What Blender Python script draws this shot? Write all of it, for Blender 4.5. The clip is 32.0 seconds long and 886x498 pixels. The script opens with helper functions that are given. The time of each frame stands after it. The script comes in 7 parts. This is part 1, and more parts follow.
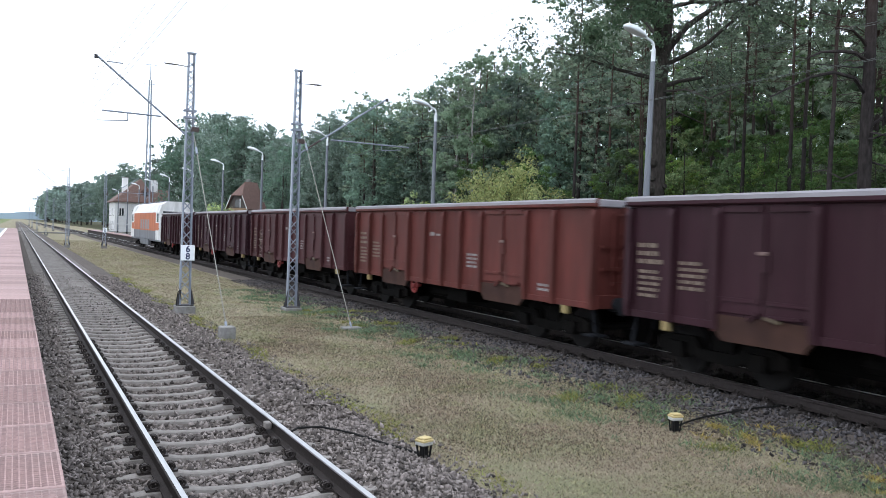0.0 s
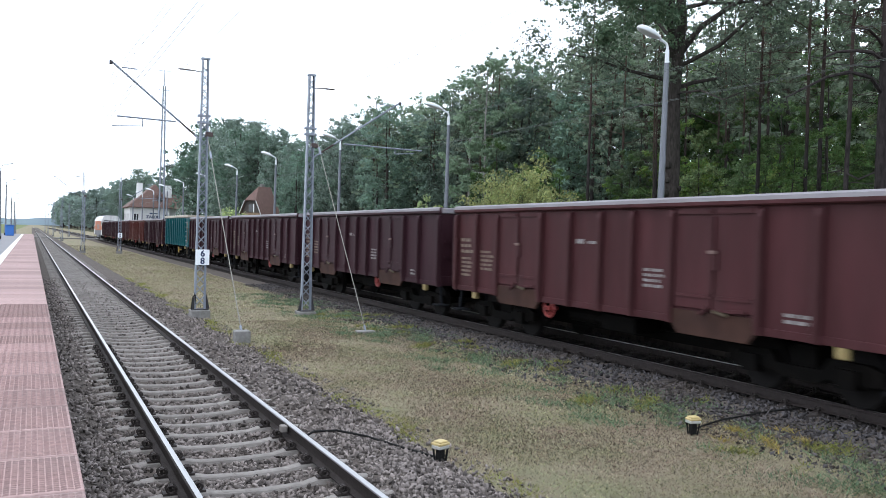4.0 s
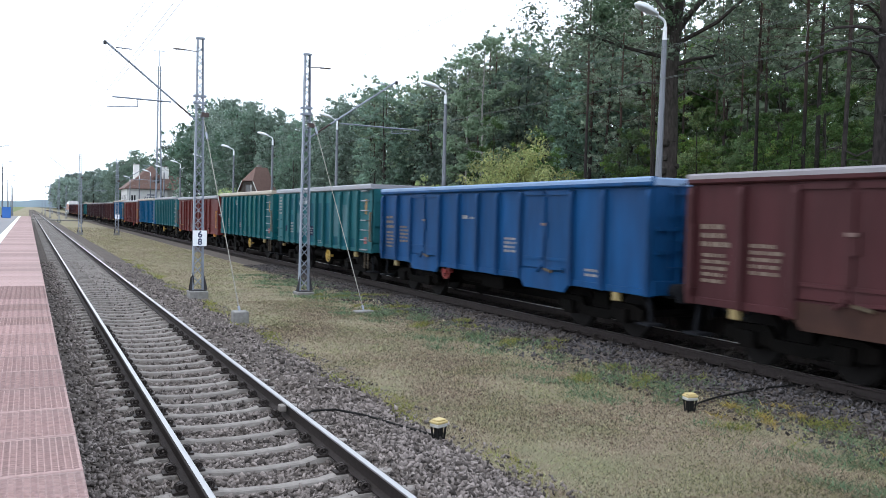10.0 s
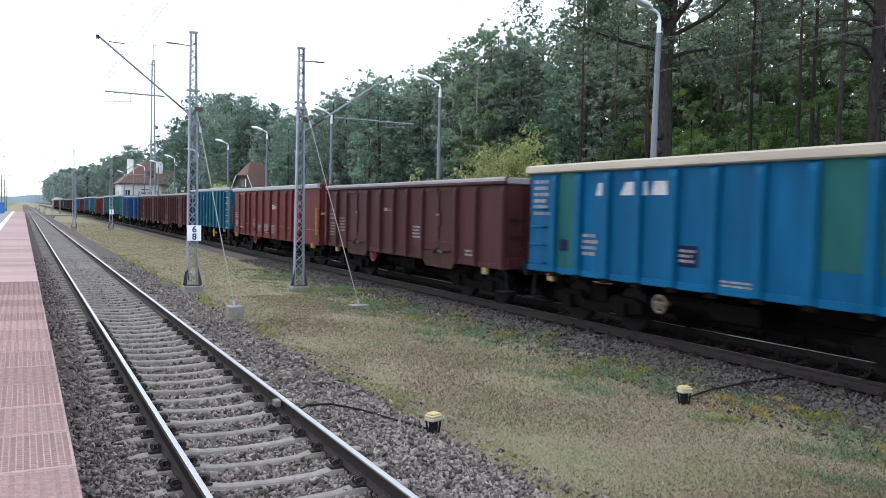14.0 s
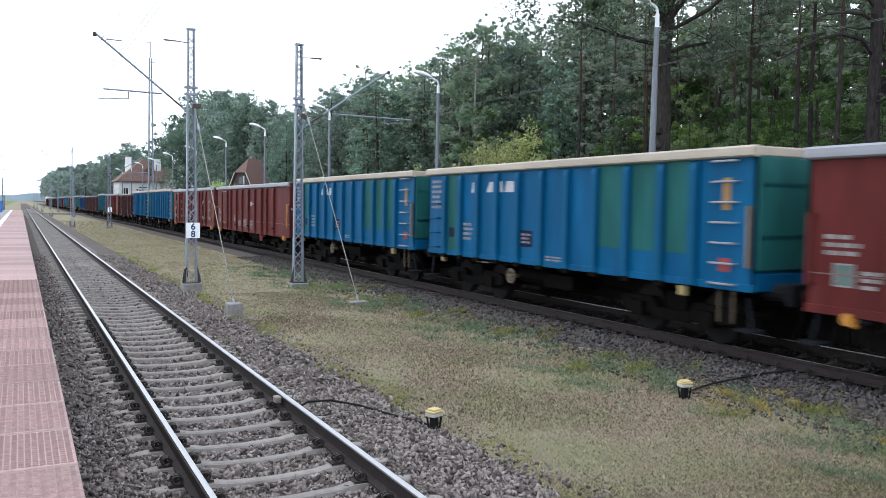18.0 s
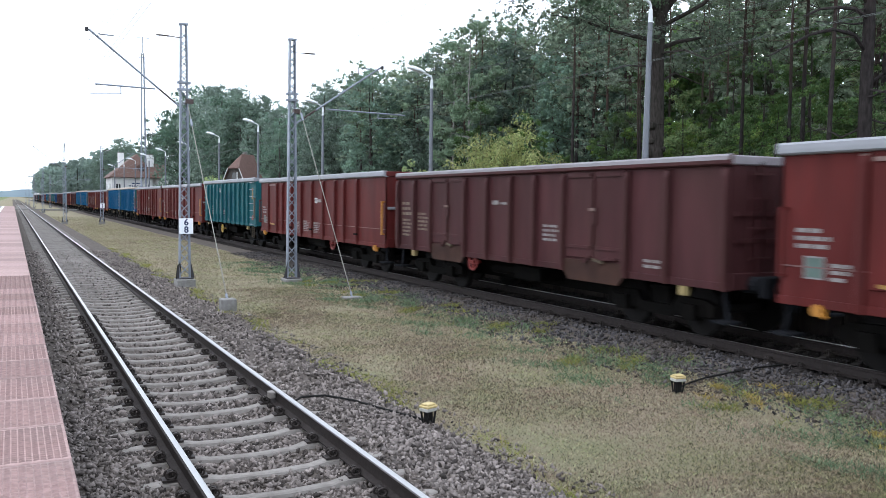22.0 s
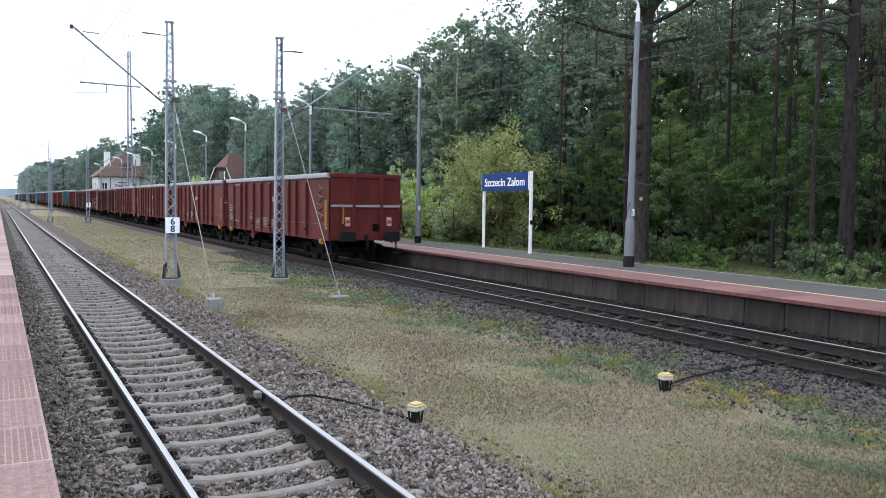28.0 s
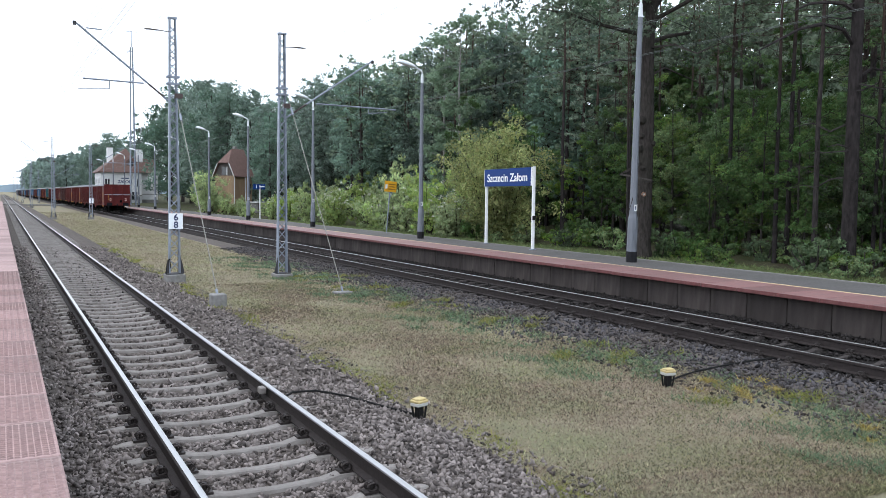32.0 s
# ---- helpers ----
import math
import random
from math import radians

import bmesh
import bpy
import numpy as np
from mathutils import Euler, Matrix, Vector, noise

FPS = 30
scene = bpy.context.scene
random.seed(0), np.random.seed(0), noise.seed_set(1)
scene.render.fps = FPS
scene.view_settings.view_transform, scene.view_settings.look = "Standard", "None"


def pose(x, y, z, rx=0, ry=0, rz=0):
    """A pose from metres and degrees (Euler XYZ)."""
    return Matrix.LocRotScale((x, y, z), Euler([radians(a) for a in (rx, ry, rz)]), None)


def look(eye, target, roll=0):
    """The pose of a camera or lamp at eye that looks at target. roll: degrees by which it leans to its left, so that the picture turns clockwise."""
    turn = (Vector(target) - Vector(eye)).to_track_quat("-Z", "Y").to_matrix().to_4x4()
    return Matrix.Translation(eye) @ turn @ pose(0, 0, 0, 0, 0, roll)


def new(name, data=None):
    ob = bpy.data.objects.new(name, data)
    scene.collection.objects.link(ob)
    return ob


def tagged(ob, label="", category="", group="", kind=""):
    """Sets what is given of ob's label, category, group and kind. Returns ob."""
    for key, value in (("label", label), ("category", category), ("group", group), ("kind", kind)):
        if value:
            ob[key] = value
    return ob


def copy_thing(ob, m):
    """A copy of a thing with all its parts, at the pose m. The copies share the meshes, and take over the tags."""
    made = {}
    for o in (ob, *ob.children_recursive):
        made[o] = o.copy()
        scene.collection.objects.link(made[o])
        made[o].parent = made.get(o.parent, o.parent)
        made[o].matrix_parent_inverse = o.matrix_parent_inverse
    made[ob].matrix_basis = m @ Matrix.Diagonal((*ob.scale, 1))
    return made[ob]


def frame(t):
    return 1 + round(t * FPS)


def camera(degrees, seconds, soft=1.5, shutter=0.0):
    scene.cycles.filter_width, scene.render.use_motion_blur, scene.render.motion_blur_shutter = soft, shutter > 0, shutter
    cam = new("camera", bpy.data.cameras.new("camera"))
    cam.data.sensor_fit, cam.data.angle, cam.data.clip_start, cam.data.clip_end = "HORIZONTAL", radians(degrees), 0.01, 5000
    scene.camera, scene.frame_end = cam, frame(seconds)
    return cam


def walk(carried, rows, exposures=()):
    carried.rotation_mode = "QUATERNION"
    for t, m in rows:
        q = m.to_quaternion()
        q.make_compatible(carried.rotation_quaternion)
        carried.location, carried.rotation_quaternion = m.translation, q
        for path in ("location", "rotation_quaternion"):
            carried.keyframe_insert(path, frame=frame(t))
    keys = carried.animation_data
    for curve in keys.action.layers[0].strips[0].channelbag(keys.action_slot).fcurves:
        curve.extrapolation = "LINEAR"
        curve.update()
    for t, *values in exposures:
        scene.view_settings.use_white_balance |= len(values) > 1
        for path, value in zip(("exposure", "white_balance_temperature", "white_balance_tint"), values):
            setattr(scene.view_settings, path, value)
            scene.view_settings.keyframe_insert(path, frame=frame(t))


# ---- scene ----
cam = camera(56.85, 32.0, soft=0.6, shutter=0.25)
walk(cam, [
    (0.0, pose(-2.079, -0.054, 2.329, 88.894, -2.005, -27.594)),
    (0.5, pose(-2.090, -0.055, 2.327, 89.191, -1.949, -27.600)),
    (1.0, pose(-2.094, -0.051, 2.343, 89.262, -1.892, -27.579)),
    (1.5, pose(-2.088, -0.037, 2.333, 89.402, -1.856, -27.465)),
    (2.0, pose(-2.092, -0.041, 2.330, 89.544, -1.814, -27.376)),
    (2.5, pose(-2.090, -0.030, 2.320, 89.535, -1.821, -27.198)),
    (3.0, pose(-2.093, -0.023, 2.322, 89.396, -1.758, -27.049)),
    (3.5, pose(-2.095, -0.020, 2.317, 89.286, -1.744, -26.841)),
    (5.5, pose(-2.076, -0.013, 2.317, 88.446, -1.581, -26.386)),
    (6.0, pose(-2.074, -0.022, 2.316, 88.258, -1.447, -26.381)),
    (6.5, pose(-2.078, -0.030, 2.314, 88.108, -1.397, -26.411)),
    (7.0, pose(-2.078, -0.020, 2.313, 88.001, -1.390, -26.443)),
    (7.5, pose(-2.078, -0.017, 2.314, 87.966, -1.294, -26.471)),
    (8.0, pose(-2.090, -0.025, 2.322, 87.825, -1.278, -26.487)),
    (8.5, pose(-2.088, -0.017, 2.309, 87.771, -1.242, -26.550)),
    (9.0, pose(-2.091, -0.009, 2.310, 87.686, -1.187, -26.710)),
    (9.5, pose(-2.093, -0.020, 2.316, 87.645, -1.241, -26.785)),
    (10.0, pose(-2.076, -0.014, 2.309, 87.704, -1.355, -26.843)),
    (10.5, pose(-2.080, -0.017, 2.309, 87.718, -1.322, -26.950)),
    (11.0, pose(-2.084, -0.019, 2.313, 87.672, -1.447, -27.040)),
    (11.5, pose(-2.082, -0.013, 2.305, 87.619, -1.361, -27.078)),
    (12.0, pose(-2.070, -0.010, 2.304, 87.556, -1.376, -27.096)),
    (12.5, pose(-2.063, -0.015, 2.303, 87.499, -1.360, -27.163)),
    (13.0, pose(-2.054, -0.002, 2.309, 87.371, -1.306, -27.185)),
    (13.5, pose(-2.061, -0.019, 2.310, 87.300, -1.245, -27.167)),
    (14.0, pose(-2.060, -0.016, 2.313, 87.276, -1.152, -27.175)),
    (14.5, pose(-2.056, -0.011, 2.307, 87.182, -1.104, -27.194)),
    (16.5, pose(-2.062, -0.012, 2.304, 87.030, -0.826, -27.186)),
    (17.0, pose(-2.071, -0.018, 2.311, 86.999, -0.800, -27.218)),
    (17.5, pose(-2.053, 0.003, 2.301, 87.020, -0.787, -27.230)),
    (18.0, pose(-2.067, -0.002, 2.306, 87.008, -0.828, -27.281)),
    (18.5, pose(-2.066, -0.016, 2.308, 87.001, -0.774, -27.308)),
    (19.0, pose(-2.077, -0.016, 2.308, 87.008, -0.747, -27.337)),
    (19.5, pose(-2.070, -0.012, 2.306, 87.026, -0.770, -27.352)),
    (20.0, pose(-2.073, -0.010, 2.302, 86.974, -0.753, -27.418)),
    (20.5, pose(-2.069, -0.011, 2.303, 86.911, -0.743, -27.458)),
    (21.0, pose(-2.073, -0.015, 2.307, 86.800, -0.710, -27.518)),
    (21.5, pose(-2.060, 0.002, 2.299, 86.740, -0.747, -27.584)),
    (22.0, pose(-2.069, -0.002, 2.296, 86.713, -0.767, -27.722)),
    (22.5, pose(-2.056, 0.003, 2.297, 86.644, -0.679, -27.806)),
    (23.0, pose(-2.052, 0.010, 2.294, 86.590, -0.695, -27.873)),
    (23.5, pose(-2.053, 0.012, 2.303, 86.482, -0.705, -27.982)),
    (24.0, pose(-2.057, 0.010, 2.301, 86.477, -0.718, -28.104)),
    (24.5, pose(-2.050, 0.008, 2.296, 86.468, -0.758, -28.176)),
    (25.0, pose(-2.054, 0.019, 2.299, 86.476, -0.783, -28.234)),
    (25.5, pose(-2.051, 0.007, 2.295, 86.530, -0.768, -28.295)),
    (27.5, pose(-2.057, 0.008, 2.306, 86.588, -0.799, -28.560)),
    (28.0, pose(-2.041, 0.021, 2.291, 86.665, -0.750, -28.535)),
    (28.5, pose(-2.051, -0.001, 2.303, 86.612, -0.750, -28.511)),
    (29.0, pose(-2.052, -0.013, 2.300, 86.581, -0.715, -28.504)),
    (29.5, pose(-2.054, -0.020, 2.314, 86.506, -0.661, -28.518)),
    (30.0, pose(-2.062, -0.012, 2.302, 86.519, -0.731, -28.498)),
    (30.5, pose(-2.058, -0.002, 2.299, 86.510, -0.654, -28.472)),
    (31.0, pose(-2.059, -0.000, 2.294, 86.485, -0.629, -28.409)),
    (31.5, pose(-2.057, -0.006, 2.297, 86.425, -0.623, -28.349)),
    (32.0, pose(-2.064, 0.000, 2.299, 86.342, -0.697, -28.369)),
], exposures=[(0.0, 0.17), (11.0, 0.18), (20.0, 0.21), (24.0, 0.25), (26.5, 0.24), (28.5, 0.17), (32.0, 0.13)])

# ---------- world and light ----------
world = bpy.data.worlds.new("overcast_sky")
scene.world = world
world.use_nodes = True
wn, wl = world.node_tree.nodes, world.node_tree.links
sky = wn.new("ShaderNodeTexSky")
sky.sky_type = "NISHITA"
sky.sun_disc = False
sky.sun_elevation, sky.sun_rotation = radians(38), radians(-70)
sky_grade = wn.new("ShaderNodeHueSaturation")
sky_grade.inputs["Saturation"].default_value = 0.35
sky_grade.inputs["Value"].default_value = 0.12
cloud = wn.new("ShaderNodeMix")
cloud.data_type = "RGBA"
cloud.inputs["Factor"].default_value = 0.75
cloud.inputs["B"].default_value = (1.05, 1.16, 1.34, 1)
wl.new(sky.outputs["Color"], sky_grade.inputs["Color"])
wl.new(sky_grade.outputs["Color"], cloud.inputs["A"])
wl.new(cloud.outputs["Result"], wn["Background"].inputs["Color"])
wn["Background"].inputs["Strength"].default_value = 1.7

sun = new("sun", bpy.data.lights.new("sun", "SUN"))
sun.data.energy, sun.data.angle, sun.data.color = 0.6, radians(30), (1.0, 0.95, 0.88)
sun.matrix_world = look((-15, -7, 30), (0, 0, 0))
scene.view_settings.exposure = 0.0


# ---------- materials ----------
def material(name, color, rough=0.7, metal=0.0, var=0.25, scale=6.0, bump=0.0, bump_scale=60.0,
             dirt=None, dirt_amount=0.5, dirt_scale=1.2, rand=0.0, stretch=(1, 1, 1), island=False, spec=0.5):
    """A surface with fine grain and larger stains; rand varies it from object to object."""
    m = bpy.data.materials.new(name)
    m.use_nodes = True
    n, l = m.node_tree.nodes, m.node_tree.links
    b = n["Principled BSDF"]
    b.inputs["Roughness"].default_value, b.inputs["Metallic"].default_value = rough, metal
    b.inputs["Specular IOR Level"].default_value = spec
    co = n.new("ShaderNodeTexCoord")
    mp = n.new("ShaderNodeMapping")
    mp.inputs["Scale"].default_value = stretch
    l.new(co.outputs["Object"], mp.inputs["Vector"])
    n1 = n.new("ShaderNodeTexNoise")
    n1.inputs["Scale"].default_value, n1.inputs["Detail"].default_value = scale, 5
    l.new(mp.outputs["Vector"], n1.inputs["Vector"])
    mr = n.new("ShaderNodeMapRange")
    mr.inputs["To Min"].default_value, mr.inputs["To Max"].default_value = 1 - var, 1 + var
    mr.inputs["From Min"].default_value, mr.inputs["From Max"].default_value = 0.25, 0.75
    l.new(n1.outputs["Fac"], mr.inputs["Value"])
    value = mr.outputs["Result"]
    if rand:
        src = n.new("ShaderNodeNewGeometry").outputs["Random Per Island"] if island else n.new("ShaderNodeObjectInfo").outputs["Random"]
        r = n.new("ShaderNodeMapRange")
        r.inputs["To Min"].default_value, r.inputs["To Max"].default_value = 1 - rand, 1 + rand
        l.new(src, r.inputs["Value"])
        mu = n.new("ShaderNodeMath")
        mu.operation = "MULTIPLY"
        l.new(value, mu.inputs[0])
        l.new(r.outputs["Result"], mu.inputs[1])
        value = mu.outputs["Value"]
    hs = n.new("ShaderNodeHueSaturation")
    hs.inputs["Color"].default_value = (*color, 1)
    l.new(value, hs.inputs["Value"])
    out = hs.outputs["Color"]
    if dirt:
        n2 = n.new("ShaderNodeTexNoise")
        n2.inputs["Scale"].default_value, n2.inputs["Detail"].default_value, n2.inputs["Roughness"].default_value = dirt_scale, 6, 0.65
        l.new(mp.outputs["Vector"], n2.inputs["Vector"])
        d = n.new("ShaderNodeMapRange")
        d.inputs["From Min"].default_value, d.inputs["From Max"].default_value = 0.45, 0.75
        d.inputs["To Max"].default_value = dirt_amount
        l.new(n2.outputs["Fac"], d.inputs["Value"])
        mx = n.new("ShaderNodeMix")
        mx.data_type = "RGBA"
        mx.inputs["B"].default_value = (*dirt, 1)
        l.new(d.outputs["Result"], mx.inputs["Factor"])
        l.new(out, mx.inputs["A"])
        out = mx.outputs["Result"]
    l.new(out, b.inputs["Base Color"])
    if bump:
        n3 = n.new("ShaderNodeTexNoise")
        n3.inputs["Scale"].default_value, n3.inputs["Detail"].default_value = bump_scale, 4
        l.new(mp.outputs["Vector"], n3.inputs["Vector"])
        bp = n.new("ShaderNodeBump")
        bp.inputs["Strength"].default_value, bp.inputs["Distance"].default_value = bump, 0.02
        l.new(n3.outputs["Fac"], bp.inputs["Height"])
        l.new(bp.outputs["Normal"], b.inputs["Normal"])
    return m


def leaf_material(name, color, trans=0.35, rand=0.35, hue=0.03, each=0.25, crown_shade=0.0):
    """Leaves: each island and each plant a little different in hue and value, boughs with painted crown shade, and
    light shines through.
    """
    m = bpy.data.materials.new(name)
    m.use_nodes = True
    n, l = m.node_tree.nodes, m.node_tree.links
    b = n["Principled BSDF"]
    b.inputs["Roughness"].default_value = 0.6
    b.inputs["Specular IOR Level"].default_value = 0.12
    ge = n.new("ShaderNodeNewGeometry")
    hs = n.new("ShaderNodeHueSaturation")
    hs.inputs["Color"].default_value = (*color, 1)
    r = n.new("ShaderNodeMapRange")
    r.inputs["To Min"].default_value, r.inputs["To Max"].default_value = 1 - rand, 1 + rand
    l.new(ge.outputs["Random Per Island"], r.inputs["Value"])
    w = n.new("ShaderNodeTexWhiteNoise")
    w.noise_dimensions = "1D"
    l.new(ge.outputs["Random Per Island"], w.inputs["W"])
    h = n.new("ShaderNodeMapRange")
    h.inputs["To Min"].default_value, h.inputs["To Max"].default_value = 0.5 - hue, 0.5 + hue
    l.new(w.outputs["Value"], h.inputs["Value"])
    ob = n.new("ShaderNodeObjectInfo")
    r2 = n.new("ShaderNodeMapRange")
    r2.inputs["To Min"].default_value, r2.inputs["To Max"].default_value = 1 - each, 1 + each
    l.new(ob.outputs["Random"], r2.inputs["Value"])
    shade = r2.outputs["Result"]
    # Broad noise paints lit tops and shaded hollows of the crown masses.
    if crown_shade:
        co = n.new("ShaderNodeTexCoord")
        big = n.new("ShaderNodeTexNoise")
        big.inputs["Scale"].default_value, big.inputs["Detail"].default_value = 0.55, 2
        l.new(co.outputs["Object"], big.inputs["Vector"])
        r3 = n.new("ShaderNodeMapRange")
        r3.inputs["From Min"].default_value, r3.inputs["From Max"].default_value = 0.36, 0.64
        r3.inputs["To Min"].default_value, r3.inputs["To Max"].default_value = 1 - crown_shade, 1 + crown_shade
        l.new(big.outputs["Fac"], r3.inputs["Value"])
        m3 = n.new("ShaderNodeMath")
        m3.operation = "MULTIPLY"
        l.new(shade, m3.inputs[0])
        l.new(r3.outputs["Result"], m3.inputs[1])
        shade = m3.outputs["Value"]
        wo = n.new("ShaderNodeTexWhiteNoise")
        wo.noise_dimensions = "1D"
        l.new(ob.outputs["Random"], wo.inputs["W"])
        r4 = n.new("ShaderNodeMapRange")
        r4.inputs["To Min"].default_value, r4.inputs["To Max"].default_value = 0.72, 1.22
        l.new(wo.outputs["Value"], r4.inputs["Value"])
        l.new(r4.outputs["Result"], hs.inputs["Saturation"])
    mu = n.new("ShaderNodeMath")
    mu.operation = "MULTIPLY"
    l.new(r.outputs["Result"], mu.inputs[0])
    l.new(shade, mu.inputs[1])
    l.new(h.outputs["Result"], hs.inputs["Hue"])
    l.new(mu.outputs["Value"], hs.inputs["Value"])
    l.new(hs.outputs["Color"], b.inputs["Base Color"])
    t = n.new("ShaderNodeBsdfTranslucent")
    l.new(hs.outputs["Color"], t.inputs["Color"])
    mix = n.new("ShaderNodeMixShader")
    mix.inputs["Fac"].default_value = trans
    l.new(b.outputs["BSDF"], mix.inputs[1])
    l.new(t.outputs["BSDF"], mix.inputs[2])
    l.new(mix.outputs["Shader"], n["Material Output"].inputs["Surface"])
    return m


def ground_material(name, a, b_, c, s1=0.35, s2=3.0, s3=40.0, bump=0.6):
    """Ground in three tones that mix in patches, with fine grain and relief."""
    m = bpy.data.materials.new(name)
    m.use_nodes = True
    n, l = m.node_tree.nodes, m.node_tree.links
    p = n["Principled BSDF"]
    p.inputs["Roughness"].default_value = 0.95
    p.inputs["Specular IOR Level"].default_value = 0.1
    co = n.new("ShaderNodeTexCoord")
    noises = []
    for s in (s1, s2, s3):
        t = n.new("ShaderNodeTexNoise")
        t.inputs["Scale"].default_value, t.inputs["Detail"].default_value, t.inputs["Roughness"].default_value = s, 6, 0.65
        l.new(co.outputs["Object"], t.inputs["Vector"])
        noises.append(t)
    def blend(x, y, src, lo, hi):
        r = n.new("ShaderNodeMapRange")
        r.inputs["From Min"].default_value, r.inputs["From Max"].default_value = lo, hi
        l.new(src.outputs["Fac"], r.inputs["Value"])
        mx = n.new("ShaderNodeMix")
        mx.data_type = "RGBA"
        l.new(r.outputs["Result"], mx.inputs["Factor"])
        for k, v in (("A", x), ("B", y)):
            if isinstance(v, tuple):
                mx.inputs[k].default_value = (*v, 1)
            else:
                l.new(v, mx.inputs[k])
        return mx.outputs["Result"]
    col = blend(a, b_, noises[0], 0.4, 0.62)
    col = blend(col, c, noises[1], 0.5, 0.72)
    r = n.new("ShaderNodeMapRange")
    r.inputs["To Min"].default_value, r.inputs["To Max"].default_value = 0.5, 1.5
    l.new(noises[2].outputs["Fac"], r.inputs["Value"])
    hs = n.new("ShaderNodeHueSaturation")
    l.new(col, hs.inputs["Color"])
    l.new(r.outputs["Result"], hs.inputs["Value"])
    l.new(hs.outputs["Color"], p.inputs["Base Color"])
    bp = n.new("ShaderNodeBump")
    bp.inputs["Strength"].default_value, bp.inputs["Distance"].default_value = bump, 0.03
    l.new(noises[2].outputs["Fac"], bp.inputs["Height"])
    l.new(bp.outputs["Normal"], p.inputs["Normal"])
    return m


def blade_material(name, tones, rand=0.6, hue=0.025, trans=0.25):
    """Grass blades in three tones that change over the ground in patches of a metre and of a hand's width."""
    m = leaf_material(name, tones[0], trans, rand, hue)
    n, l = m.node_tree.nodes, m.node_tree.links
    co = n.new("ShaderNodeTexCoord")
    col = None
    for tone, scale, lo, hi in ((tones[1], 0.75, 0.44, 0.60), (tones[2], 2.6, 0.50, 0.66)):
        t = n.new("ShaderNodeTexNoise")
        t.inputs["Scale"].default_value, t.inputs["Detail"].default_value, t.inputs["Roughness"].default_value = scale, 5, 0.6
        l.new(co.outputs["Object"], t.inputs["Vector"])
        r = n.new("ShaderNodeMapRange")
        r.inputs["From Min"].default_value, r.inputs["From Max"].default_value = lo, hi
        l.new(t.outputs["Fac"], r.inputs["Value"])
        mx = n.new("ShaderNodeMix")
        mx.data_type = "RGBA"
        l.new(r.outputs["Result"], mx.inputs["Factor"])
        if col is None:
            mx.inputs["A"].default_value = (*tones[0], 1)
        else:
            l.new(col, mx.inputs["A"])
        mx.inputs["B"].default_value = (*tone, 1)
        col = mx.outputs["Result"]
    for hs in [k for k in n if k.bl_idname == "ShaderNodeHueSaturation"]:
        l.new(col, hs.inputs["Color"])
    return m


M_GRASS = ground_material("dry_mown_grass", (0.252, 0.214, 0.154), (0.205, 0.202, 0.124), (0.222, 0.178, 0.132), 0.45, 2.2, 42.0, 1.0)
M_MEADOW = ground_material("rough_meadow", (0.13, 0.17, 0.075), (0.17, 0.18, 0.09), (0.10, 0.14, 0.06), 0.08, 0.8, 12.0, 0.8)
M_LITTER = ground_material("forest_floor", (0.05, 0.045, 0.03), (0.045, 0.06, 0.02), (0.07, 0.05, 0.03))
M_BALLAST = ground_material("ballast_bed", (0.105, 0.090, 0.080), (0.122, 0.105, 0.095), (0.088, 0.077, 0.070), 0.8, 6, 24, 1.0)
# Brown bed darkened to near black: the shade under the train is in it.
M_BED_SHADED = ground_material("shaded_bed", (0.021, 0.019, 0.018), (0.025, 0.022, 0.021), (0.017, 0.015, 0.0145), 0.8, 6, 30, 1.0)
M_STONE = material("ballast_stone", (0.170, 0.149, 0.141), 0.9, var=0.3, scale=20, rand=0.78, island=True, spec=0.12, dirt=(0.10, 0.078, 0.064), dirt_scale=0.5, dirt_amount=0.3)
# These stones carry the same under-train shade in their colour.
M_STONE_SHADED = material("shaded_ballast_stone", (0.028, 0.025, 0.0245), 0.85, var=0.2, scale=20, rand=0.5, island=True, spec=0.12)
M_SLEEPER_DARK = material("dark_stained_sleeper", (0.048, 0.042, 0.040), 0.9, spec=0.15, var=0.25, scale=9, bump=0.3, rand=0.2)
M_STONE_B = material("old_ballast_stone", (0.068, 0.064, 0.068), 0.9, spec=0.12, var=0.2, scale=20, rand=0.8, island=True, dirt=(0.13, 0.10, 0.075), dirt_scale=0.5)
M_SLEEPER = material("weathered_concrete", (0.245, 0.228, 0.214), 0.9, spec=0.2, var=0.18, scale=9, bump=0.3, rand=0.12, dirt=(0.10, 0.08, 0.07), dirt_amount=0.6, dirt_scale=2.5)
M_BLOCK = material("mossy_concrete", (0.23, 0.225, 0.22), 0.95, var=0.25, scale=6, bump=0.4, dirt=(0.07, 0.07, 0.05), dirt_amount=0.7, dirt_scale=4)
M_CONCRETE = material("grey_concrete", (0.20, 0.195, 0.185), 0.9, var=0.15, scale=8, bump=0.3, rand=0.1, dirt=(0.13, 0.125, 0.11), dirt_amount=0.7, dirt_scale=1.8)
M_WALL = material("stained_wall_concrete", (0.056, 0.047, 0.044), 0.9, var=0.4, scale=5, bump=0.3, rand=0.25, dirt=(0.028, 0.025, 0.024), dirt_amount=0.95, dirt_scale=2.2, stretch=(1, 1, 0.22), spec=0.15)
M_RAIL = material("rusty_rail_steel", (0.033, 0.027, 0.026), 0.75, spec=0.15, var=0.25, scale=14, bump=0.2)
M_RAILTOP_DULL = material("dull_rail_head", (0.52, 0.51, 0.51), 0.38, 0.8, var=0.1, scale=3, stretch=(30, 0.2, 1))
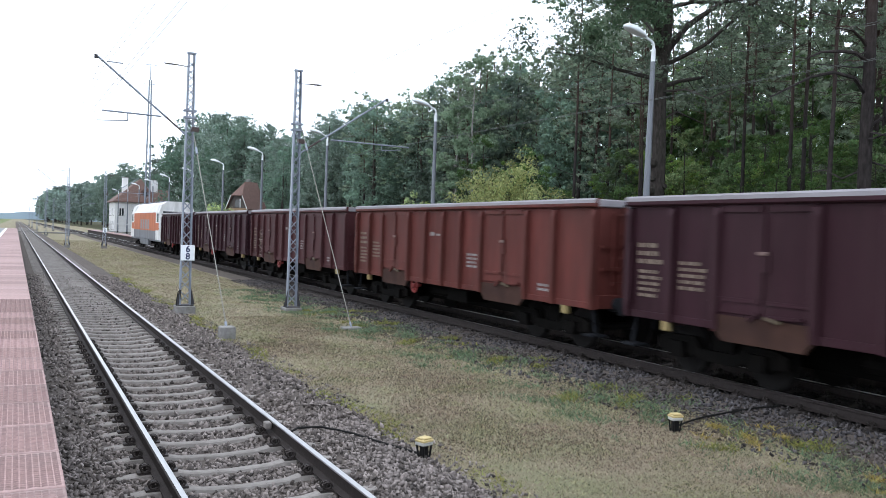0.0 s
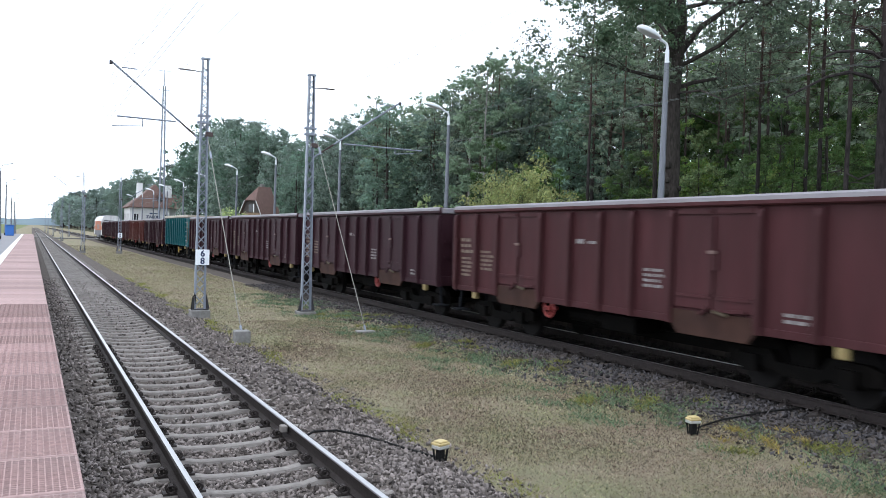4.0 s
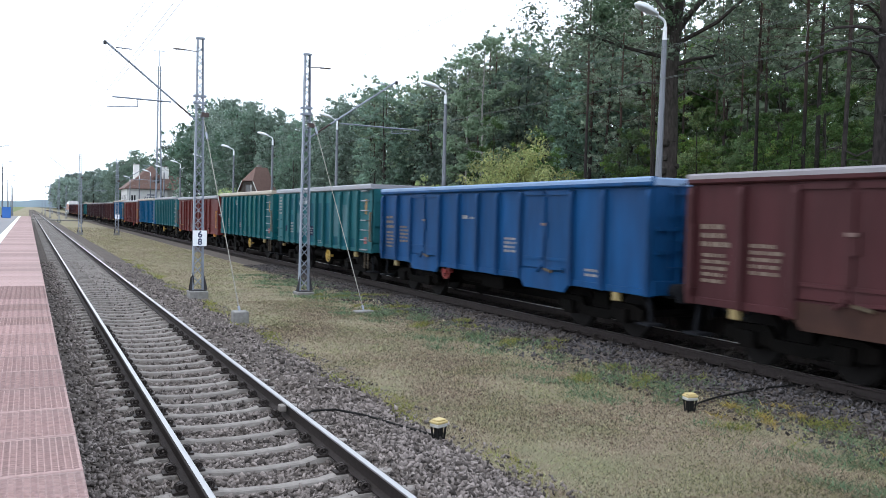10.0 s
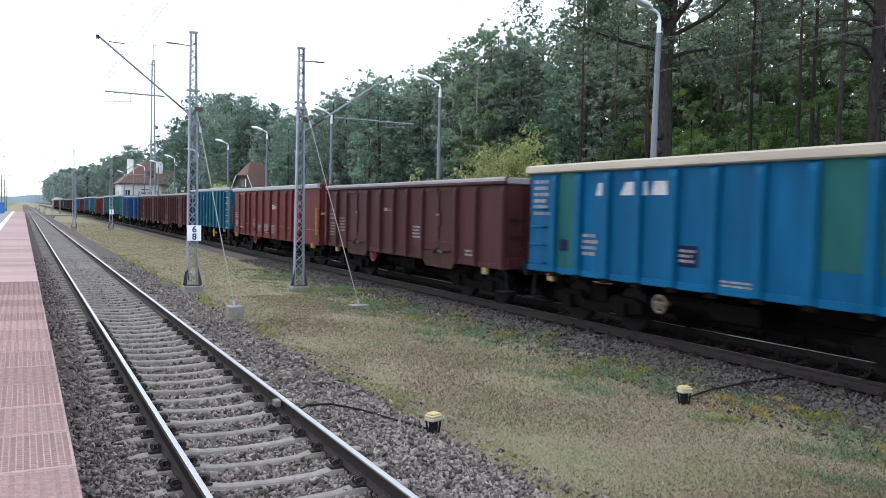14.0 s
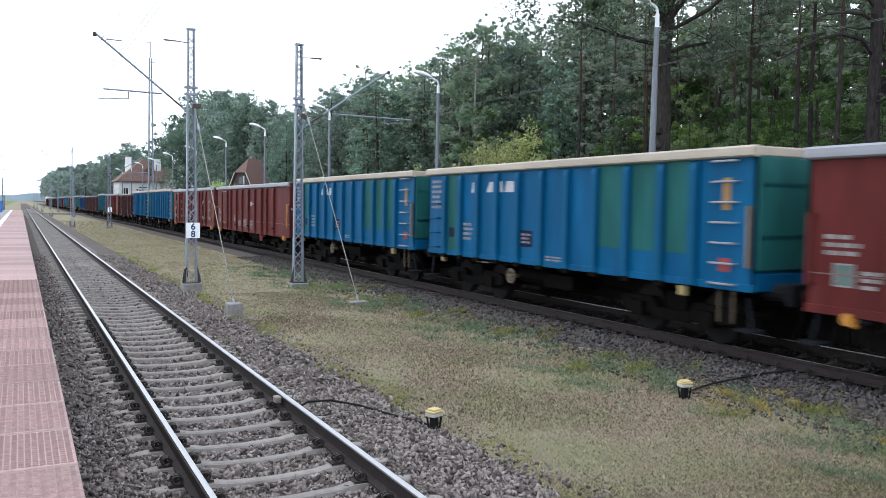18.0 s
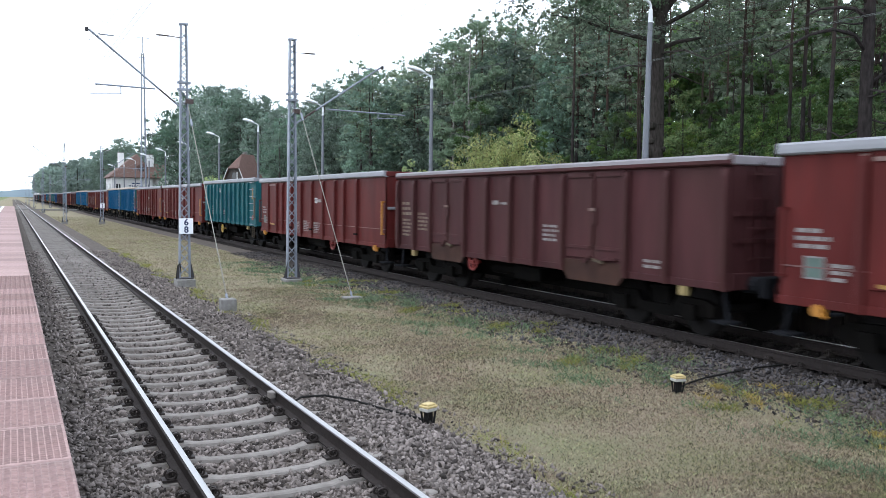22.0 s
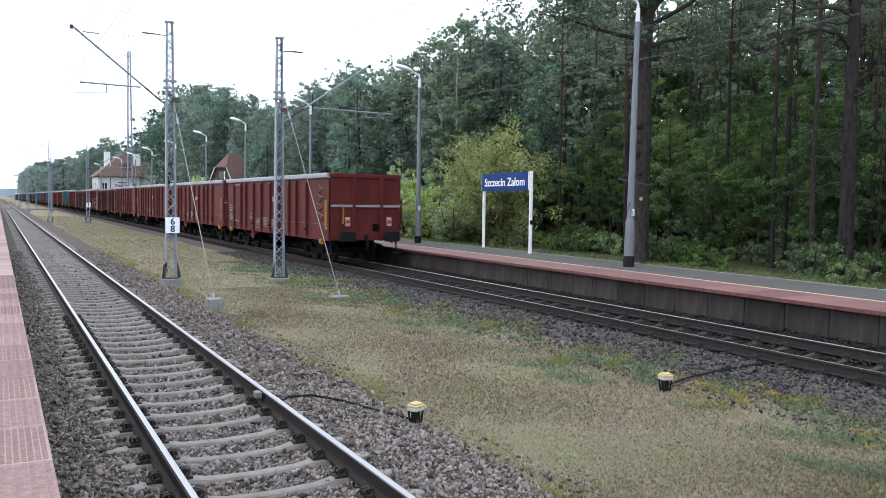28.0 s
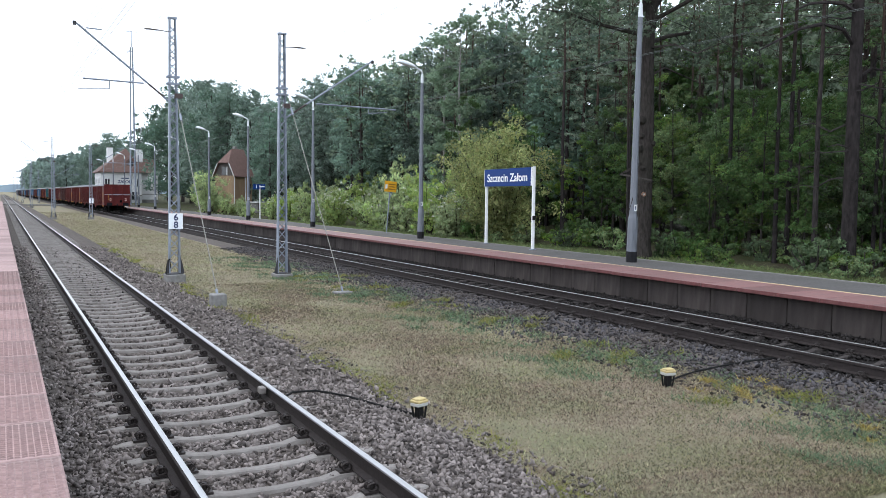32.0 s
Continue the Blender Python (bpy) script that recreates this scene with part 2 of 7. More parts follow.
M_RAILTOP = material("polished_rail_head", (0.46, 0.46, 0.46), 0.38, 1.0, var=0.08, scale=3, stretch=(30, 0.2, 1))
M_CLIP = material("rail_clip_steel", (0.045, 0.038, 0.036), 0.6, 0.2, var=0.3, scale=30, spec=0.2)
M_TILE = material("red_tactile_slab", (0.325, 0.225, 0.215), 0.85, spec=0.15, var=0.25, scale=18, rand=0.20, dirt=(0.24, 0.20, 0.19), dirt_amount=0.75, dirt_scale=0.9)
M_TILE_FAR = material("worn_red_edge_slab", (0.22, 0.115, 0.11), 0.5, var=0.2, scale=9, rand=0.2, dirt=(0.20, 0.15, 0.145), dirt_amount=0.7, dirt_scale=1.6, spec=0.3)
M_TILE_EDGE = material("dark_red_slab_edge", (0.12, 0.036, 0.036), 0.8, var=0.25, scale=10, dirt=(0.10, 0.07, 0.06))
M_ASPHALT = material("worn_grey_asphalt", (0.110, 0.104, 0.102), 0.8, spec=0.15, var=0.2, scale=14, bump=0.3, dirt=(0.075, 0.075, 0.065), dirt_amount=0.6, dirt_scale=0.8)
M_PAVING = material("grey_block_paving", (0.20, 0.20, 0.21), 0.85, var=0.15, scale=10, rand=0.08, dirt=(0.12, 0.12, 0.11))
M_WHITE_LINE = material("worn_white_line", (0.70, 0.69, 0.65), 0.7, var=0.1, scale=12, dirt=(0.45, 0.42, 0.38), dirt_amount=0.5)
M_YELLOW_LINE = material("worn_yellow_line", (0.55, 0.42, 0.24), 0.7, var=0.12, scale=12, dirt=(0.4, 0.3, 0.22), dirt_amount=0.4)
M_GALV = material("galvanised_steel", (0.235, 0.265, 0.32), 0.55, 0.25, var=0.18, scale=5, rand=0.08, dirt=(0.13, 0.14, 0.16), dirt_amount=0.5)
M_MASTFOOT = material("dark_weathered_steel", (0.050, 0.050, 0.056), 0.7, 0.1, spec=0.2, var=0.3, scale=8, dirt=(0.05, 0.035, 0.03))
M_LAMPPOST = material("lamp_post_grey", (0.148, 0.162, 0.188), 0.5, 0.2, var=0.08, scale=3, rand=0.05)
M_POSTBASE = material("black_post_foot", (0.016, 0.016, 0.018), 0.6, var=0.2, spec=0.1)
M_LUMINAIRE = material("white_luminaire", (0.72, 0.76, 0.80), 0.4, var=0.05)
M_LENS = material("lamp_lens", (0.35, 0.37, 0.40), 0.2, var=0.05)
M_WIRE = material("wire", (0.085, 0.10, 0.095), 0.5, 0.3, var=0.1)
M_GUY = material("guy_rod", (0.24, 0.235, 0.21), 0.6, 0.2, var=0.1)
M_INSULATOR = material("brown_insulator", (0.07, 0.05, 0.048), 0.45, var=0.2, spec=0.25)
M_SIGN_BLUE = material("sign_blue", (0.010, 0.040, 0.165), 0.5, var=0.06, scale=2, spec=0.08)
M_GOLD_TAG = material("rusty_tag", (0.20, 0.11, 0.07), 0.7, var=0.2)
M_WHITE = material("white_paint", (0.78, 0.79, 0.80), 0.5, var=0.05)
M_PLATE = material("white_plate", (0.80, 0.84, 0.88), 0.45, var=0.04)
M_DARKBLUE = material("dark_blue_figures", (0.02, 0.035, 0.10), 0.5, var=0.05)
M_SIGN_YELLOW = material("sign_yellow", (0.80, 0.40, 0.02), 0.5, var=0.06)
M_SIGN_BARS = material("sign_bars_brown", (0.30, 0.15, 0.02), 0.6, var=0.1)
M_BOXYELLOW = material("yellow_plastic_cap", (0.50, 0.40, 0.18), 0.6, var=0.15, dirt=(0.33, 0.25, 0.14), dirt_scale=8)
M_BOXGREY = material("grey_plastic", (0.42, 0.42, 0.40), 0.6, var=0.1)
M_BLACK = material("black_rubber", (0.012, 0.012, 0.012), 0.7, var=0.2, spec=0.15)
M_BARK = material("grey_brown_bark", (0.044, 0.038, 0.035), 0.95, spec=0.1, var=0.65, scale=17, bump=1.0, bump_scale=26, stretch=(1, 1, 0.3), rand=0.2, dirt=(0.022, 0.024, 0.018), dirt_amount=0.8, dirt_scale=2.2)


def pine_bark():
    """Grey plated bark below that turns orange-red up the stem."""
    m = material("pine_bark", (0.030, 0.026, 0.026), 0.95, spec=0.1, var=0.6, scale=13, bump=1.0, bump_scale=20, stretch=(1, 1, 0.35), rand=0.25)
    n, l = m.node_tree.nodes, m.node_tree.links
    b = n["Principled BSDF"]
    old = b.inputs["Base Color"].links[0].from_socket
    co = n.new("ShaderNodeTexCoord")
    sp = n.new("ShaderNodeSeparateXYZ")
    l.new(co.outputs["Object"], sp.inputs["Vector"])
    r = n.new("ShaderNodeMapRange")
    r.inputs["From Min"].default_value, r.inputs["From Max"].default_value = 7.0, 13.0
    r.inputs["To Max"].default_value = 0.8
    l.new(sp.outputs["Z"], r.inputs["Value"])
    mx = n.new("ShaderNodeMix")
    mx.data_type = "RGBA"
    mx.inputs["B"].default_value = (0.088, 0.056, 0.044, 1)
    l.new(r.outputs["Result"], mx.inputs["Factor"])
    l.new(old, mx.inputs["A"])
    l.new(mx.outputs["Result"], b.inputs["Base Color"])
    return m


M_PINEBARK = pine_bark()
M_BIRCH = material("birch_bark", (0.24, 0.23, 0.22), 0.8, var=0.3, scale=6, dirt=(0.05, 0.05, 0.05), dirt_amount=0.9, dirt_scale=3)
M_LEAF = leaf_material("oak_leaf", (0.162, 0.240, 0.080), 0.42, 0.38, 0.04, 0.3, 0.25)
# Darker copy of the leaf: the wood's shade is put into its colour.
M_LEAF_DARK = leaf_material("wood_shade_leaf", (0.092, 0.150, 0.060), 0.38, 0.35, 0.03, 0.35, 0.25)
M_LEAF_OAK = leaf_material("high_oak_leaf", (0.085, 0.125, 0.080), 0.35, 0.35, 0.03, 0.1, 0.25)
M_LEAF_LIGHT = leaf_material("light_leaf", (0.318, 0.405, 0.160), 0.4, 0.3, 0.03, 0.3, 0.3)
M_LEAF_YELLOW = leaf_material("yellow_green_leaf", (0.262, 0.300, 0.068), 0.5, 0.35, 0.03, 0.1, 0.42)
M_NEEDLE = leaf_material("pine_needles", (0.195, 0.255, 0.178), 0.40, 0.28, 0.03, 0.38, 0.3)
# Aerial haze is mixed into this leaf colour: paler and bluer than near leaves.
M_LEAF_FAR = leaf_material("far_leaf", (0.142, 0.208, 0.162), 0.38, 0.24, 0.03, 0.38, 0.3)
M_LEAF_BIRCH = leaf_material("birch_leaf", (0.235, 0.325, 0.220), 0.46, 0.25)
# Distance haze painted in: pale blue-green for the farthest trees.
M_LEAF_HAZE = leaf_material("haze_tinted_leaf", (0.215, 0.285, 0.25), 0.35, 0.2)
M_BLADE = blade_material("grass_blade", ((0.360, 0.310, 0.215), (0.285, 0.280, 0.148), (0.320, 0.258, 0.180)), 0.9, 0.035)
M_BLADE_BROWN = blade_material("withered_blade", ((0.120, 0.088, 0.066), (0.100, 0.094, 0.052), (0.150, 0.106, 0.080)), 0.6)
M_BLADE_FRESH = leaf_material("fresh_blade", (0.26, 0.27, 0.075), 0.35, 0.4, 0.03)
M_BLADE_GREEN = leaf_material("green_blade", (0.100, 0.150, 0.085), 0.3, 0.6, 0.04)
M_BLADE_TUFT = leaf_material("tuft_blade", (0.20, 0.215, 0.115), 0.3, 0.5, 0.04)
M_BLADE_SHADE = leaf_material("shady_grass_blade", (0.125, 0.16, 0.065), 0.3, 0.5, 0.04)
M_RAGWORT = leaf_material("yellow_flower", (0.33, 0.26, 0.08), 0.3, 0.4, 0.02)
M_BLOSSOM = leaf_material("white_blossom", (0.62, 0.62, 0.55), 0.3, 0.2, 0.02)
M_RENDER = material("white_house_render", (0.60, 0.60, 0.60), 0.9, var=0.06, scale=2, dirt=(0.42, 0.42, 0.42), dirt_amount=0.5)
M_SHED_DARK = material("dark_gable_boards", (0.05, 0.042, 0.038), 0.85, var=0.25, scale=3, stretch=(1, 6, 0.3))
M_TIMBER = material("ochre_wall", (0.215, 0.145, 0.085), 0.85, var=0.25, scale=3, stretch=(1, 1, 0.2))
M_ROOF = material("brown_roof_tiles", (0.125, 0.074, 0.062), 0.85, var=0.2, scale=4, bump=0.6, bump_scale=9)
M_WINDOW = material("dark_window_glass", (0.03, 0.035, 0.04), 0.1, var=0.1)
M_BLUE_BIN = material("blue_bin_plastic", (0.03, 0.14, 0.45), 0.5, var=0.1)
# Blue stands for the haze before a wooded ridge.
M_FAR_HILL = material("haze_blue_ridge", (0.30, 0.38, 0.45), 1.0, var=0.1, scale=0.01)


# ---------- mesh tools ----------
def link_mesh(name, me, parent=None, label="", m=None):
    ob = new(name, me)
    if parent is not None:
        ob.parent = parent
    if m is not None:
        ob.matrix_basis = m
    if label:
        ob["label"] = label
    return ob


def to_mesh(name, bm, mats, smooth=False):
    bm.normal_update()
    me = bpy.data.meshes.new(name)
    bm.to_mesh(me)
    bm.free()
    for mt in (mats if isinstance(mats, (list, tuple)) else [mats]):
        me.materials.append(mt)
    if smooth:
        for p in me.polygons:
            p.use_smooth = True
    return me


def part(name, bm, mat, parent, label="", m=None, smooth=False):
    """Links a bmesh as one mesh object under a thing or a part."""
    return link_mesh(name, to_mesh(name, bm, mat, smooth), parent, label, m)


def np_mesh(name, verts, faces, mats, mat_index=None, smooth=False):
    """A mesh from arrays; all faces have the same number of corners."""
    verts, faces = np.asarray(verts, np.float32), np.asarray(faces, np.int32)
    me = bpy.data.meshes.new(name)
    k = faces.shape[1]
    me.vertices.add(len(verts))
    me.vertices.foreach_set("co", verts.ravel())
    me.loops.add(faces.size)
    me.loops.foreach_set("vertex_index", faces.ravel())
    me.polygons.add(len(faces))
    me.polygons.foreach_set("loop_start", np.arange(0, faces.size, k, dtype=np.int32))
    me.polygons.foreach_set("loop_total", np.full(len(faces), k, dtype=np.int32))
    for mt in (mats if isinstance(mats, (list, tuple)) else [mats]):
        me.materials.append(mt)
    if mat_index is not None:
        me.polygons.foreach_set("material_index", np.asarray(mat_index, np.int32))
    if smooth:
        me.polygons.foreach_set("use_smooth", np.ones(len(faces), bool))
    me.update(calc_edges=True)
    me.validate()
    return me


def slab(bm, x0, x1, y0, y1, z0, z1, bevel=0.0):
    """A box between two corners, with its edges cut off by bevel."""
    r = bmesh.ops.create_cube(bm, size=1, matrix=Matrix.LocRotScale(((x0 + x1) / 2, (y0 + y1) / 2, (z0 + z1) / 2), None, (x1 - x0, y1 - y0, z1 - z0)))
    if bevel:
        es = list({e for v in r["verts"] for e in v.link_edges})
        bmesh.ops.bevel(bm, geom=es, offset=bevel, segments=1, affect="EDGES")
    return bm


def rod(bm, a, b, r0, r1=None, sides=10, caps=True):
    """A round bar from a to b."""
    a, b = Vector(a), Vector(b)
    d = b - a
    m = Matrix.Translation((a + b) / 2) @ d.to_track_quat("Z", "Y").to_matrix().to_4x4()
    bmesh.ops.create_cone(bm, cap_ends=caps, segments=sides, radius1=r0, radius2=r0 if r1 is None else r1, depth=d.length, matrix=m)
    return bm


def bar(bm, a, b, w, h):
    """A square bar from a to b."""
    a, b = Vector(a), Vector(b)
    d = b - a
    m = Matrix.Translation((a + b) / 2) @ d.to_track_quat("Z", "Y").to_matrix().to_4x4() @ Matrix.Diagonal((w, h, d.length, 1))
    bmesh.ops.create_cube(bm, size=1, matrix=m)
    return bm


def pipe(bm, pts, r, sides=6):
    for a, b in zip(pts[:-1], pts[1:]):
        rod(bm, a, b, r, sides=sides, caps=False)
    return bm


def prism(bm, profile, y0, y1, axis="y"):
    """A profile of (x, z) points drawn out along y."""
    n = len(profile)
    va = [bm.verts.new((x, y0, z)) for x, z in profile]
    vb = [bm.verts.new((x, y1, z)) for x, z in profile]
    for i in range(n):
        j = (i + 1) % n
        bm.faces.new((va[i], va[j], vb[j], vb[i]))
    bm.faces.new(va[::-1])
    bm.faces.new(vb)
    bmesh.ops.recalc_face_normals(bm, faces=bm.faces)
    return bm


def lettering(name, text, size, mat, parent, m, label="", extrude=0.002, bold=0.0):
    """Words as a thin mesh, with the built-in font, centred."""
    cu = bpy.data.curves.new(name, "FONT")
    cu.body, cu.size, cu.extrude, cu.align_x, cu.align_y = text, size, extrude, "CENTER", "CENTER"
    cu.offset = bold
    tmp = bpy.data.objects.new(name, cu)
    scene.collection.objects.link(tmp)
    bpy.context.view_layer.update()
    me = bpy.data.meshes.new_from_object(tmp)
    bpy.data.objects.remove(tmp)
    me.name = name
    me.materials.clear()
    me.materials.append(mat)
    return link_mesh(name, me, parent, label, m)


def empty(name, m=None):
    ob = new(name)
    ob.empty_display_size = 0.3
    if m is not None:
        ob.matrix_basis = m
    return ob


B = bmesh.new
GROUND_Z = -0.32
TRACK_2 = 9.78          # middle of the far track
RAIL_2 = -0.07          # its rail top
PLATFORM_2 = 0.47       # top of the far platform

# ---------- ground ----------
def ground_sheet():
    """One sheet to the horizon: flat in the cutting, a little lower under the tracks' beds."""
    xs = np.unique(np.r_[-3000, -900, -300, -120, -60, -30, -15, np.arange(-8, 24, 0.8), 28, 34, 45, 70, 120, 300, 900, 3000])
    ys = np.unique(np.r_[-600, -200, -80, -40, -20, np.arange(-8, 60, 1.0), np.arange(60, 200, 6), 260, 400, 700, 1200, 3000, 4500])
    X, Y = np.meshgrid(xs, ys)
    Z = np.full(X.shape, GROUND_Z)
    for i in range(X.shape[0]):
        for j in range(X.shape[1]):
            x, y = X[i, j], Y[i, j]
            if abs(x) < 60 and -40 < y < 300:
                Z[i, j] += (0.008 if 1.5 < x < 9 else 0.05) * noise.noise((x * 0.35, y * 0.35, 0)) - 0.012
            if x > 15:
                Z[i, j] = max(Z[i, j], GROUND_Z + min(1.0, (x - 15) / 0.6) * 0.66 + 0.05 * noise.noise((x * 0.5, y * 0.5, 3)))
    nx, ny = len(xs), len(ys)
    idx = np.arange(nx * ny).reshape(ny, nx)
    faces = np.stack([idx[:-1, :-1], idx[:-1, 1:], idx[1:, 1:], idx[1:, :-1]], -1).reshape(-1, 4)
    cx = X[:-1, :-1].ravel()
    me = np_mesh("ground", np.stack([X, Y, Z], -1).reshape(-1, 3), faces, [M_GRASS, M_LITTER, M_MEADOW], np.where(cx > 15.9, 1, np.where(cx < -8.0, 2, 0)), True)
    return tagged(new("ground", me), "dry mown grass strip and dark forest floor", "ground", kind="structure")


ground_sheet()


def bed(name, profile, label, mat=None):
    return tagged(link_mesh(name, to_mesh(name, prism(B(), profile, -30, 700), mat or M_BALLAST)), label, "ballast", kind="structure")


BED_1 = [(-1.9, -0.6), (-1.9, -0.215), (-1.15, -0.215), (-0.95, -0.235), (-0.5, -0.24), (-0.3, -0.262), (0.3, -0.262), (0.5, -0.24), (0.95, -0.235), (1.2, -0.21), (1.5, -0.225), (2.45, -0.345), (2.6, -0.6)]
BED_2 = [(7.0, -0.6), (7.15, -0.35), (8.35, -0.29), (8.98, -0.30), (8.98, -0.6)]
BED_2_SHADED = [(8.985, -0.6), (8.985, -0.30), (9.5, -0.31), (10.1, -0.31), (10.8, -0.27), (11.3, -0.2), (11.7, -0.17), (11.7, -0.6)]
bed("ballast_bed", BED_1, "dark grey crushed stone bed of the near track")
bed("ballast_bed", BED_2, "dark grey crushed stone bed of the far track")
bed("ballast_bed", BED_2_SHADED, "bed between the far track's rails, under-train shade in its colour", M_BED_SHADED)


def stones(name, n, x0, x1, y0, y1, zf, size, mat, label, seed, power=1.6, ties=None, chunky=False):
    """Loose crushed stones, denser towards y0; zf gives the bed's height at x."""
    rng = np.random.default_rng(seed)
    base = np.array([(1, 0, 0), (-1, 0, 0), (0, 1, 0), (0, -1, 0), (0, 0, 1), (0, 0, -1)], float)
    tri = np.array([(0, 2, 4), (2, 1, 4), (1, 3, 4), (3, 0, 4), (2, 0, 5), (1, 2, 5), (3, 1, 5), (0, 3, 5)])
    if chunky:
        base = np.array([(-1, -1, -1), (1, -1, -1), (1, 1, -1), (-1, 1, -1), (-1, -1, 1), (1, -1, 1), (1, 1, 1), (-1, 1, 1)], float) * 0.72
        tri = np.array([(0, 2, 1), (0, 3, 2), (4, 5, 6), (4, 6, 7), (0, 1, 5), (0, 5, 4), (1, 2, 6), (1, 6, 5), (2, 3, 7), (2, 7, 6), (3, 0, 4), (3, 4, 7)])
    k = len(base)
    v = base[None] * (1 + rng.uniform(-0.3, 0.3, (n, k, 1))) + rng.uniform(-0.22, 0.22, (n, k, 3))
    v = v * (np.array([1.5, 0.9, 0.55]) * rng.uniform(0.7, 1.25, (n, 1, 3)) * size * rng.uniform(0.6, 1.35, (n, 1, 1)))
    q = rng.normal(size=(n, 4))
    q /= np.linalg.norm(q, axis=1, keepdims=True)
    w, x, y, z = q.T
    R = np.stack([1 - 2 * (y * y + z * z), 2 * (x * y - z * w), 2 * (x * z + y * w), 2 * (x * y + z * w), 1 - 2 * (x * x + z * z), 2 * (y * z - x * w), 2 * (x * z - y * w), 2 * (y * z + x * w), 1 - 2 * (x * x + y * y)], 1).reshape(n, 3, 3)
    v = np.einsum("nij,nkj->nki", R, v)
    px = rng.uniform(x0, x1, n)
    py = y0 + (y1 - y0) * rng.uniform(0, 1, n) ** power
    pz = zf(px, py) + rng.uniform(-0.7, 0.75, n) * size
    if ties is not None:
        first, step, mid = ties
        over = (np.abs((py - first + step / 2) % step - step / 2) < 0.105) & (np.abs(px - mid) < 1.18)
        pz = np.where(over & (rng.uniform(0, 1, n) > np.where(np.abs(px - mid) > 0.92, 0.6, 0.06)), pz - 0.2, pz)
    v += np.stack([px, py, pz], 1)[:, None]
    faces = (tri[None] + (np.arange(n) * k)[:, None, None]).reshape(-1, 3)
    return tagged(new(name, np_mesh(name, v.reshape(-1, 3), faces, mat)), label, "ballast", kind="stuff")


def bed_height(profile):
    p = sorted((x, z) for x, z in profile if z > -0.59)
    return lambda x, y: np.interp(x, [a for a, _ in p], [b for _, b in p])


h1, h2 = bed_height(BED_1), bed_height(BED_2 + BED_2_SHADED)
stones("ballast_stones", 26000, -1.85, 2.3, 3.5, 10.5, h1, 0.0225, M_STONE, "loose dark grey crushed ballast stones", 1, 1.3, (9.133, 0.5875, 0), True)
stones("ballast_stones", 19000, -1.85, 2.4, 10, 42, h1, 0.033, M_STONE, "loose dark grey crushed ballast stones", 2, 1.5, (9.133, 0.5875, 0))
stones("ballast_stones", 1600, -1.85, 2.4, -8, 3.6, h1, 0.036, M_STONE, "loose dark grey crushed ballast stones", 8, 1.0, (9.133, 0.5875, 0))
stones("ballast_stones", 1200, 7.1, 11.6, -6, 4.4, h2, 0.036, M_STONE_B, "loose grey brown ballast stones of the far track", 9, 1.0, (6.2, 0.62, TRACK_2))
stones("ballast_stones", 1500, 2.2, 2.75, 4, 30, lambda x, y: np.interp(x, [2.2, 2.75], [-0.315, -0.33]), 0.024, M_STONE, "scattered ballast stones at the grass edge", 3, 1.4)
stones("ballast_stones", 12000, 7.1, 8.95, 4.2, 40, lambda x, y: h2(x, y) + 0.008, 0.032, M_STONE_B, "loose grey brown ballast stones of the far track", 4, 1.5, (6.2, 0.62, TRACK_2))
stones("oily_ballast", 9500, 8.85, 11.6, 4.2, 40, lambda x, y: h2(x, y) + 0.02, 0.033, M_STONE_SHADED, "dark ballast between the far rails with under-train shade painted in", 6, 1.5, (6.2, 0.62, TRACK_2))
stones("ballast_stones", 3000, 6.3, 7.4, 4.2, 34, lambda x, y: np.full(len(x), -0.33), 0.026, M_STONE_B, "ballast stones strewn into the grass", 5, 1.4)


# ---------- tracks ----------
RAIL_PROFILE = [(-0.075, -0.172), (0.075, -0.172), (0.075, -0.160), (0.012, -0.142), (0.012, -0.045), (0.036, -0.036), (0.036, -0.009), (0.021, 0), (-0.019, 0), (-0.033, -0.004), (-0.036, -0.017), (-0.036, -0.036), (-0.012, -0.045), (-0.012, -0.142), (-0.075, -0.160)]


def rail_mesh(top=None, turn=1, gauge=True):
    """A rail whose gauge side, towards -x or +x, is polished by the wheels like its top."""
    bm = prism(B(), [(turn * x, z) for x, z in RAIL_PROFILE], -30, 700)
    bmesh.ops.recalc_face_normals(bm, faces=bm.faces)
    for f in bm.faces:
        c = f.calc_center_median()
        if (c.z > -0.003 and abs(f.normal.z) > 0.3) or (gauge and c.x * turn < -0.02 and -0.014 < c.z < -0.001 and abs(f.normal.y) < 0.5):
            f.material_index = 1
    return to_mesh("rail", bm, [M_RAIL, top or M_RAILTOP])


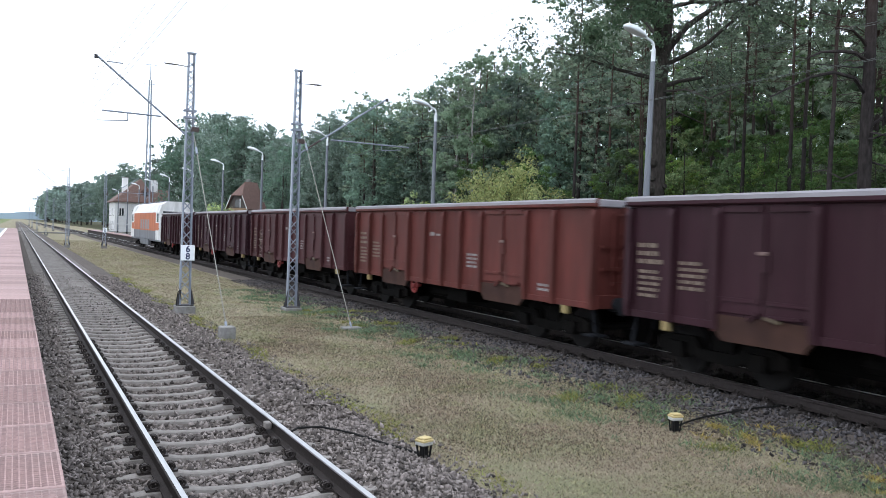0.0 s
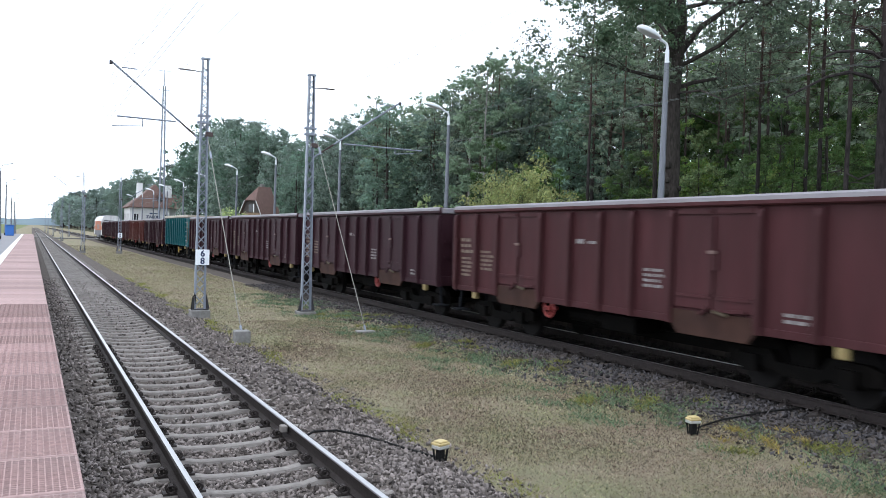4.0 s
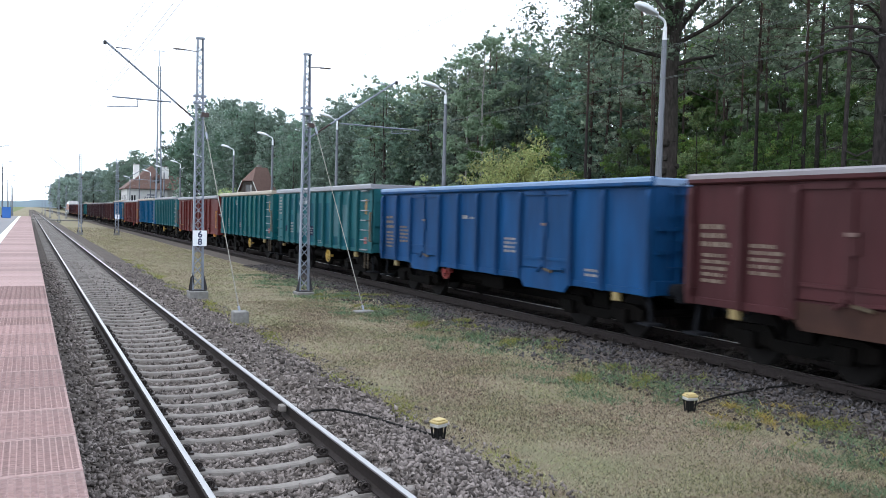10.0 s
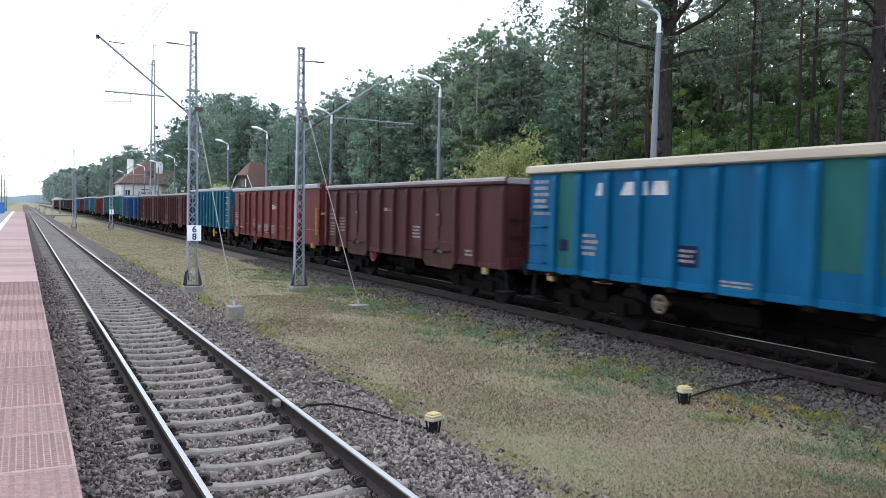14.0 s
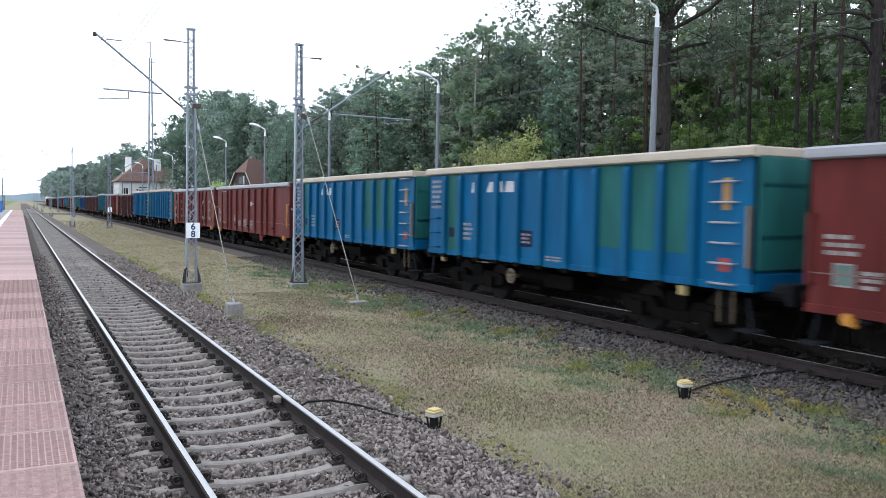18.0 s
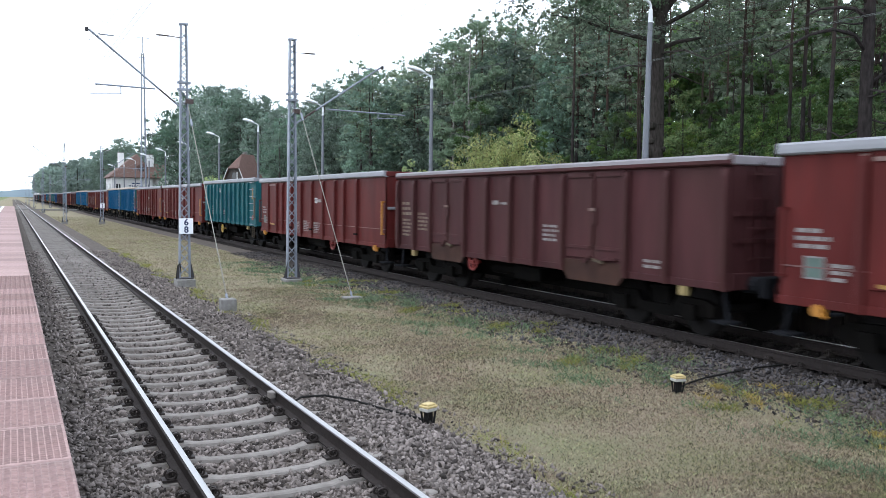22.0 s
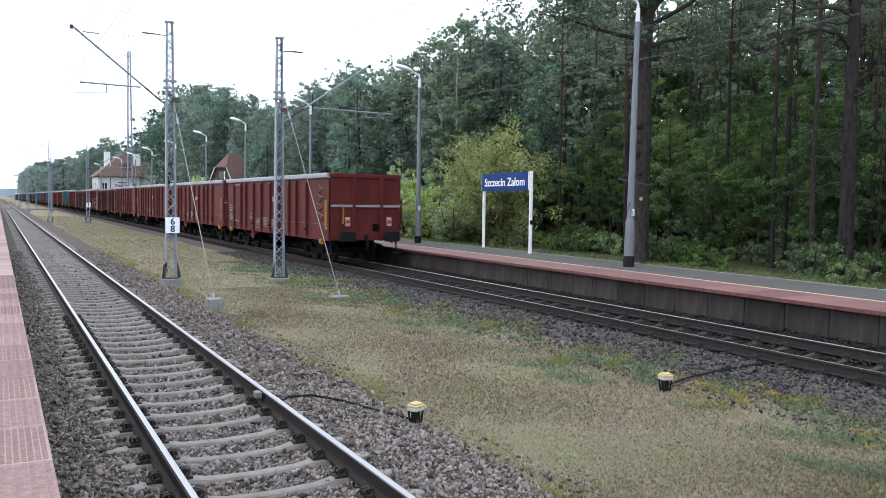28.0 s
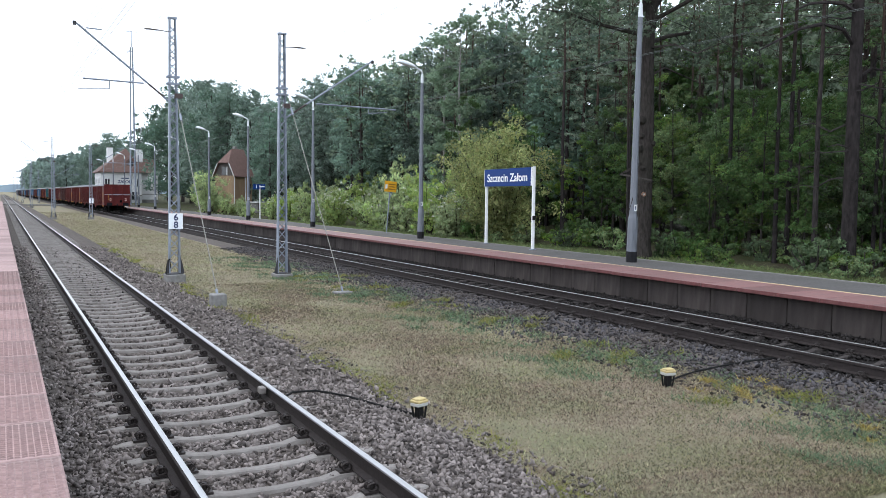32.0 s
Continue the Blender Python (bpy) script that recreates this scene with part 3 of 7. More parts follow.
def sleeper_mesh(seed):
    """A prestressed sleeper, sunk in the middle, with sloping flanks."""
    rng = random.Random(seed)
    xs = [-1.25, -1.2, -0.95, -0.55, -0.4, 0, 0.4, 0.55, 0.95, 1.2, 1.25]
    top = [-0.226, -0.214, -0.186, -0.182, -0.212, -0.224, -0.212, -0.182, -0.186, -0.214, -0.226]
    wid = [0.06, 0.065, 0.068, 0.062, 0.054, 0.05, 0.054, 0.062, 0.068, 0.065, 0.06]
    bm = B()
    rows = []
    for x, z, w in zip(xs, top, wid):
        z += rng.uniform(-0.003, 0.003)
        rows.append([bm.verts.new((x, -w - 0.045, -0.36)), bm.verts.new((x, -w, z - 0.012)), bm.verts.new((x, -w + 0.02, z)), bm.verts.new((x, w - 0.02, z)), bm.verts.new((x, w, z - 0.012)), bm.verts.new((x, w + 0.045, -0.36))])
    for a, b in zip(rows[:-1], rows[1:]):
        for i in range(5):
            bm.faces.new((a[i], a[i + 1], b[i + 1], b[i]))
    bm.faces.new(rows[0])
    bm.faces.new(rows[-1][::-1])
    bmesh.ops.recalc_face_normals(bm, faces=bm.faces)
    return to_mesh("sleeper", bm, M_SLEEPER)


def clip_mesh(rich=True):
    """A sprung rail clip: a coil either side of a bolt on a base plate."""
    bm = B()
    slab(bm, -0.07, 0.07, -0.055, 0.055, -0.185, -0.165)
    if rich:
        for s in (-1, 1):
            pts = [(0.046 * math.cos(a) - 0.005, s * 0.036, -0.132 + 0.034 * math.sin(a)) for a in [i * math.pi / 5 for i in range(-1, 10)]]
            pipe(bm, pts, 0.011, 5)
    rod(bm, (0, 0, -0.17), (0, 0, -0.09), 0.016, sides=6)
    rod(bm, (0, 0, -0.115), (0, 0, -0.098), 0.028, sides=6)
    return to_mesh("rail_clip", bm, M_CLIP)


def track(name, x, z, y_first, spacing, n_parts, n_clipped, label, y_end=330, tie=None):
    root = tagged(empty(name, pose(x, 0, z)), label, "railway track", kind="structure")
    for s in (-0.75, 0.75):
        link_mesh("rail", rail_mesh(M_RAILTOP_DULL if tie else None, 1 if s > 0 else -1, not tie), root, "steel rail with a polished head", pose(s, 0, 0))
    kinds = [sleeper_mesh(i) for i in range(4)]
    for me in kinds:
        me.materials[0] = tie or M_SLEEPER
    clip = clip_mesh()
    y, i, far = y_first, 0, []
    while y < y_end:
        if i < n_parts:
            link_mesh("sleeper", kinds[i % 4], root, "", pose(0, y, random.uniform(-0.006, 0.004), 0, 0, random.uniform(-0.4, 0.4)))
        else:
            far.append(y)
        if i < n_clipped:
            for s in (-0.75, 0.75):
                for d in (-0.125, 0.125):
                    link_mesh("rail_clip", clip, root, "", pose(s + d, y, 0, 0, 0, 0 if d > 0 else 180))
        y += spacing
        i += 1
    bm = B()
    for y in far:
        for a, b, zt in ((-1.25, -0.45, -0.185), (-0.45, 0.45, -0.225), (0.45, 1.25, -0.185)):
            slab(bm, a, b, y - 0.11, y + 0.11, -0.33, zt)
    ob = part("far_sleepers", bm, tie or M_SLEEPER, root)
    ob["kind"] = "stuff"
    return root


track("track_1", 0, 0, 9.133 - 0.5875 * 29, 0.5875, 86, 45, "near railway track on concrete sleepers", 260)
track("track_2", TRACK_2, RAIL_2, 6.2 - 0.62 * 20, 0.62, 62, 36, "far railway track on dark sleepers", 150, M_SLEEPER_DARK)


# ---------- near platform, on which the camera stands ----------
def near_platform():
    root = tagged(empty("platform_1"), "near platform with red tactile slabs and white line", "platform", kind="structure")
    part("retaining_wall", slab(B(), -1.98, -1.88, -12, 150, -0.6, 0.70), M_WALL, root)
    part("fill", slab(B(), -9.0, -1.98, -12, 150, -0.6, 0.70), M_CONCRETE, root)
    edge = bmesh.new()
    slab(edge, 0, 1.33, 0.009, 0.831, 0, 0.06, 0.006)
    tile = to_mesh("tactile_slab", edge, M_TILE)
    rib = B()
    for i in range(34):
        for j in range(17):
            x0, y0 = 0.03 + i * 0.0378, 0.04 + j * 0.0455
            s = 1 if i % 2 else -1
            v = [rib.verts.new(p) for p in ((x0, y0 - s * 0.007, 0.0), (x0 + 0.034, y0 + s * 0.007, 0.0), (x0 + 0.034, y0 + s * 0.007 + 0.014, 0.0), (x0, y0 - s * 0.007 + 0.014, 0.0), (x0 + 0.004, y0 - s * 0.006 + 0.007, 0.011), (x0 + 0.030, y0 + s * 0.006 + 0.007, 0.011))]
            for f in ((0, 1, 5, 4), (1, 2, 5), (2, 3, 4, 5), (3, 0, 4)):
                rib.faces.new([v[k] for k in f])
    studs = to_mesh("slab_ribs", rib, M_TILE)
    y, i = 5.2 - 0.84 * 20, 0
    while y < 143:
        ob = link_mesh("tactile_slab", tile, root, "", pose(-3.11, y, 0.70 + random.uniform(-0.002, 0.002)))
        if 3.2 < y < 17:
            link_mesh("slab_ribs", studs, ob, "", pose(0, 0, 0.0585))
        y += 0.84
        i += 1
    part("white_line", slab(B(), -3.42, -3.115, -12, 143, 0.70, 0.757), M_WHITE_LINE, root, "worn white safety line")
    tile2 = to_mesh("paving_slab", slab(B(), 0, 1.99, 0.006, 1.994, 0, 0.055, 0.006), M_PAVING)
    for i in range(28):
        link_mesh("paving_slab", tile2, root, "", pose(-5.42, -4 + 2 * i, 0.70))
    part("far_paving", slab(B(), -5.42, -3.43, 52, 140, 0.70, 0.755), M_PAVING, root)
    part("back_paving", slab(B(), -9.0, -5.43, -12, 143, 0.70, 0.752), M_PAVING, root)
    return root


near_platform()


# ---------- far platform ----------
def far_platform():
    root = tagged(empty("platform_2"), "far platform with red edge slabs over a concrete wall", "platform", kind="structure")
    x0 = TRACK_2 + 1.70
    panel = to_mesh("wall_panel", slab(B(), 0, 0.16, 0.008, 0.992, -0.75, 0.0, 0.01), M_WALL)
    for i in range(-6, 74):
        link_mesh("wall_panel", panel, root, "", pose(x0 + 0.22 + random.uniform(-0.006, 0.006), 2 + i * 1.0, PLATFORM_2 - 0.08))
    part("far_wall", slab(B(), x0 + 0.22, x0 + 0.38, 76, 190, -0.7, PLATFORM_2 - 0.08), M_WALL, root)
    part("fill", slab(B(), x0 + 0.38, 15.35, -12, 190, -0.7, PLATFORM_2 - 0.085), M_CONCRETE, root)
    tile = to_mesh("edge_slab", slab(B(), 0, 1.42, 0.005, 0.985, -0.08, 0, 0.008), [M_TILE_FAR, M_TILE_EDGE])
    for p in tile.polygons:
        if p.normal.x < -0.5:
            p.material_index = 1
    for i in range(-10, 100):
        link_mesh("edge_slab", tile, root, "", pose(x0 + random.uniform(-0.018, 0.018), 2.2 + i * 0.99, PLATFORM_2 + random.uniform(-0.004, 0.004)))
    part("far_edge", slab(B(), x0, x0 + 1.42, 101.2, 190, PLATFORM_2 - 0.08, PLATFORM_2), M_TILE_FAR, root)
    part("yellow_line", slab(B(), x0 + 1.425, x0 + 1.525, -8, 190, PLATFORM_2 - 0.08, PLATFORM_2), M_YELLOW_LINE, root, "worn pale yellow safety line")
    part("asphalt", slab(B(), x0 + 1.53, 15.0, -8, 190, PLATFORM_2 - 0.08, PLATFORM_2 - 0.004), M_ASPHALT, root)
    part("kerb", slab(B(), 15.005, 15.12, -8, 190, PLATFORM_2 - 0.3, PLATFORM_2 + 0.01), M_CONCRETE, root)
    return root


far_platform()


def level_crossing():
    root = tagged(empty("crossing_deck"), "plank foot crossing over both tracks far off", "crossing", kind="structure")
    for i in range(3):
        for a, b in ((-1.7, -0.80), (-0.68, 0.68), (0.82, 9.0), (9.12, 10.4), (10.58, 11.4)):
            part("deck_panel", slab(B(), a, b, 172 + i * 0.9, 172.86 + i * 0.9, -0.3, -0.075 if a > 0.7 else -0.01, 0.01), M_CONCRETE, root)


level_crossing()


# ---------- masts and overhead line ----------
def lattice_mast(x, y, height, arm_dir, label, plate=False, guy=None, block_h=0.22, w0=0.34, w1=0.20):
    """A tapered mast of two channels laced together, on a concrete block, with its bracket arms."""
    m = tagged(empty("catenary_mast", pose(x, y, GROUND_Z)), label, "catenary mast", "overhead line masts")
    part("foundation", slab(B(), -0.27, 0.27, -0.3, 0.3, -0.3, block_h, 0.02), M_BLOCK, m, "weathered concrete foundation")
    part("base_plate", slab(B(), -0.23, 0.23, -0.2, 0.2, block_h, block_h + 0.03), M_MASTFOOT, m)
    z0 = block_h + 0.03
    wd = lambda z: w0 + (w1 - w0) * (z - z0) / (height - z0)
    for s in (-1, 1):
        bm = B()
        a, b = wd(z0) / 2, wd(height) / 2
        channel = ((0, -0.075), (-0.045, -0.075), (-0.045, -0.068), (-0.007, -0.068), (-0.007, 0.068), (-0.045, 0.068), (-0.045, 0.075), (0, 0.075))
        lo, hi = [[bm.verts.new((s * (e + p), q, z)) for p, q in channel] for e, z in ((a, z0), (b, height))]
        bm.faces.new(lo)
        bm.faces.new(hi[::-1])
        for k in range(8):
            bm.faces.new((lo[k], lo[(k + 1) % 8], hi[(k + 1) % 8], hi[k]))
        bmesh.ops.recalc_face_normals(bm, faces=bm.faces)
        part("leg", bm, M_GALV, m)
        g = B()
        v = [g.verts.new(p) for p in ((s * a, -0.09, z0), (s * (a + 0.11), -0.09, z0), (s * (a - 0.01), -0.09, z0 + 0.52), (s * a, -0.078, z0), (s * (a + 0.11), -0.078, z0), (s * (a - 0.01), -0.078, z0 + 0.52))]
        for f in ((0, 1, 2), (5, 4, 3), (0, 3, 4, 1), (1, 4, 5, 2), (2, 5, 3, 0)):
            g.faces.new([v[i] for i in f])
        part("gusset", g, M_MASTFOOT, m, "dark weathered foot gusset")
    for face in (-0.07, 0.07):
        z, s = z0 + 0.1, (1 if face < 0 else -1)
        bm = B()
        while z < height - 0.3:
            st = wd(z) * 0.95
            strip = B() if y < 30 else bm
            rod(strip, (-s * (wd(z) / 2 - 0.02), face, z), (s * (wd(z + st) / 2 - 0.02), face, z + st), 0.016, sides=4)
            if y < 30:
                part("lacing_bar", strip, M_GALV, m)
            z, s = z + st, -s
        if y >= 30:
            part("lacing", bm, M_GALV, m)["kind"] = "stuff"
    part("cap", slab(B(), -w1 / 2 - 0.03, w1 / 2 + 0.03, -0.08, 0.08, height - 0.04, height + 0.01), M_GALV, m)
    for z in (height - 1.75, height - 1.95):
        part("clamp", slab(B(), -wd(z) / 2 - 0.07, wd(z) / 2 + 0.07, -0.1, 0.1, z, z + 0.06), M_GALV, m)
    part("bracket", slab(B(), wd(height - 2.3) / 2 - 0.08, wd(height - 2.3) / 2 + 0.14, -0.1, 0.1, height - 2.33, height - 2.2), M_INSULATOR, m)
    # bracket arm towards the track: a raking tube, a level steady tube, insulators
    d = arm_dir
    if d < 0:
        root_z, tip, level, drop, steady, stub = 5.33, (2.58, 7.32), ((0.81, 5.79), (2.43, 5.81)), (1.74, 5.79, 5.56), ((1.74, 5.58), (2.56, 5.52)), ((2.34, 7.21), (1.91, 7.20))
    else:
        root_z, tip, level, drop, steady, stub = 5.06, (3.06, 7.08), ((1.15, 5.57), (3.97, 5.54)), (2.97, 5.55, 5.37), ((2.97, 5.37), (3.66, 5.43)), ((2.75, 6.97), (2.35, 7.0))
    at = lambda q: Vector((d * q[0], 0, q[1]))
    a0, tip = Vector((d * wd(root_z) / 2, 0, root_z)), at(tip)
    p1 = a0 + (tip - a0) * 0.06
    p2 = a0 + (tip - a0) * 0.24
    part("hinge", rod(B(), a0, p1, 0.03, sides=6), M_GALV, m)
    ins = B()
    rod(ins, p1, p2, 0.024, sides=8)
    for k in range(12):
        q = p1 + (p2 - p1) * (k / 12)
        rod(ins, q, q + (p2 - p1) * 0.05, 0.036, 0.028, 10)
    part("insulator", ins, M_INSULATOR, m)["kind"] = "stuff"
    part("raking_tube", rod(B(), p2 - (p2 - p1) * 0.1, tip, 0.030, sides=8), M_GALV, m, "raking galvanised tube")
    part("steady_tube", rod(B(), at(level[0]), at(level[1]), 0.024, sides=8), M_GALV, m)
    part("drop_rod", rod(B(), at(drop[:2]), at((drop[0], drop[2])), 0.016, sides=6), M_GALV, m)
    part("steady_arm", rod(B(), at(steady[0]), at(steady[1]), 0.014, sides=6), M_GALV, m)
    part("stub_arm", rod(B(), at(stub[0]), at(stub[1]), 0.018, sides=6), M_GALV, m)
    part("tip_clamp", slab(B(), min(tip.x, tip.x + d * 0.09), max(tip.x, tip.x + d * 0.09), -0.04, 0.04, tip.z - 0.06, tip.z + 0.05, 0.01), M_MASTFOOT, m)
    line = B()
    rod(line, (d * w1 / 2, 0, height - 0.42), (d * 0.36, 0, height - 0.40), 0.015, sides=6)
    rod(line, (d * 0.36, 0, height - 0.40), (d * 0.78, 0, height - 0.39), 0.018, sides=6)
    for k in range(7):
        rod(line, (d * (0.44 + k * 0.045), 0, height - 0.40), (d * (0.465 + k * 0.045), 0, height - 0.398), 0.034, 0.024, 8)
    part("feeder_insulator", line, M_INSULATOR, m)
    if plate:
        pl = part("number_plate_board", slab(B(), -0.17, 0.23, -0.135, -0.12, 1.57, 2.03, 0.004), M_PLATE, m, "white enamelled distance plate")
        pl.name = "distance_plate"
        lettering("figure", "6", 0.26, M_DARKBLUE, pl, pose(0.03, -0.137, 1.905, 90, 0, 0), bold=0.008)
        lettering("figure", "8", 0.26, M_DARKBLUE, pl, pose(0.03, -0.137, 1.685, 90, 0, 0), bold=0.008)
        lead = B()
        pipe(lead, [(-0.22, -0.1, -0.1), (-0.26, -0.1, 0.3), (-0.22, -0.1, 0.62), (-0.15, -0.1, 0.68), (-0.12, -0.1, 0.4)], 0.012)
        part("earth_lead", lead, M_BLACK, m)
    return m


lattice_mast(2.47, 25.2, 7.75, -1, "grey riveted lattice catenary mast with white plate", plate=True)
lattice_mast(5.86, 25.5, 7.70, 1, "grey riveted lattice catenary mast leaning on a guy", block_h=0.1)
lattice_mast(2.40, 86.9, 7.8, -1, "grey lattice catenary mast in the grass strip")
lattice_mast(5.72, 86.7, 7.6, 1, "grey lattice catenary mast in the grass strip", plate=True)
for yy in (148.5, 210, 272, 334):
    lattice_mast(2.40, yy, 7.8, -1, "distant grey lattice catenary mast")
    lattice_mast(5.75, yy, 7.7, 1, "distant grey lattice catenary mast")


def guy(x0, y0, z0, x1, y1, z1, label):
    g = tagged(empty("guy_rod", pose(x1, y1, z1)), label, "guy rod", "mast guys")
    a, b = Vector((0, 0, 0.0)), Vector((x0 - x1, y0 - y1, z0 - z1))
    part("rod", rod(B(), a, b, 0.012, sides=8), M_GUY, g)
    part("turnbuckle", rod(B(), a + (b - a) * 0.86, a + (b - a) * 0.90, 0.035, sides=8), M_GALV, g)
    part("eye", rod(B(), a - Vector((0, 0, 0.02)), a + (b - a) * 0.02, 0.03, sides=8), M_GALV, g)


def concrete_block(x, y, sx, sy, z0, z1, label):
    o = tagged(empty("guy_anchor_block", pose(x, y, GROUND_Z)), label, "concrete block")
    bm = slab(B(), -sx / 2, sx / 2, -sy / 2, sy / 2, -0.1, z1 - GROUND_Z, 0.025)
    for v in bm.verts:
        v.co.x += random.uniform(-0.008, 0.008)
        v.co.z += random.uniform(-0.006, 0.006)
    part("block", bm, M_BLOCK, o)


concrete_block(2.40, 19.35, 0.36, 0.34, -0.3, -0.04, "weathered concrete anchor block in the grass")
concrete_block(5.98, 20.5, 0.5, 0.34, -0.3, -0.27, "low flat concrete anchor slab in the grass")
guy(2.58, 25.2, 5.1, 2.40, 19.4, -0.06, "thin steel guy rod from mast to block")
guy(6.0, 25.5, 5.6, 5.98, 20.5, -0.27, "thin steel guy rod from mast to slab")


def wires(name, pts_list, label, r=0.0045):
    o = tagged(empty(name), label, "overhead wire", kind="structure")
    for nm, pts in pts_list:
        part(nm, pipe(B(), pts, r, 5), M_WIRE, o)


def catenary(x, z_contact, spans, rise=1.35, dip=0.85):
    """Twin contact wires under a twin messenger, with droppers."""
    contact, messenger, drops = [], [], []
    for y0, y1, st in spans:
        for k in range(8):
            u = k / 8
            y = y0 + (y1 - y0) * u
            sag = dip * (1 - 4 * (u - 0.5) ** 2)
            contact.append((x + st * (1 - 2 * u), y, z_contact))
            messenger.append((x + st * (1 - 2 * u) * 0.3, y, z_contact + rise - sag))
            if k in (2, 6):
                drops.append(("dropper", [contact[-1], messenger[-1]]))
    twin = lambda pts, d: [(px_ + d, py_, pz_) for px_, py_, pz_ in pts]
    return [("contact_wire", contact), ("contact_wire", twin(contact, 0.09)), ("messenger_wire", messenger), ("messenger_wire", twin(messenger, 0.12))] + drops


SPANS = [(-37, 25.2, 0.3), (25.2, 86.9, -0.3), (86.9, 148.5, 0.3), (148.5, 210, -0.3), (210, 272, 0.3), (272, 334, -0.3)]
wires("overhead_line", catenary(0.0, 5.35, SPANS), "contact and messenger wires over near track")
wires("overhead_line", catenary(TRACK_2 - 0.1, 5.24, SPANS, 0.98, 0.5), "contact and messenger wires over far track")
wires("feeder_line", [("feeder_wire", [(1.75, y, 6.95) for y in (-37, 25, 87, 148, 210, 334)]), ("feeder_wire", [(6.55, y, 6.9) for y in (-37, 25, 87, 148, 210, 334)])], "bare feeder wires on the masts")


# ---------- cable heads beside the tracks ----------
def cable_head(x, y, turn, label, cable):
    o = tagged(empty("cable_head", pose(x, y, GROUND_Z, 0, 0, turn) @ Matrix.Scale(0.62, 4)), label, "cable head", "trackside cable heads")
    for sx in (-0.085, 0.085):
        for sy in (-0.075, 0.075):
            part("leg", bar(B(), (sx * 0.85, sy * 0.85, -0.05), (sx * 1.25, sy * 1.2, 0.27), 0.035, 0.035), M_BLACK, o)
    part("core", slab(B(), -0.07, 0.07, -0.06, 0.06, 0.0, 0.27, 0.01), M_BLACK, o)
    part("collar", slab(B(), -0.135, 0.135, -0.115, 0.115, 0.25, 0.315, 0.012), M_BOXGREY, o, "pale plastic collar")
    lid = B()
    slab(lid, -0.14, 0.14, -0.12, 0.12, 0.315, 0.365, 0.012)
    slab(lid, -0.115, 0.115, -0.095, 0.095, 0.36, 0.40, 0.016)
    part("cap", lid, M_BOXYELLOW, o, "faded yellow cap")
    part("nut", rod(B(), (0.12, 0, 0.28), (0.155, 0, 0.28), 0.025, sides=6), M_CLIP, o)
    c = tagged(empty("signal_cable"), "black cable lying on the ballast", "cable")
    part("cable", pipe(B(), cable, 0.015, 6), M_BLACK, c)


cable_head(2.24, 8.5, 20, "yellow-capped trackside cable head in the grass", [(0.82, 9.45, -0.17), (1.1, 9.75, -0.16), (1.4, 9.75, -0.17), (1.7, 9.5, -0.21), (2.0, 9.05, -0.27), (2.22, 8.6, -0.29)])
cable_head(6.16, 8.5, -10, "yellow-capped trackside cable head near far track", [(6.25, 8.6, -0.30), (6.6, 8.75, -0.29), (7.1, 8.9, -0.28), (7.7, 8.95, -0.26), (8.3, 9.0, -0.25), (8.95, 9.0, -0.25)])


def rail_contact(x, y):
    o = tagged(empty("rail_sensor", pose(x, y, 0)), "small grey rail contact box bolted to the rail", "rail sensor")
    part("housing", slab(B(), -0.115, -0.035, -0.06, 0.06, -0.10, -0.02, 0.01), M_SLEEPER, o)
    part("clamp", slab(B(), -0.12, 0.09, -0.05, 0.05, -0.21, -0.175), M_CLIP, o)


rail_contact(0.75, 9.62)


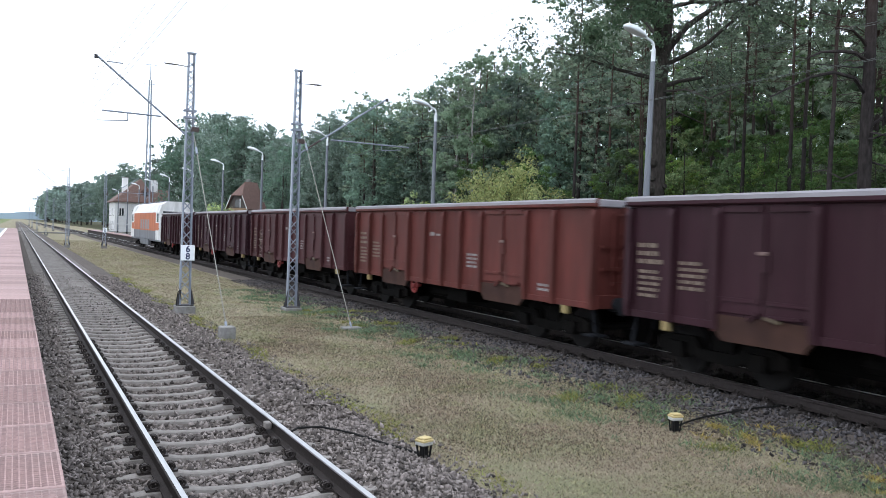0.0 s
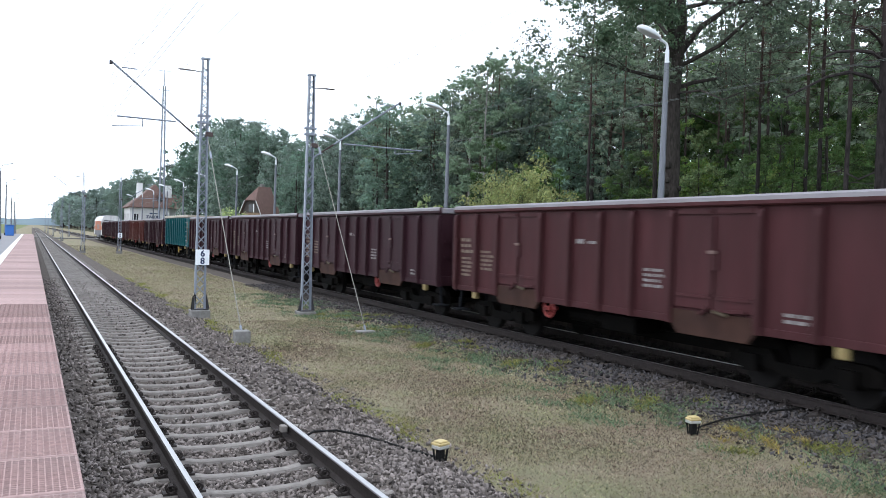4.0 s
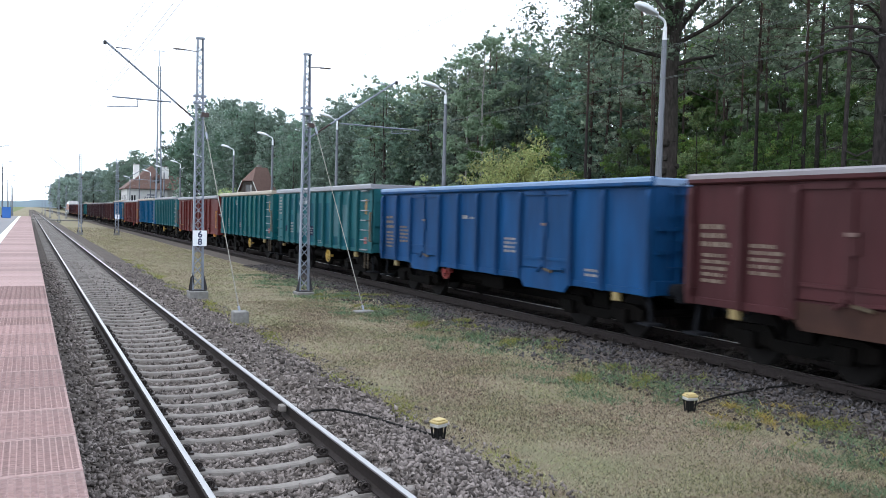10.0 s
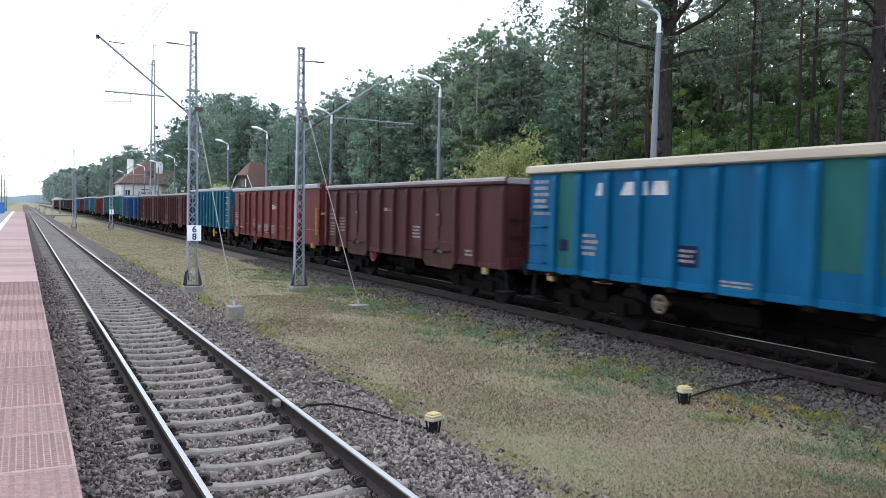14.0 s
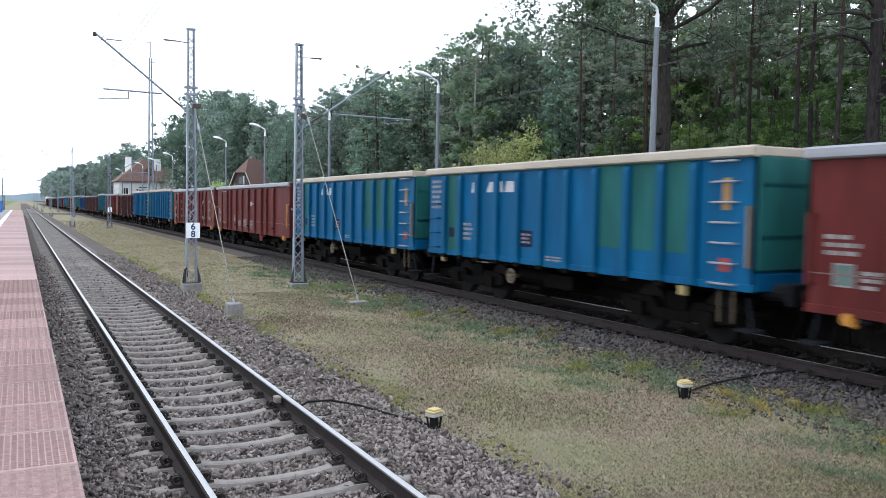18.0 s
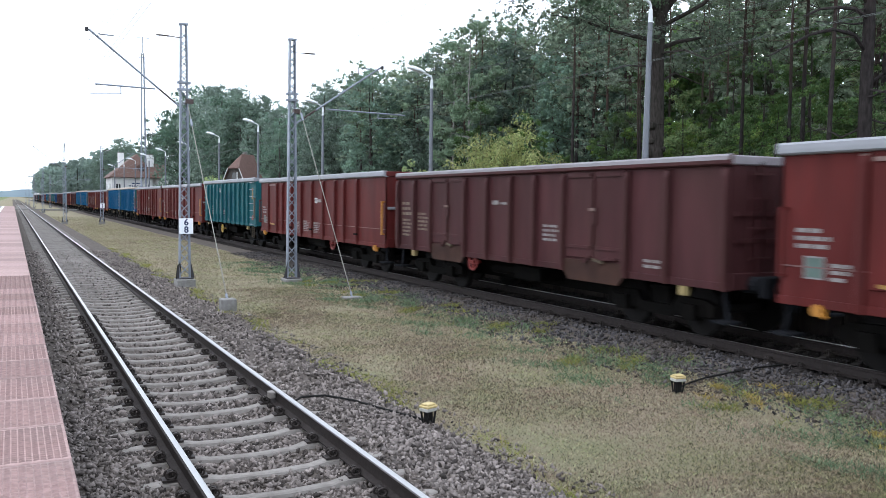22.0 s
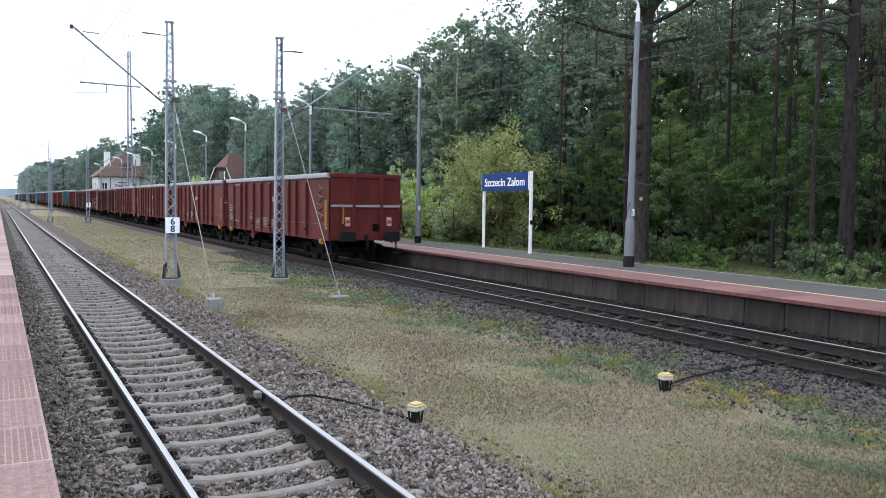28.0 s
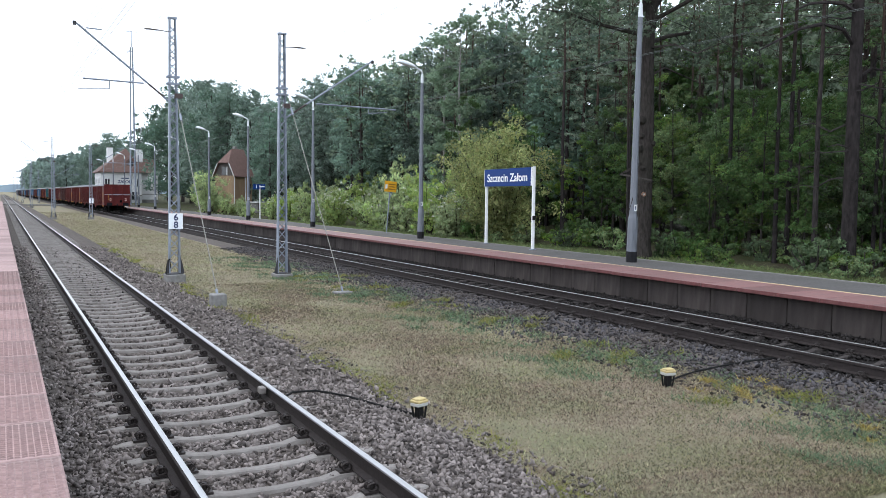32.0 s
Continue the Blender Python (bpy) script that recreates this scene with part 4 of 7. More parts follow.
# ---------- lamps, signs ----------
def street_lamp(label):
    o = tagged(empty("street_lamp"), label, "lamp post", "platform lamps")
    part("foot", rod(B(), (0, 0, 0), (0, 0, 0.30), 0.158, 0.156, 8), M_POSTBASE, o, "black painted foot")
    part("lower_post", rod(B(), (0, 0, 0.30), (0, 0, 1.22), 0.152, 0.140, 8), M_LAMPPOST, o)
    part("shoulder", rod(B(), (0, 0, 1.22), (0, 0, 1.34), 0.140, 0.108, 8), M_LAMPPOST, o)
    part("post", rod(B(), (0, 0, 1.34), (0, 0, 6.72), 0.108, 0.070, 8), M_LAMPPOST, o)
    part("service_door", slab(B(), -0.06, 0.06, -0.150, -0.136, 0.55, 0.95, 0.004), M_LAMPPOST, o)
    part("sleeve", rod(B(), (0, 0, 6.72), (0, 0, 7.08), 0.066, 0.060, 10), M_LUMINAIRE, o)
    part("arm", pipe(B(), [(0, 0, 7.05), (0, 0, 7.17), (-0.05, 0, 7.25), (-0.16, 0, 7.30), (-0.32, 0, 7.35)], 0.036, 8), M_LUMINAIRE, o)
    head = B()
    prof = [(-0.28, 0.04, 0.05), (-0.36, 0.10, 0.09), (-0.55, 0.155, 0.14), (-0.80, 0.17, 0.155), (-1.0, 0.14, 0.12), (-1.12, 0.04, 0.04)]
    rings = []
    for x, w, h in prof:
        rings.append([head.verts.new((x, w * math.cos(a), 7.36 - (x + 0.30) * 0.22 + h * max(math.sin(a), -0.25))) for a in [k * math.pi / 6 for k in range(12)]])
    for a, b in zip(rings[:-1], rings[1:]):
        for i in range(12):
            head.faces.new((a[i], b[i], b[(i + 1) % 12], a[(i + 1) % 12]))
    head.faces.new(rings[0])
    head.faces.new(rings[-1][::-1])
    bmesh.ops.recalc_face_normals(head, faces=head.faces)
    h = part("luminaire", head, M_LUMINAIRE, o, "white oval luminaire", smooth=True)
    part("lens", slab(B(), -0.98, -0.48, -0.11, 0.11, -0.016, 0.0), M_LENS, h, "", pose(0, 0, 7.3, 0, 12.4, 0))
    st = part("sticker", slab(B(), -0.05, 0.05, -0.112, -0.104, 1.42, 1.60), M_WHITE, o, "white sticker")
    part("sticker_bar", slab(B(), -0.03, 0.0, -0.116, -0.1125, 1.45, 1.56), M_DARKBLUE, st)
    return o


LAMP = street_lamp("grey steel platform lamp post with white luminaire")
for k, xx in ((1, 14.08), (2, 13.90), (3, 13.75), (4, 13.95), (5, 13.9), (6, 13.75), (7, 13.85), (8, 13.85), (9, 13.85), (10, 13.85)):
    copy_thing(LAMP, pose(xx, 18.4 + 13.52 * k, PLATFORM_2 - 0.004, 0, 0, random.uniform(-3, 3)))


def station_sign():
    o = tagged(empty("station_sign", pose(14.66, 25.80, PLATFORM_2 - 0.004, 0, 0, -6.6)), "blue station name board on two white posts", "station sign")
    # local y runs along the board; its face looks to -x
    for s, top in ((-1, 2.93), (1, 2.28)):
        part("post", slab(B(), -0.05, 0.05, s * 1.96 - 0.042, s * 1.96 + 0.042, 0, top, 0.008), M_WHITE, o, "white square post")
        part("shoe", slab(B(), -0.09, 0.09, s * 1.96 - 0.09, s * 1.96 + 0.09, 0, 0.03), M_GALV, o)
    board = part("board", slab(B(), -0.085, -0.055, -1.90, 2.0, 2.25, 2.91, 0.004), M_SIGN_BLUE, o, "blue enamel name board")
    for y in (-1.905, 2.005):
        part("rim", slab(B(), -0.088, -0.052, y - 0.012, y + 0.012, 2.25, 2.91), M_WHITE, board)
    for y in (-1.3, 0.1, 1.5):
        part("brace", slab(B(), -0.054, -0.02, y - 0.02, y + 0.02, 2.25, 2.91), M_GALV, board)
    t = lettering("station_name", "Szczecin Za\u0142om", 0.40, M_WHITE, board, Matrix.Identity(4), bold=0.006)
    xs = [v.co.x for v in t.data.vertices]
    t.matrix_basis = pose(-0.0865, 0.05, 2.555, 90, 0, -90) @ Matrix.Diagonal((3.35 / (max(xs) - min(xs)), 1.05, 1, 1))
    part("cable_clip", slab(B(), -0.06, 0.06, -2.03, -2.01, 1.05, 1.2), M_BLACK, o)


station_sign()


def yellow_sign():
    o = tagged(empty("yellow_sign", pose(14.9, 37.2, 0.36, 0, 4, 14)), "yellow notice board on a thin grey post", "sign")
    part("post", rod(B(), (-0.05, 0.03, 0), (0.0, 0.03, 2.2), 0.03, sides=8), M_GALV, o)
    part("stay", bar(B(), (0.0, 0.03, 1.8), (0.18, 0.03, 2.2), 0.03, 0.03), M_GALV, o)
    b = part("board", slab(B(), -0.38, 0.38, -0.015, 0.0, 2.15, 2.68, 0.004), M_SIGN_YELLOW, o)
    for i in range(3):
        part("text_bar", slab(B(), -0.14, 0.30, -0.019, -0.0155, 2.26 + i * 0.12, 2.31 + i * 0.12), M_SIGN_BARS, b)
    part("pictogram", slab(B(), -0.33, -0.2, -0.019, -0.0155, 2.3, 2.5), M_WHITE, b)


yellow_sign()


def platform_number_sign():
    o = tagged(empty("platform_number_sign", pose(14.9, 60, PLATFORM_2 - 0.004)), "small blue platform number sign on white post", "sign")
    part("post", rod(B(), (0.0, 0, 0), (0.0, 0, 2.55), 0.04, sides=8), M_WHITE, o)
    b = part("board", slab(B(), -0.5, 0.4, -0.03, 0.03, 2.2, 2.6, 0.004), M_SIGN_BLUE, o)
    lettering("figure", "1", 0.34, M_WHITE, b, pose(-0.27, -0.033, 2.4, 90, 0, 0))
    part("text_bar", slab(B(), -0.05, 0.33, -0.034, -0.031, 2.37, 2.45), M_WHITE, b)


platform_number_sign()


def radio_mast():
    o = tagged(empty("radio_mast", pose(13.7, 117, PLATFORM_2)), "tall slender grey steel floodlight mast", "mast")
    part("foot", slab(B(), -0.4, 0.4, -0.4, 0.4, -0.2, 0.2, 0.02), M_CONCRETE, o)
    for s in (-1, 1):
        for t in (-1, 1):
            part("leg", bar(B(), (s * 0.34, t * 0.34, 0.2), (s * 0.13, t * 0.13, 21.2), 0.11, 0.11), M_GALV, o)
    bm = B()
    z, s = 0.3, 1
    while z < 20.8:
        w = 0.34 - 0.21 * (z - 0.2) / 21
        st = w * 2.4
        for t in (-1, 1):
            bar(bm, (-s * w, t * w, z), (s * w, t * w, z + st), 0.04, 0.02)
            bar(bm, (t * w, -s * w, z), (t * w, s * w, z + st), 0.02, 0.04)
        z, s = z + st, -s
    part("lacing", bm, M_GALV, o)["kind"] = "stuff"
    part("spike", rod(B(), (0, 0, 21.2), (0, 0, 23.4), 0.06, sides=6), M_GALV, o)
    for z, w in ((20.6, 0.8), (23.2, 0.8)):
        part("crossbar", bar(B(), (-w, 0, z), (w, 0, z), 0.06, 0.06), M_GALV, o)


radio_mast()


# ---------- buildings ----------
def window(parent, x, y, z, w, h, face):
    """A framed window in a wall that faces -y (face 'y') or -x (face 'x')."""
    if face == "y":
        wn_ = part("window", slab(B(), x - w / 2, x + w / 2, y - 0.03, y + 0.05, z, z + h), M_WINDOW, parent)
        for s in (-1, 0, 1):
            part("window_frame", slab(B(), x + s * w / 2 - 0.04, x + s * w / 2 + 0.04, y - 0.06, y - 0.03, z, z + h), M_WHITE, wn_)
        part("sill", slab(B(), x - w / 2 - 0.1, x + w / 2 + 0.1, y - 0.12, y - 0.03, z - 0.08, z), M_CONCRETE, wn_)
    else:
        wn_ = part("window", slab(B(), x - 0.03, x + 0.05, y - w / 2, y + w / 2, z, z + h), M_WINDOW, parent)
        for s in (-1, 0, 1):
            part("window_frame", slab(B(), x - 0.06, x - 0.03, y + s * w / 2 - 0.04, y + s * w / 2 + 0.04, z, z + h), M_WHITE, wn_)
        part("sill", slab(B(), x - 0.12, x - 0.03, y - w / 2 - 0.1, y + w / 2 + 0.1, z - 0.08, z), M_CONCRETE, wn_)


def station_building():
    o = tagged(empty("station_building", pose(15.2, 172, -0.6)), "white rendered station building with brown hipped roof", "house")
    part("wall", slab(B(), 0, 7.6, 0, 11, 0, 7.0), M_RENDER, o)
    part("wing_wall", slab(B(), 7.6, 10.8, 1.2, 9.5, 0, 7.0), M_RENDER, o)
    part("plinth", slab(B(), -0.05, 7.65, -0.05, 11.05, 0, 0.9), M_CONCRETE, o)
    part("wing_plinth", slab(B(), 7.65, 10.85, 1.15, 9.55, 0, 1.6), M_CONCRETE, o)
    bm = B()
    v = [bm.verts.new(p) for p in ((-0.5, -0.5, 6.85), (8.1, -0.5, 6.85), (8.1, 11.5, 6.85), (-0.5, 11.5, 6.85), (-0.5, -0.5, 7.0), (8.1, -0.5, 7.0), (8.1, 11.5, 7.0), (-0.5, 11.5, 7.0), (5.1, 3.2, 11.75), (5.1, 8.2, 11.75))]
    for f in ((3, 2, 1, 0), (0, 1, 5, 4), (1, 2, 6, 5), (2, 3, 7, 6), (3, 0, 4, 7), (4, 5, 8), (5, 6, 9, 8), (6, 7, 9), (7, 4, 8, 9)):
        bm.faces.new([v[i] for i in f])
    roof = part("roof", bm, M_ROOF, o)
    bm = B()
    v = [bm.verts.new(p) for p in ((7.2, 0.8, 6.9), (11.2, 0.8, 6.9), (11.2, 9.9, 6.9), (7.2, 9.9, 6.9), (5.5, 5.35, 9.85), (10.5, 5.35, 9.85))]
    for f in ((0, 1, 5, 4), (1, 2, 5), (2, 3, 4, 5), (3, 0, 4), (3, 2, 1, 0)):
        bm.faces.new([v[i] for i in f])
    part("wing_roof", bm, M_ROOF, o)
    for x, y, w, z in ((1.7, 4.6, 1.1, 11.9), (7.2, 4.4, 1.3, 11.7)):
        ch = part("chimney", slab(B(), x, x + w, y, y + 0.9, 7.4, z, 0.03), M_WHITE, roof, "white rendered chimney")
        part("chimney_cap", slab(B(), x - 0.08, x + w + 0.08, y - 0.08, y + 0.98, z, z + 0.12), M_CONCRETE, ch)
    d = B()
    prism(d, [(4.7, 7.6), (6.5, 7.6), (6.5, 9.2), (5.6, 9.9), (4.7, 9.2)], 0.5, 3.4)
    d = part("dormer", d, M_ROOF, roof)
    part("dormer_window", slab(B(), 5.2, 6.0, 0.44, 0.5, 7.9, 9.1), M_WINDOW, d)
    for x in (1.2, 6.6):
        window(o, x, 0, 4.2, 0.9, 1.4, "y")
    for y in (2, 5, 8, 10.2):
        window(o, 0, y, 4.2, 1.0, 1.5, "x")
        window(o, 0, y, 1.4, 1.1, 1.7, "x")
    window(o, 6.2, 0, 1.6, 1.1, 1.5, "y")
    lettering("building_name", "ZA\u0141OM", 0.78, M_DARKBLUE, o, pose(4.4, -0.02, 5.05, 90, 0, 0), bold=0.02)
    part("name_bar", slab(B(), 3.7, 5.2, -0.02, 0.0, 5.65, 5.85), M_DARKBLUE, o, "unreadable dark line of writing")
    part("wing_band", slab(B(), 7.62, 10.78, 1.15, 1.2, 2.6, 2.75), M_CONCRETE, o)
    part("awning", slab(B(), 5.2, 7.5, -1.0, 0, 2.3, 2.45), M_CONCRETE, o)


station_building()


def shed_house():
    """Small house whose ridge runs away from the line; its gable to the track is half hipped."""
    o = tagged(empty("signal_house", pose(20.15, 88.4, 0.34, 0, 0, 32) @ Matrix.Diagonal((0.78, 0.78, 1, 1))), "small ochre house with a half-hipped brown roof", "house")
    part("wall", slab(B(), 0, 3.4, 0, 3.6, 0, 3.95), M_TIMBER, o, "ochre rendered wall")
    g = B()
    for x in (0.0, 0.2):
        g.faces.new([g.verts.new((x, y, z)) for y, z in ((0.05, 3.95), (3.55, 3.95), (2.8, 5.25), (0.8, 5.25))])
    part("gable", g, M_SHED_DARK, o, "dark boarded gable")
    bm = B()
    v = [bm.verts.new(p) for p in ((-0.3, -0.3, 3.85), (3.7, -0.3, 3.85), (3.7, 1.8, 6.9), (1.3, 1.8, 6.9), (-0.3, 0.74, 5.36), (-0.3, 2.86, 5.36), (-0.3, 3.9, 3.85), (3.7, 3.9, 3.85))]
    for f in ((0, 1, 2, 3, 4), (4, 3, 5), (5, 3, 2, 7, 6), (1, 7, 2)):
        bm.faces.new([v[i] for i in f])
    roof = part("roof", bm, M_ROOF, o, "brown tiled half-hipped roof")
    solid = roof.modifiers.new("thickness", "SOLIDIFY")
    solid.thickness, solid.offset = 0.12, -1
    for ya, yb in ((-0.3, 0.74), (3.9, 2.86)):
        part("barge_board", bar(B(), (-0.34, ya, 3.78), (-0.34, yb, 5.30), 0.05, 0.09), M_RENDER, roof, "white barge board")
    part("gable_window", slab(B(), -0.04, 0.0, 1.3, 2.3, 4.05, 4.85), M_WINDOW, roof)
    part("window_trim", slab(B(), -0.05, -0.02, 1.28, 1.4, 4.0, 4.9), M_WHITE, roof)
    part("corner_board", slab(B(), -0.03, 0.04, -0.03, 0.05, 0, 3.9), M_RENDER, o, "pale corner board")
    wn_ = part("window", slab(B(), 2.5, 3.2, -0.03, 0.0, 2.0, 3.1), M_WINDOW, o)
    part("window_frame", slab(B(), 2.82, 2.88, -0.05, -0.03, 2.0, 3.1), M_WHITE, wn_)
    part("downpipe", rod(B(), (2.05, -0.08, 0.2), (2.05, -0.08, 3.8), 0.05, sides=8), M_RENDER, o)
    part("chimney", slab(B(), 2.2, 2.7, 2.0, 2.5, 5.8, 7.2, 0.02), M_CONCRETE, roof)
    part("lean_to", slab(B(), 1.2, 4.6, -3.2, -0.4, 0, 1.05), M_CONCRETE, o)
    part("lean_to_roof", slab(B(), 0.9, 4.9, -3.4, -0.3, 1.05, 1.16), M_RENDER, o, "pale flat lean-to roof")


shed_house()


# ---------- far end of the near platform ----------
def platform_clutter():
    for x, y, h in ((-4.9, 92, 8.0), (-5.2, 125, 7.5), (-5.0, 148, 7.5), (-5.0, 175, 7.5), (-5.2, 205, 7.5)):
        copy_thing(LAMP, pose(x, y, 0.755 if y < 140 else -0.33, 0, 0, 180))
    b = tagged(empty("litter_bin", pose(-4.6, 120, 0.755)), "blue plastic container standing on the platform", "bin")
    part("body", slab(B(), -0.5, 0.5, -0.5, 0.5, 0, 1.3, 0.05), M_BLUE_BIN, b)
    part("lid", slab(B(), -0.55, 0.55, -0.55, 0.55, 1.3, 1.42, 0.03), M_BLUE_BIN, b)
    s = tagged(empty("shelter", pose(-7.2, 84, 0.755)), "small pale waiting shelter on the near platform", "shelter")
    for sx in (-0.8, 0.8):
        for sy in (-2, 2):
            part("post", slab(B(), sx - 0.05, sx + 0.05, sy - 0.05, sy + 0.05, 0, 2.4), M_GALV, s)
    part("roof", slab(B(), -1.1, 1.1, -2.4, 2.4, 2.4, 2.55, 0.03), M_GALV, s)
    part("back", slab(B(), -0.85, -0.81, -2, 2, 0.2, 2.2), M_LENS, s)


platform_clutter()
# the first lamp stands a little taller than the others and leans
LAMP.matrix_basis = pose(14.04, 18.26, PLATFORM_2 - 0.004, 0, 0.8, 0) @ Matrix.Diagonal((1, 1, 1.045, 1))

# ---------- trees, bushes, grass ----------
def leaf_blades(rng, centres, radii, n_per, size, flat=0.6, core=4, width=0.5, up=0.35):
    """Leaf clumps: a few broad blades inside each, and many small ones lying over its round surface."""
    out = []
    for n_in, r_lo, r_hi, sz, wd in ((n_per, 0.55, 1.0, size, width), (core, 0.1, 0.5, None, 0.8)):
        n = len(centres) * n_in
        if not n:
            continue
        c = np.repeat(centres, n_in, 0)
        r = np.repeat(radii, n_in)
        d = rng.normal(size=(n, 3))
        d /= np.linalg.norm(d, axis=1, keepdims=True)
        p = c + d * (r * rng.uniform(r_lo, r_hi, n))[:, None] * np.array([1, 1, flat])
        nor = d + np.array([0, 0, up]) + rng.normal(size=(n, 3)) * 0.42
        nor /= np.linalg.norm(nor, axis=1, keepdims=True)
        u = np.cross(nor, rng.normal(size=(n, 3)))
        u /= np.linalg.norm(u, axis=1, keepdims=True) + 1e-9
        v = np.cross(nor, u)
        s = (size if sz is not None else np.minimum(r * 0.45, size * (1.5 if width < 0.4 else 1.45)))
        s = (s * rng.uniform(0.6, 1.4, n))[:, None]
        a, b = u * s, v * s * wd
        out.append(np.stack([p - a + b * 0.8, p + a * 1.1, p - a * 0.6 - b * 1.2], 1).reshape(-1, 3))
    verts = np.concatenate(out)
    return verts, np.arange(len(verts)).reshape(-1, 3)


def limb(bm, pts, r0, r1, sides=7):
    n = len(pts) - 1
    for i in range(n):
        a, b = r0 + (r1 - r0) * i / n, r0 + (r1 - r0) * (i + 1) / n
        rod(bm, pts[i], pts[i + 1], a, b, sides, caps=False)


def bend(rng, a, b, n=4, wob=0.08):
    a, b = np.array(a, float), np.array(b, float)
    L = np.linalg.norm(b - a)
    pts = [tuple(a + (b - a) * i / n + (rng.normal(size=3) * wob * L / n if 0 < i < n else 0)) for i in range(n + 1)]
    return pts


def tree_meshes(seed, height, trunk_r, crown_lo, crown_r, leaf, n_clump, n_per, size, bark, kind="broad", shell=0, dead=0, core=4):
    """Trunk with limbs and dead snags, and a crown of leaf clumps on the limbs and over a lumpy outer shell."""
    rng = np.random.default_rng(seed)
    bm = B()
    pine = kind == "pine"
    lean = rng.normal(size=2) * height * 0.014
    at = np.linspace(0, 1, 8)
    trunk = [(lean[0] * t ** 2 + rng.normal() * trunk_r * 0.3 * t, lean[1] * t ** 2 + rng.normal() * trunk_r * 0.3 * t, height * t * (0.97 if pine else 0.8)) for t in at]
    limb(bm, trunk, trunk_r, trunk_r * 0.22, 9)
    rod(bm, (0, 0, -0.3), (0, 0, 0.35), trunk_r * 1.35, trunk_r, 9, caps=False)
    on = lambda t: np.array([np.interp(t, at, [q[k] for q in trunk]) for k in range(3)])
    centres, radii = [], []
    n_l = 16 if pine else 12
    for i in range(n_l):
        t = crown_lo + (0.97 - crown_lo) * (i + rng.uniform(0, 1)) / n_l
        if not pine:
            t *= 0.82
        base = on(t)
        ang = i * 2.4 + rng.uniform(-0.5, 0.5)
        u = (t - crown_lo) / max(1e-3, 1 - crown_lo)
        if pine:
            R = crown_r * (0.55 + 0.5 * math.sin(math.pi * min(1, u + 0.15))) * rng.uniform(0.6, 1.2)
            rise = R * rng.uniform(-0.05, 0.4)
        else:
            R = crown_r * (0.55 + 0.45 * math.sin(math.pi * min(1, 0.25 + 0.75 * u))) * rng.uniform(0.75, 1.1)
            rise = R * rng.uniform(0.15, 0.75)
        tip = base + np.array([math.cos(ang) * R, math.sin(ang) * R, rise])
        limb(bm, bend(rng, base, tip), trunk_r * (0.26 - 0.12 * u), 0.012, 6 if height > 19.5 and size < 0.1 else 3)
        for k in range(max(2, n_clump // n_l)):
            q = rng.uniform(0.4, 1.05) ** 0.8
            centres.append(base + (tip - base) * q + rng.normal(size=3) * crown_r * np.array([0.15, 0.15, 0.10 if pine else 0.13]))
            radii.append(crown_r * (rng.uniform(0.05, 0.13) if pine else rng.uniform(0.08, 0.16)))
            if k % 3 == 0:
                limb(bm, [tuple(base + (tip - base) * q * 0.8), tuple(centres[-1])], 0.02, 0.006, 3)
    top = np.array(trunk[-1])
    for k in range(max(3, n_clump // 14)):
        centres.append(top + rng.normal(size=3) * crown_r * np.array([0.22, 0.22, 0.12]) + np.array([0, 0, 0.015 * height]))
        radii.append(crown_r * rng.uniform(0.09, 0.17))
    lo, hi = height * crown_lo * 0.8, height * 0.93
    for k in range(shell):
        d = rng.normal(size=3)
        d /= np.linalg.norm(d)
        w = 0.78 + 0.3 * noise.noise((d[0] * 1.7 + seed, d[1] * 1.7, d[2] * 1.7)) + rng.uniform(-0.14, 0.08)
        z = d[2] * w
        wide = 1.0 if z > 0 else 0.92
        centres.append(np.array([d[0] * w * crown_r * wide, d[1] * w * crown_r * wide, (lo + hi) / 2 + z * (hi - lo) / 2]))
        radii.append(crown_r * rng.uniform(0.12, 0.22))
    for k in range(dead):
        t = rng.uniform(0.12, crown_lo + 0.1)
        base, ang = on(t), rng.uniform(0, 6.283)
        R = crown_r * rng.uniform(0.25, 0.75)
        tip = base + np.array([math.cos(ang) * R, math.sin(ang) * R, R * rng.uniform(-0.5, 0.25)])
        pts = bend(rng, base, tip, 4, 0.2)
        limb(bm, pts, trunk_r * 0.14 + 0.006, 0.006, 3)
        for q in (1, 2, 3):
            e = np.array(pts[q]) + rng.normal(size=3) * R * 0.22
            limb(bm, [pts[q], tuple(e)], 0.009, 0.004, 3)
    v, f = leaf_blades(rng, np.array(centres), np.array(radii), n_per, size, 0.6 if pine else 0.7, core, 0.36 if pine else 0.78)
    return to_mesh("trunk", bm, bark), np_mesh("crown", v, f, leaf)


def tree_thing(name, meshes, m, label, group):
    o = tagged(empty(name, m), label, "tree", group)
    link_mesh("trunk", meshes[0], o)
    link_mesh("crown", meshes[1], o)
    return o


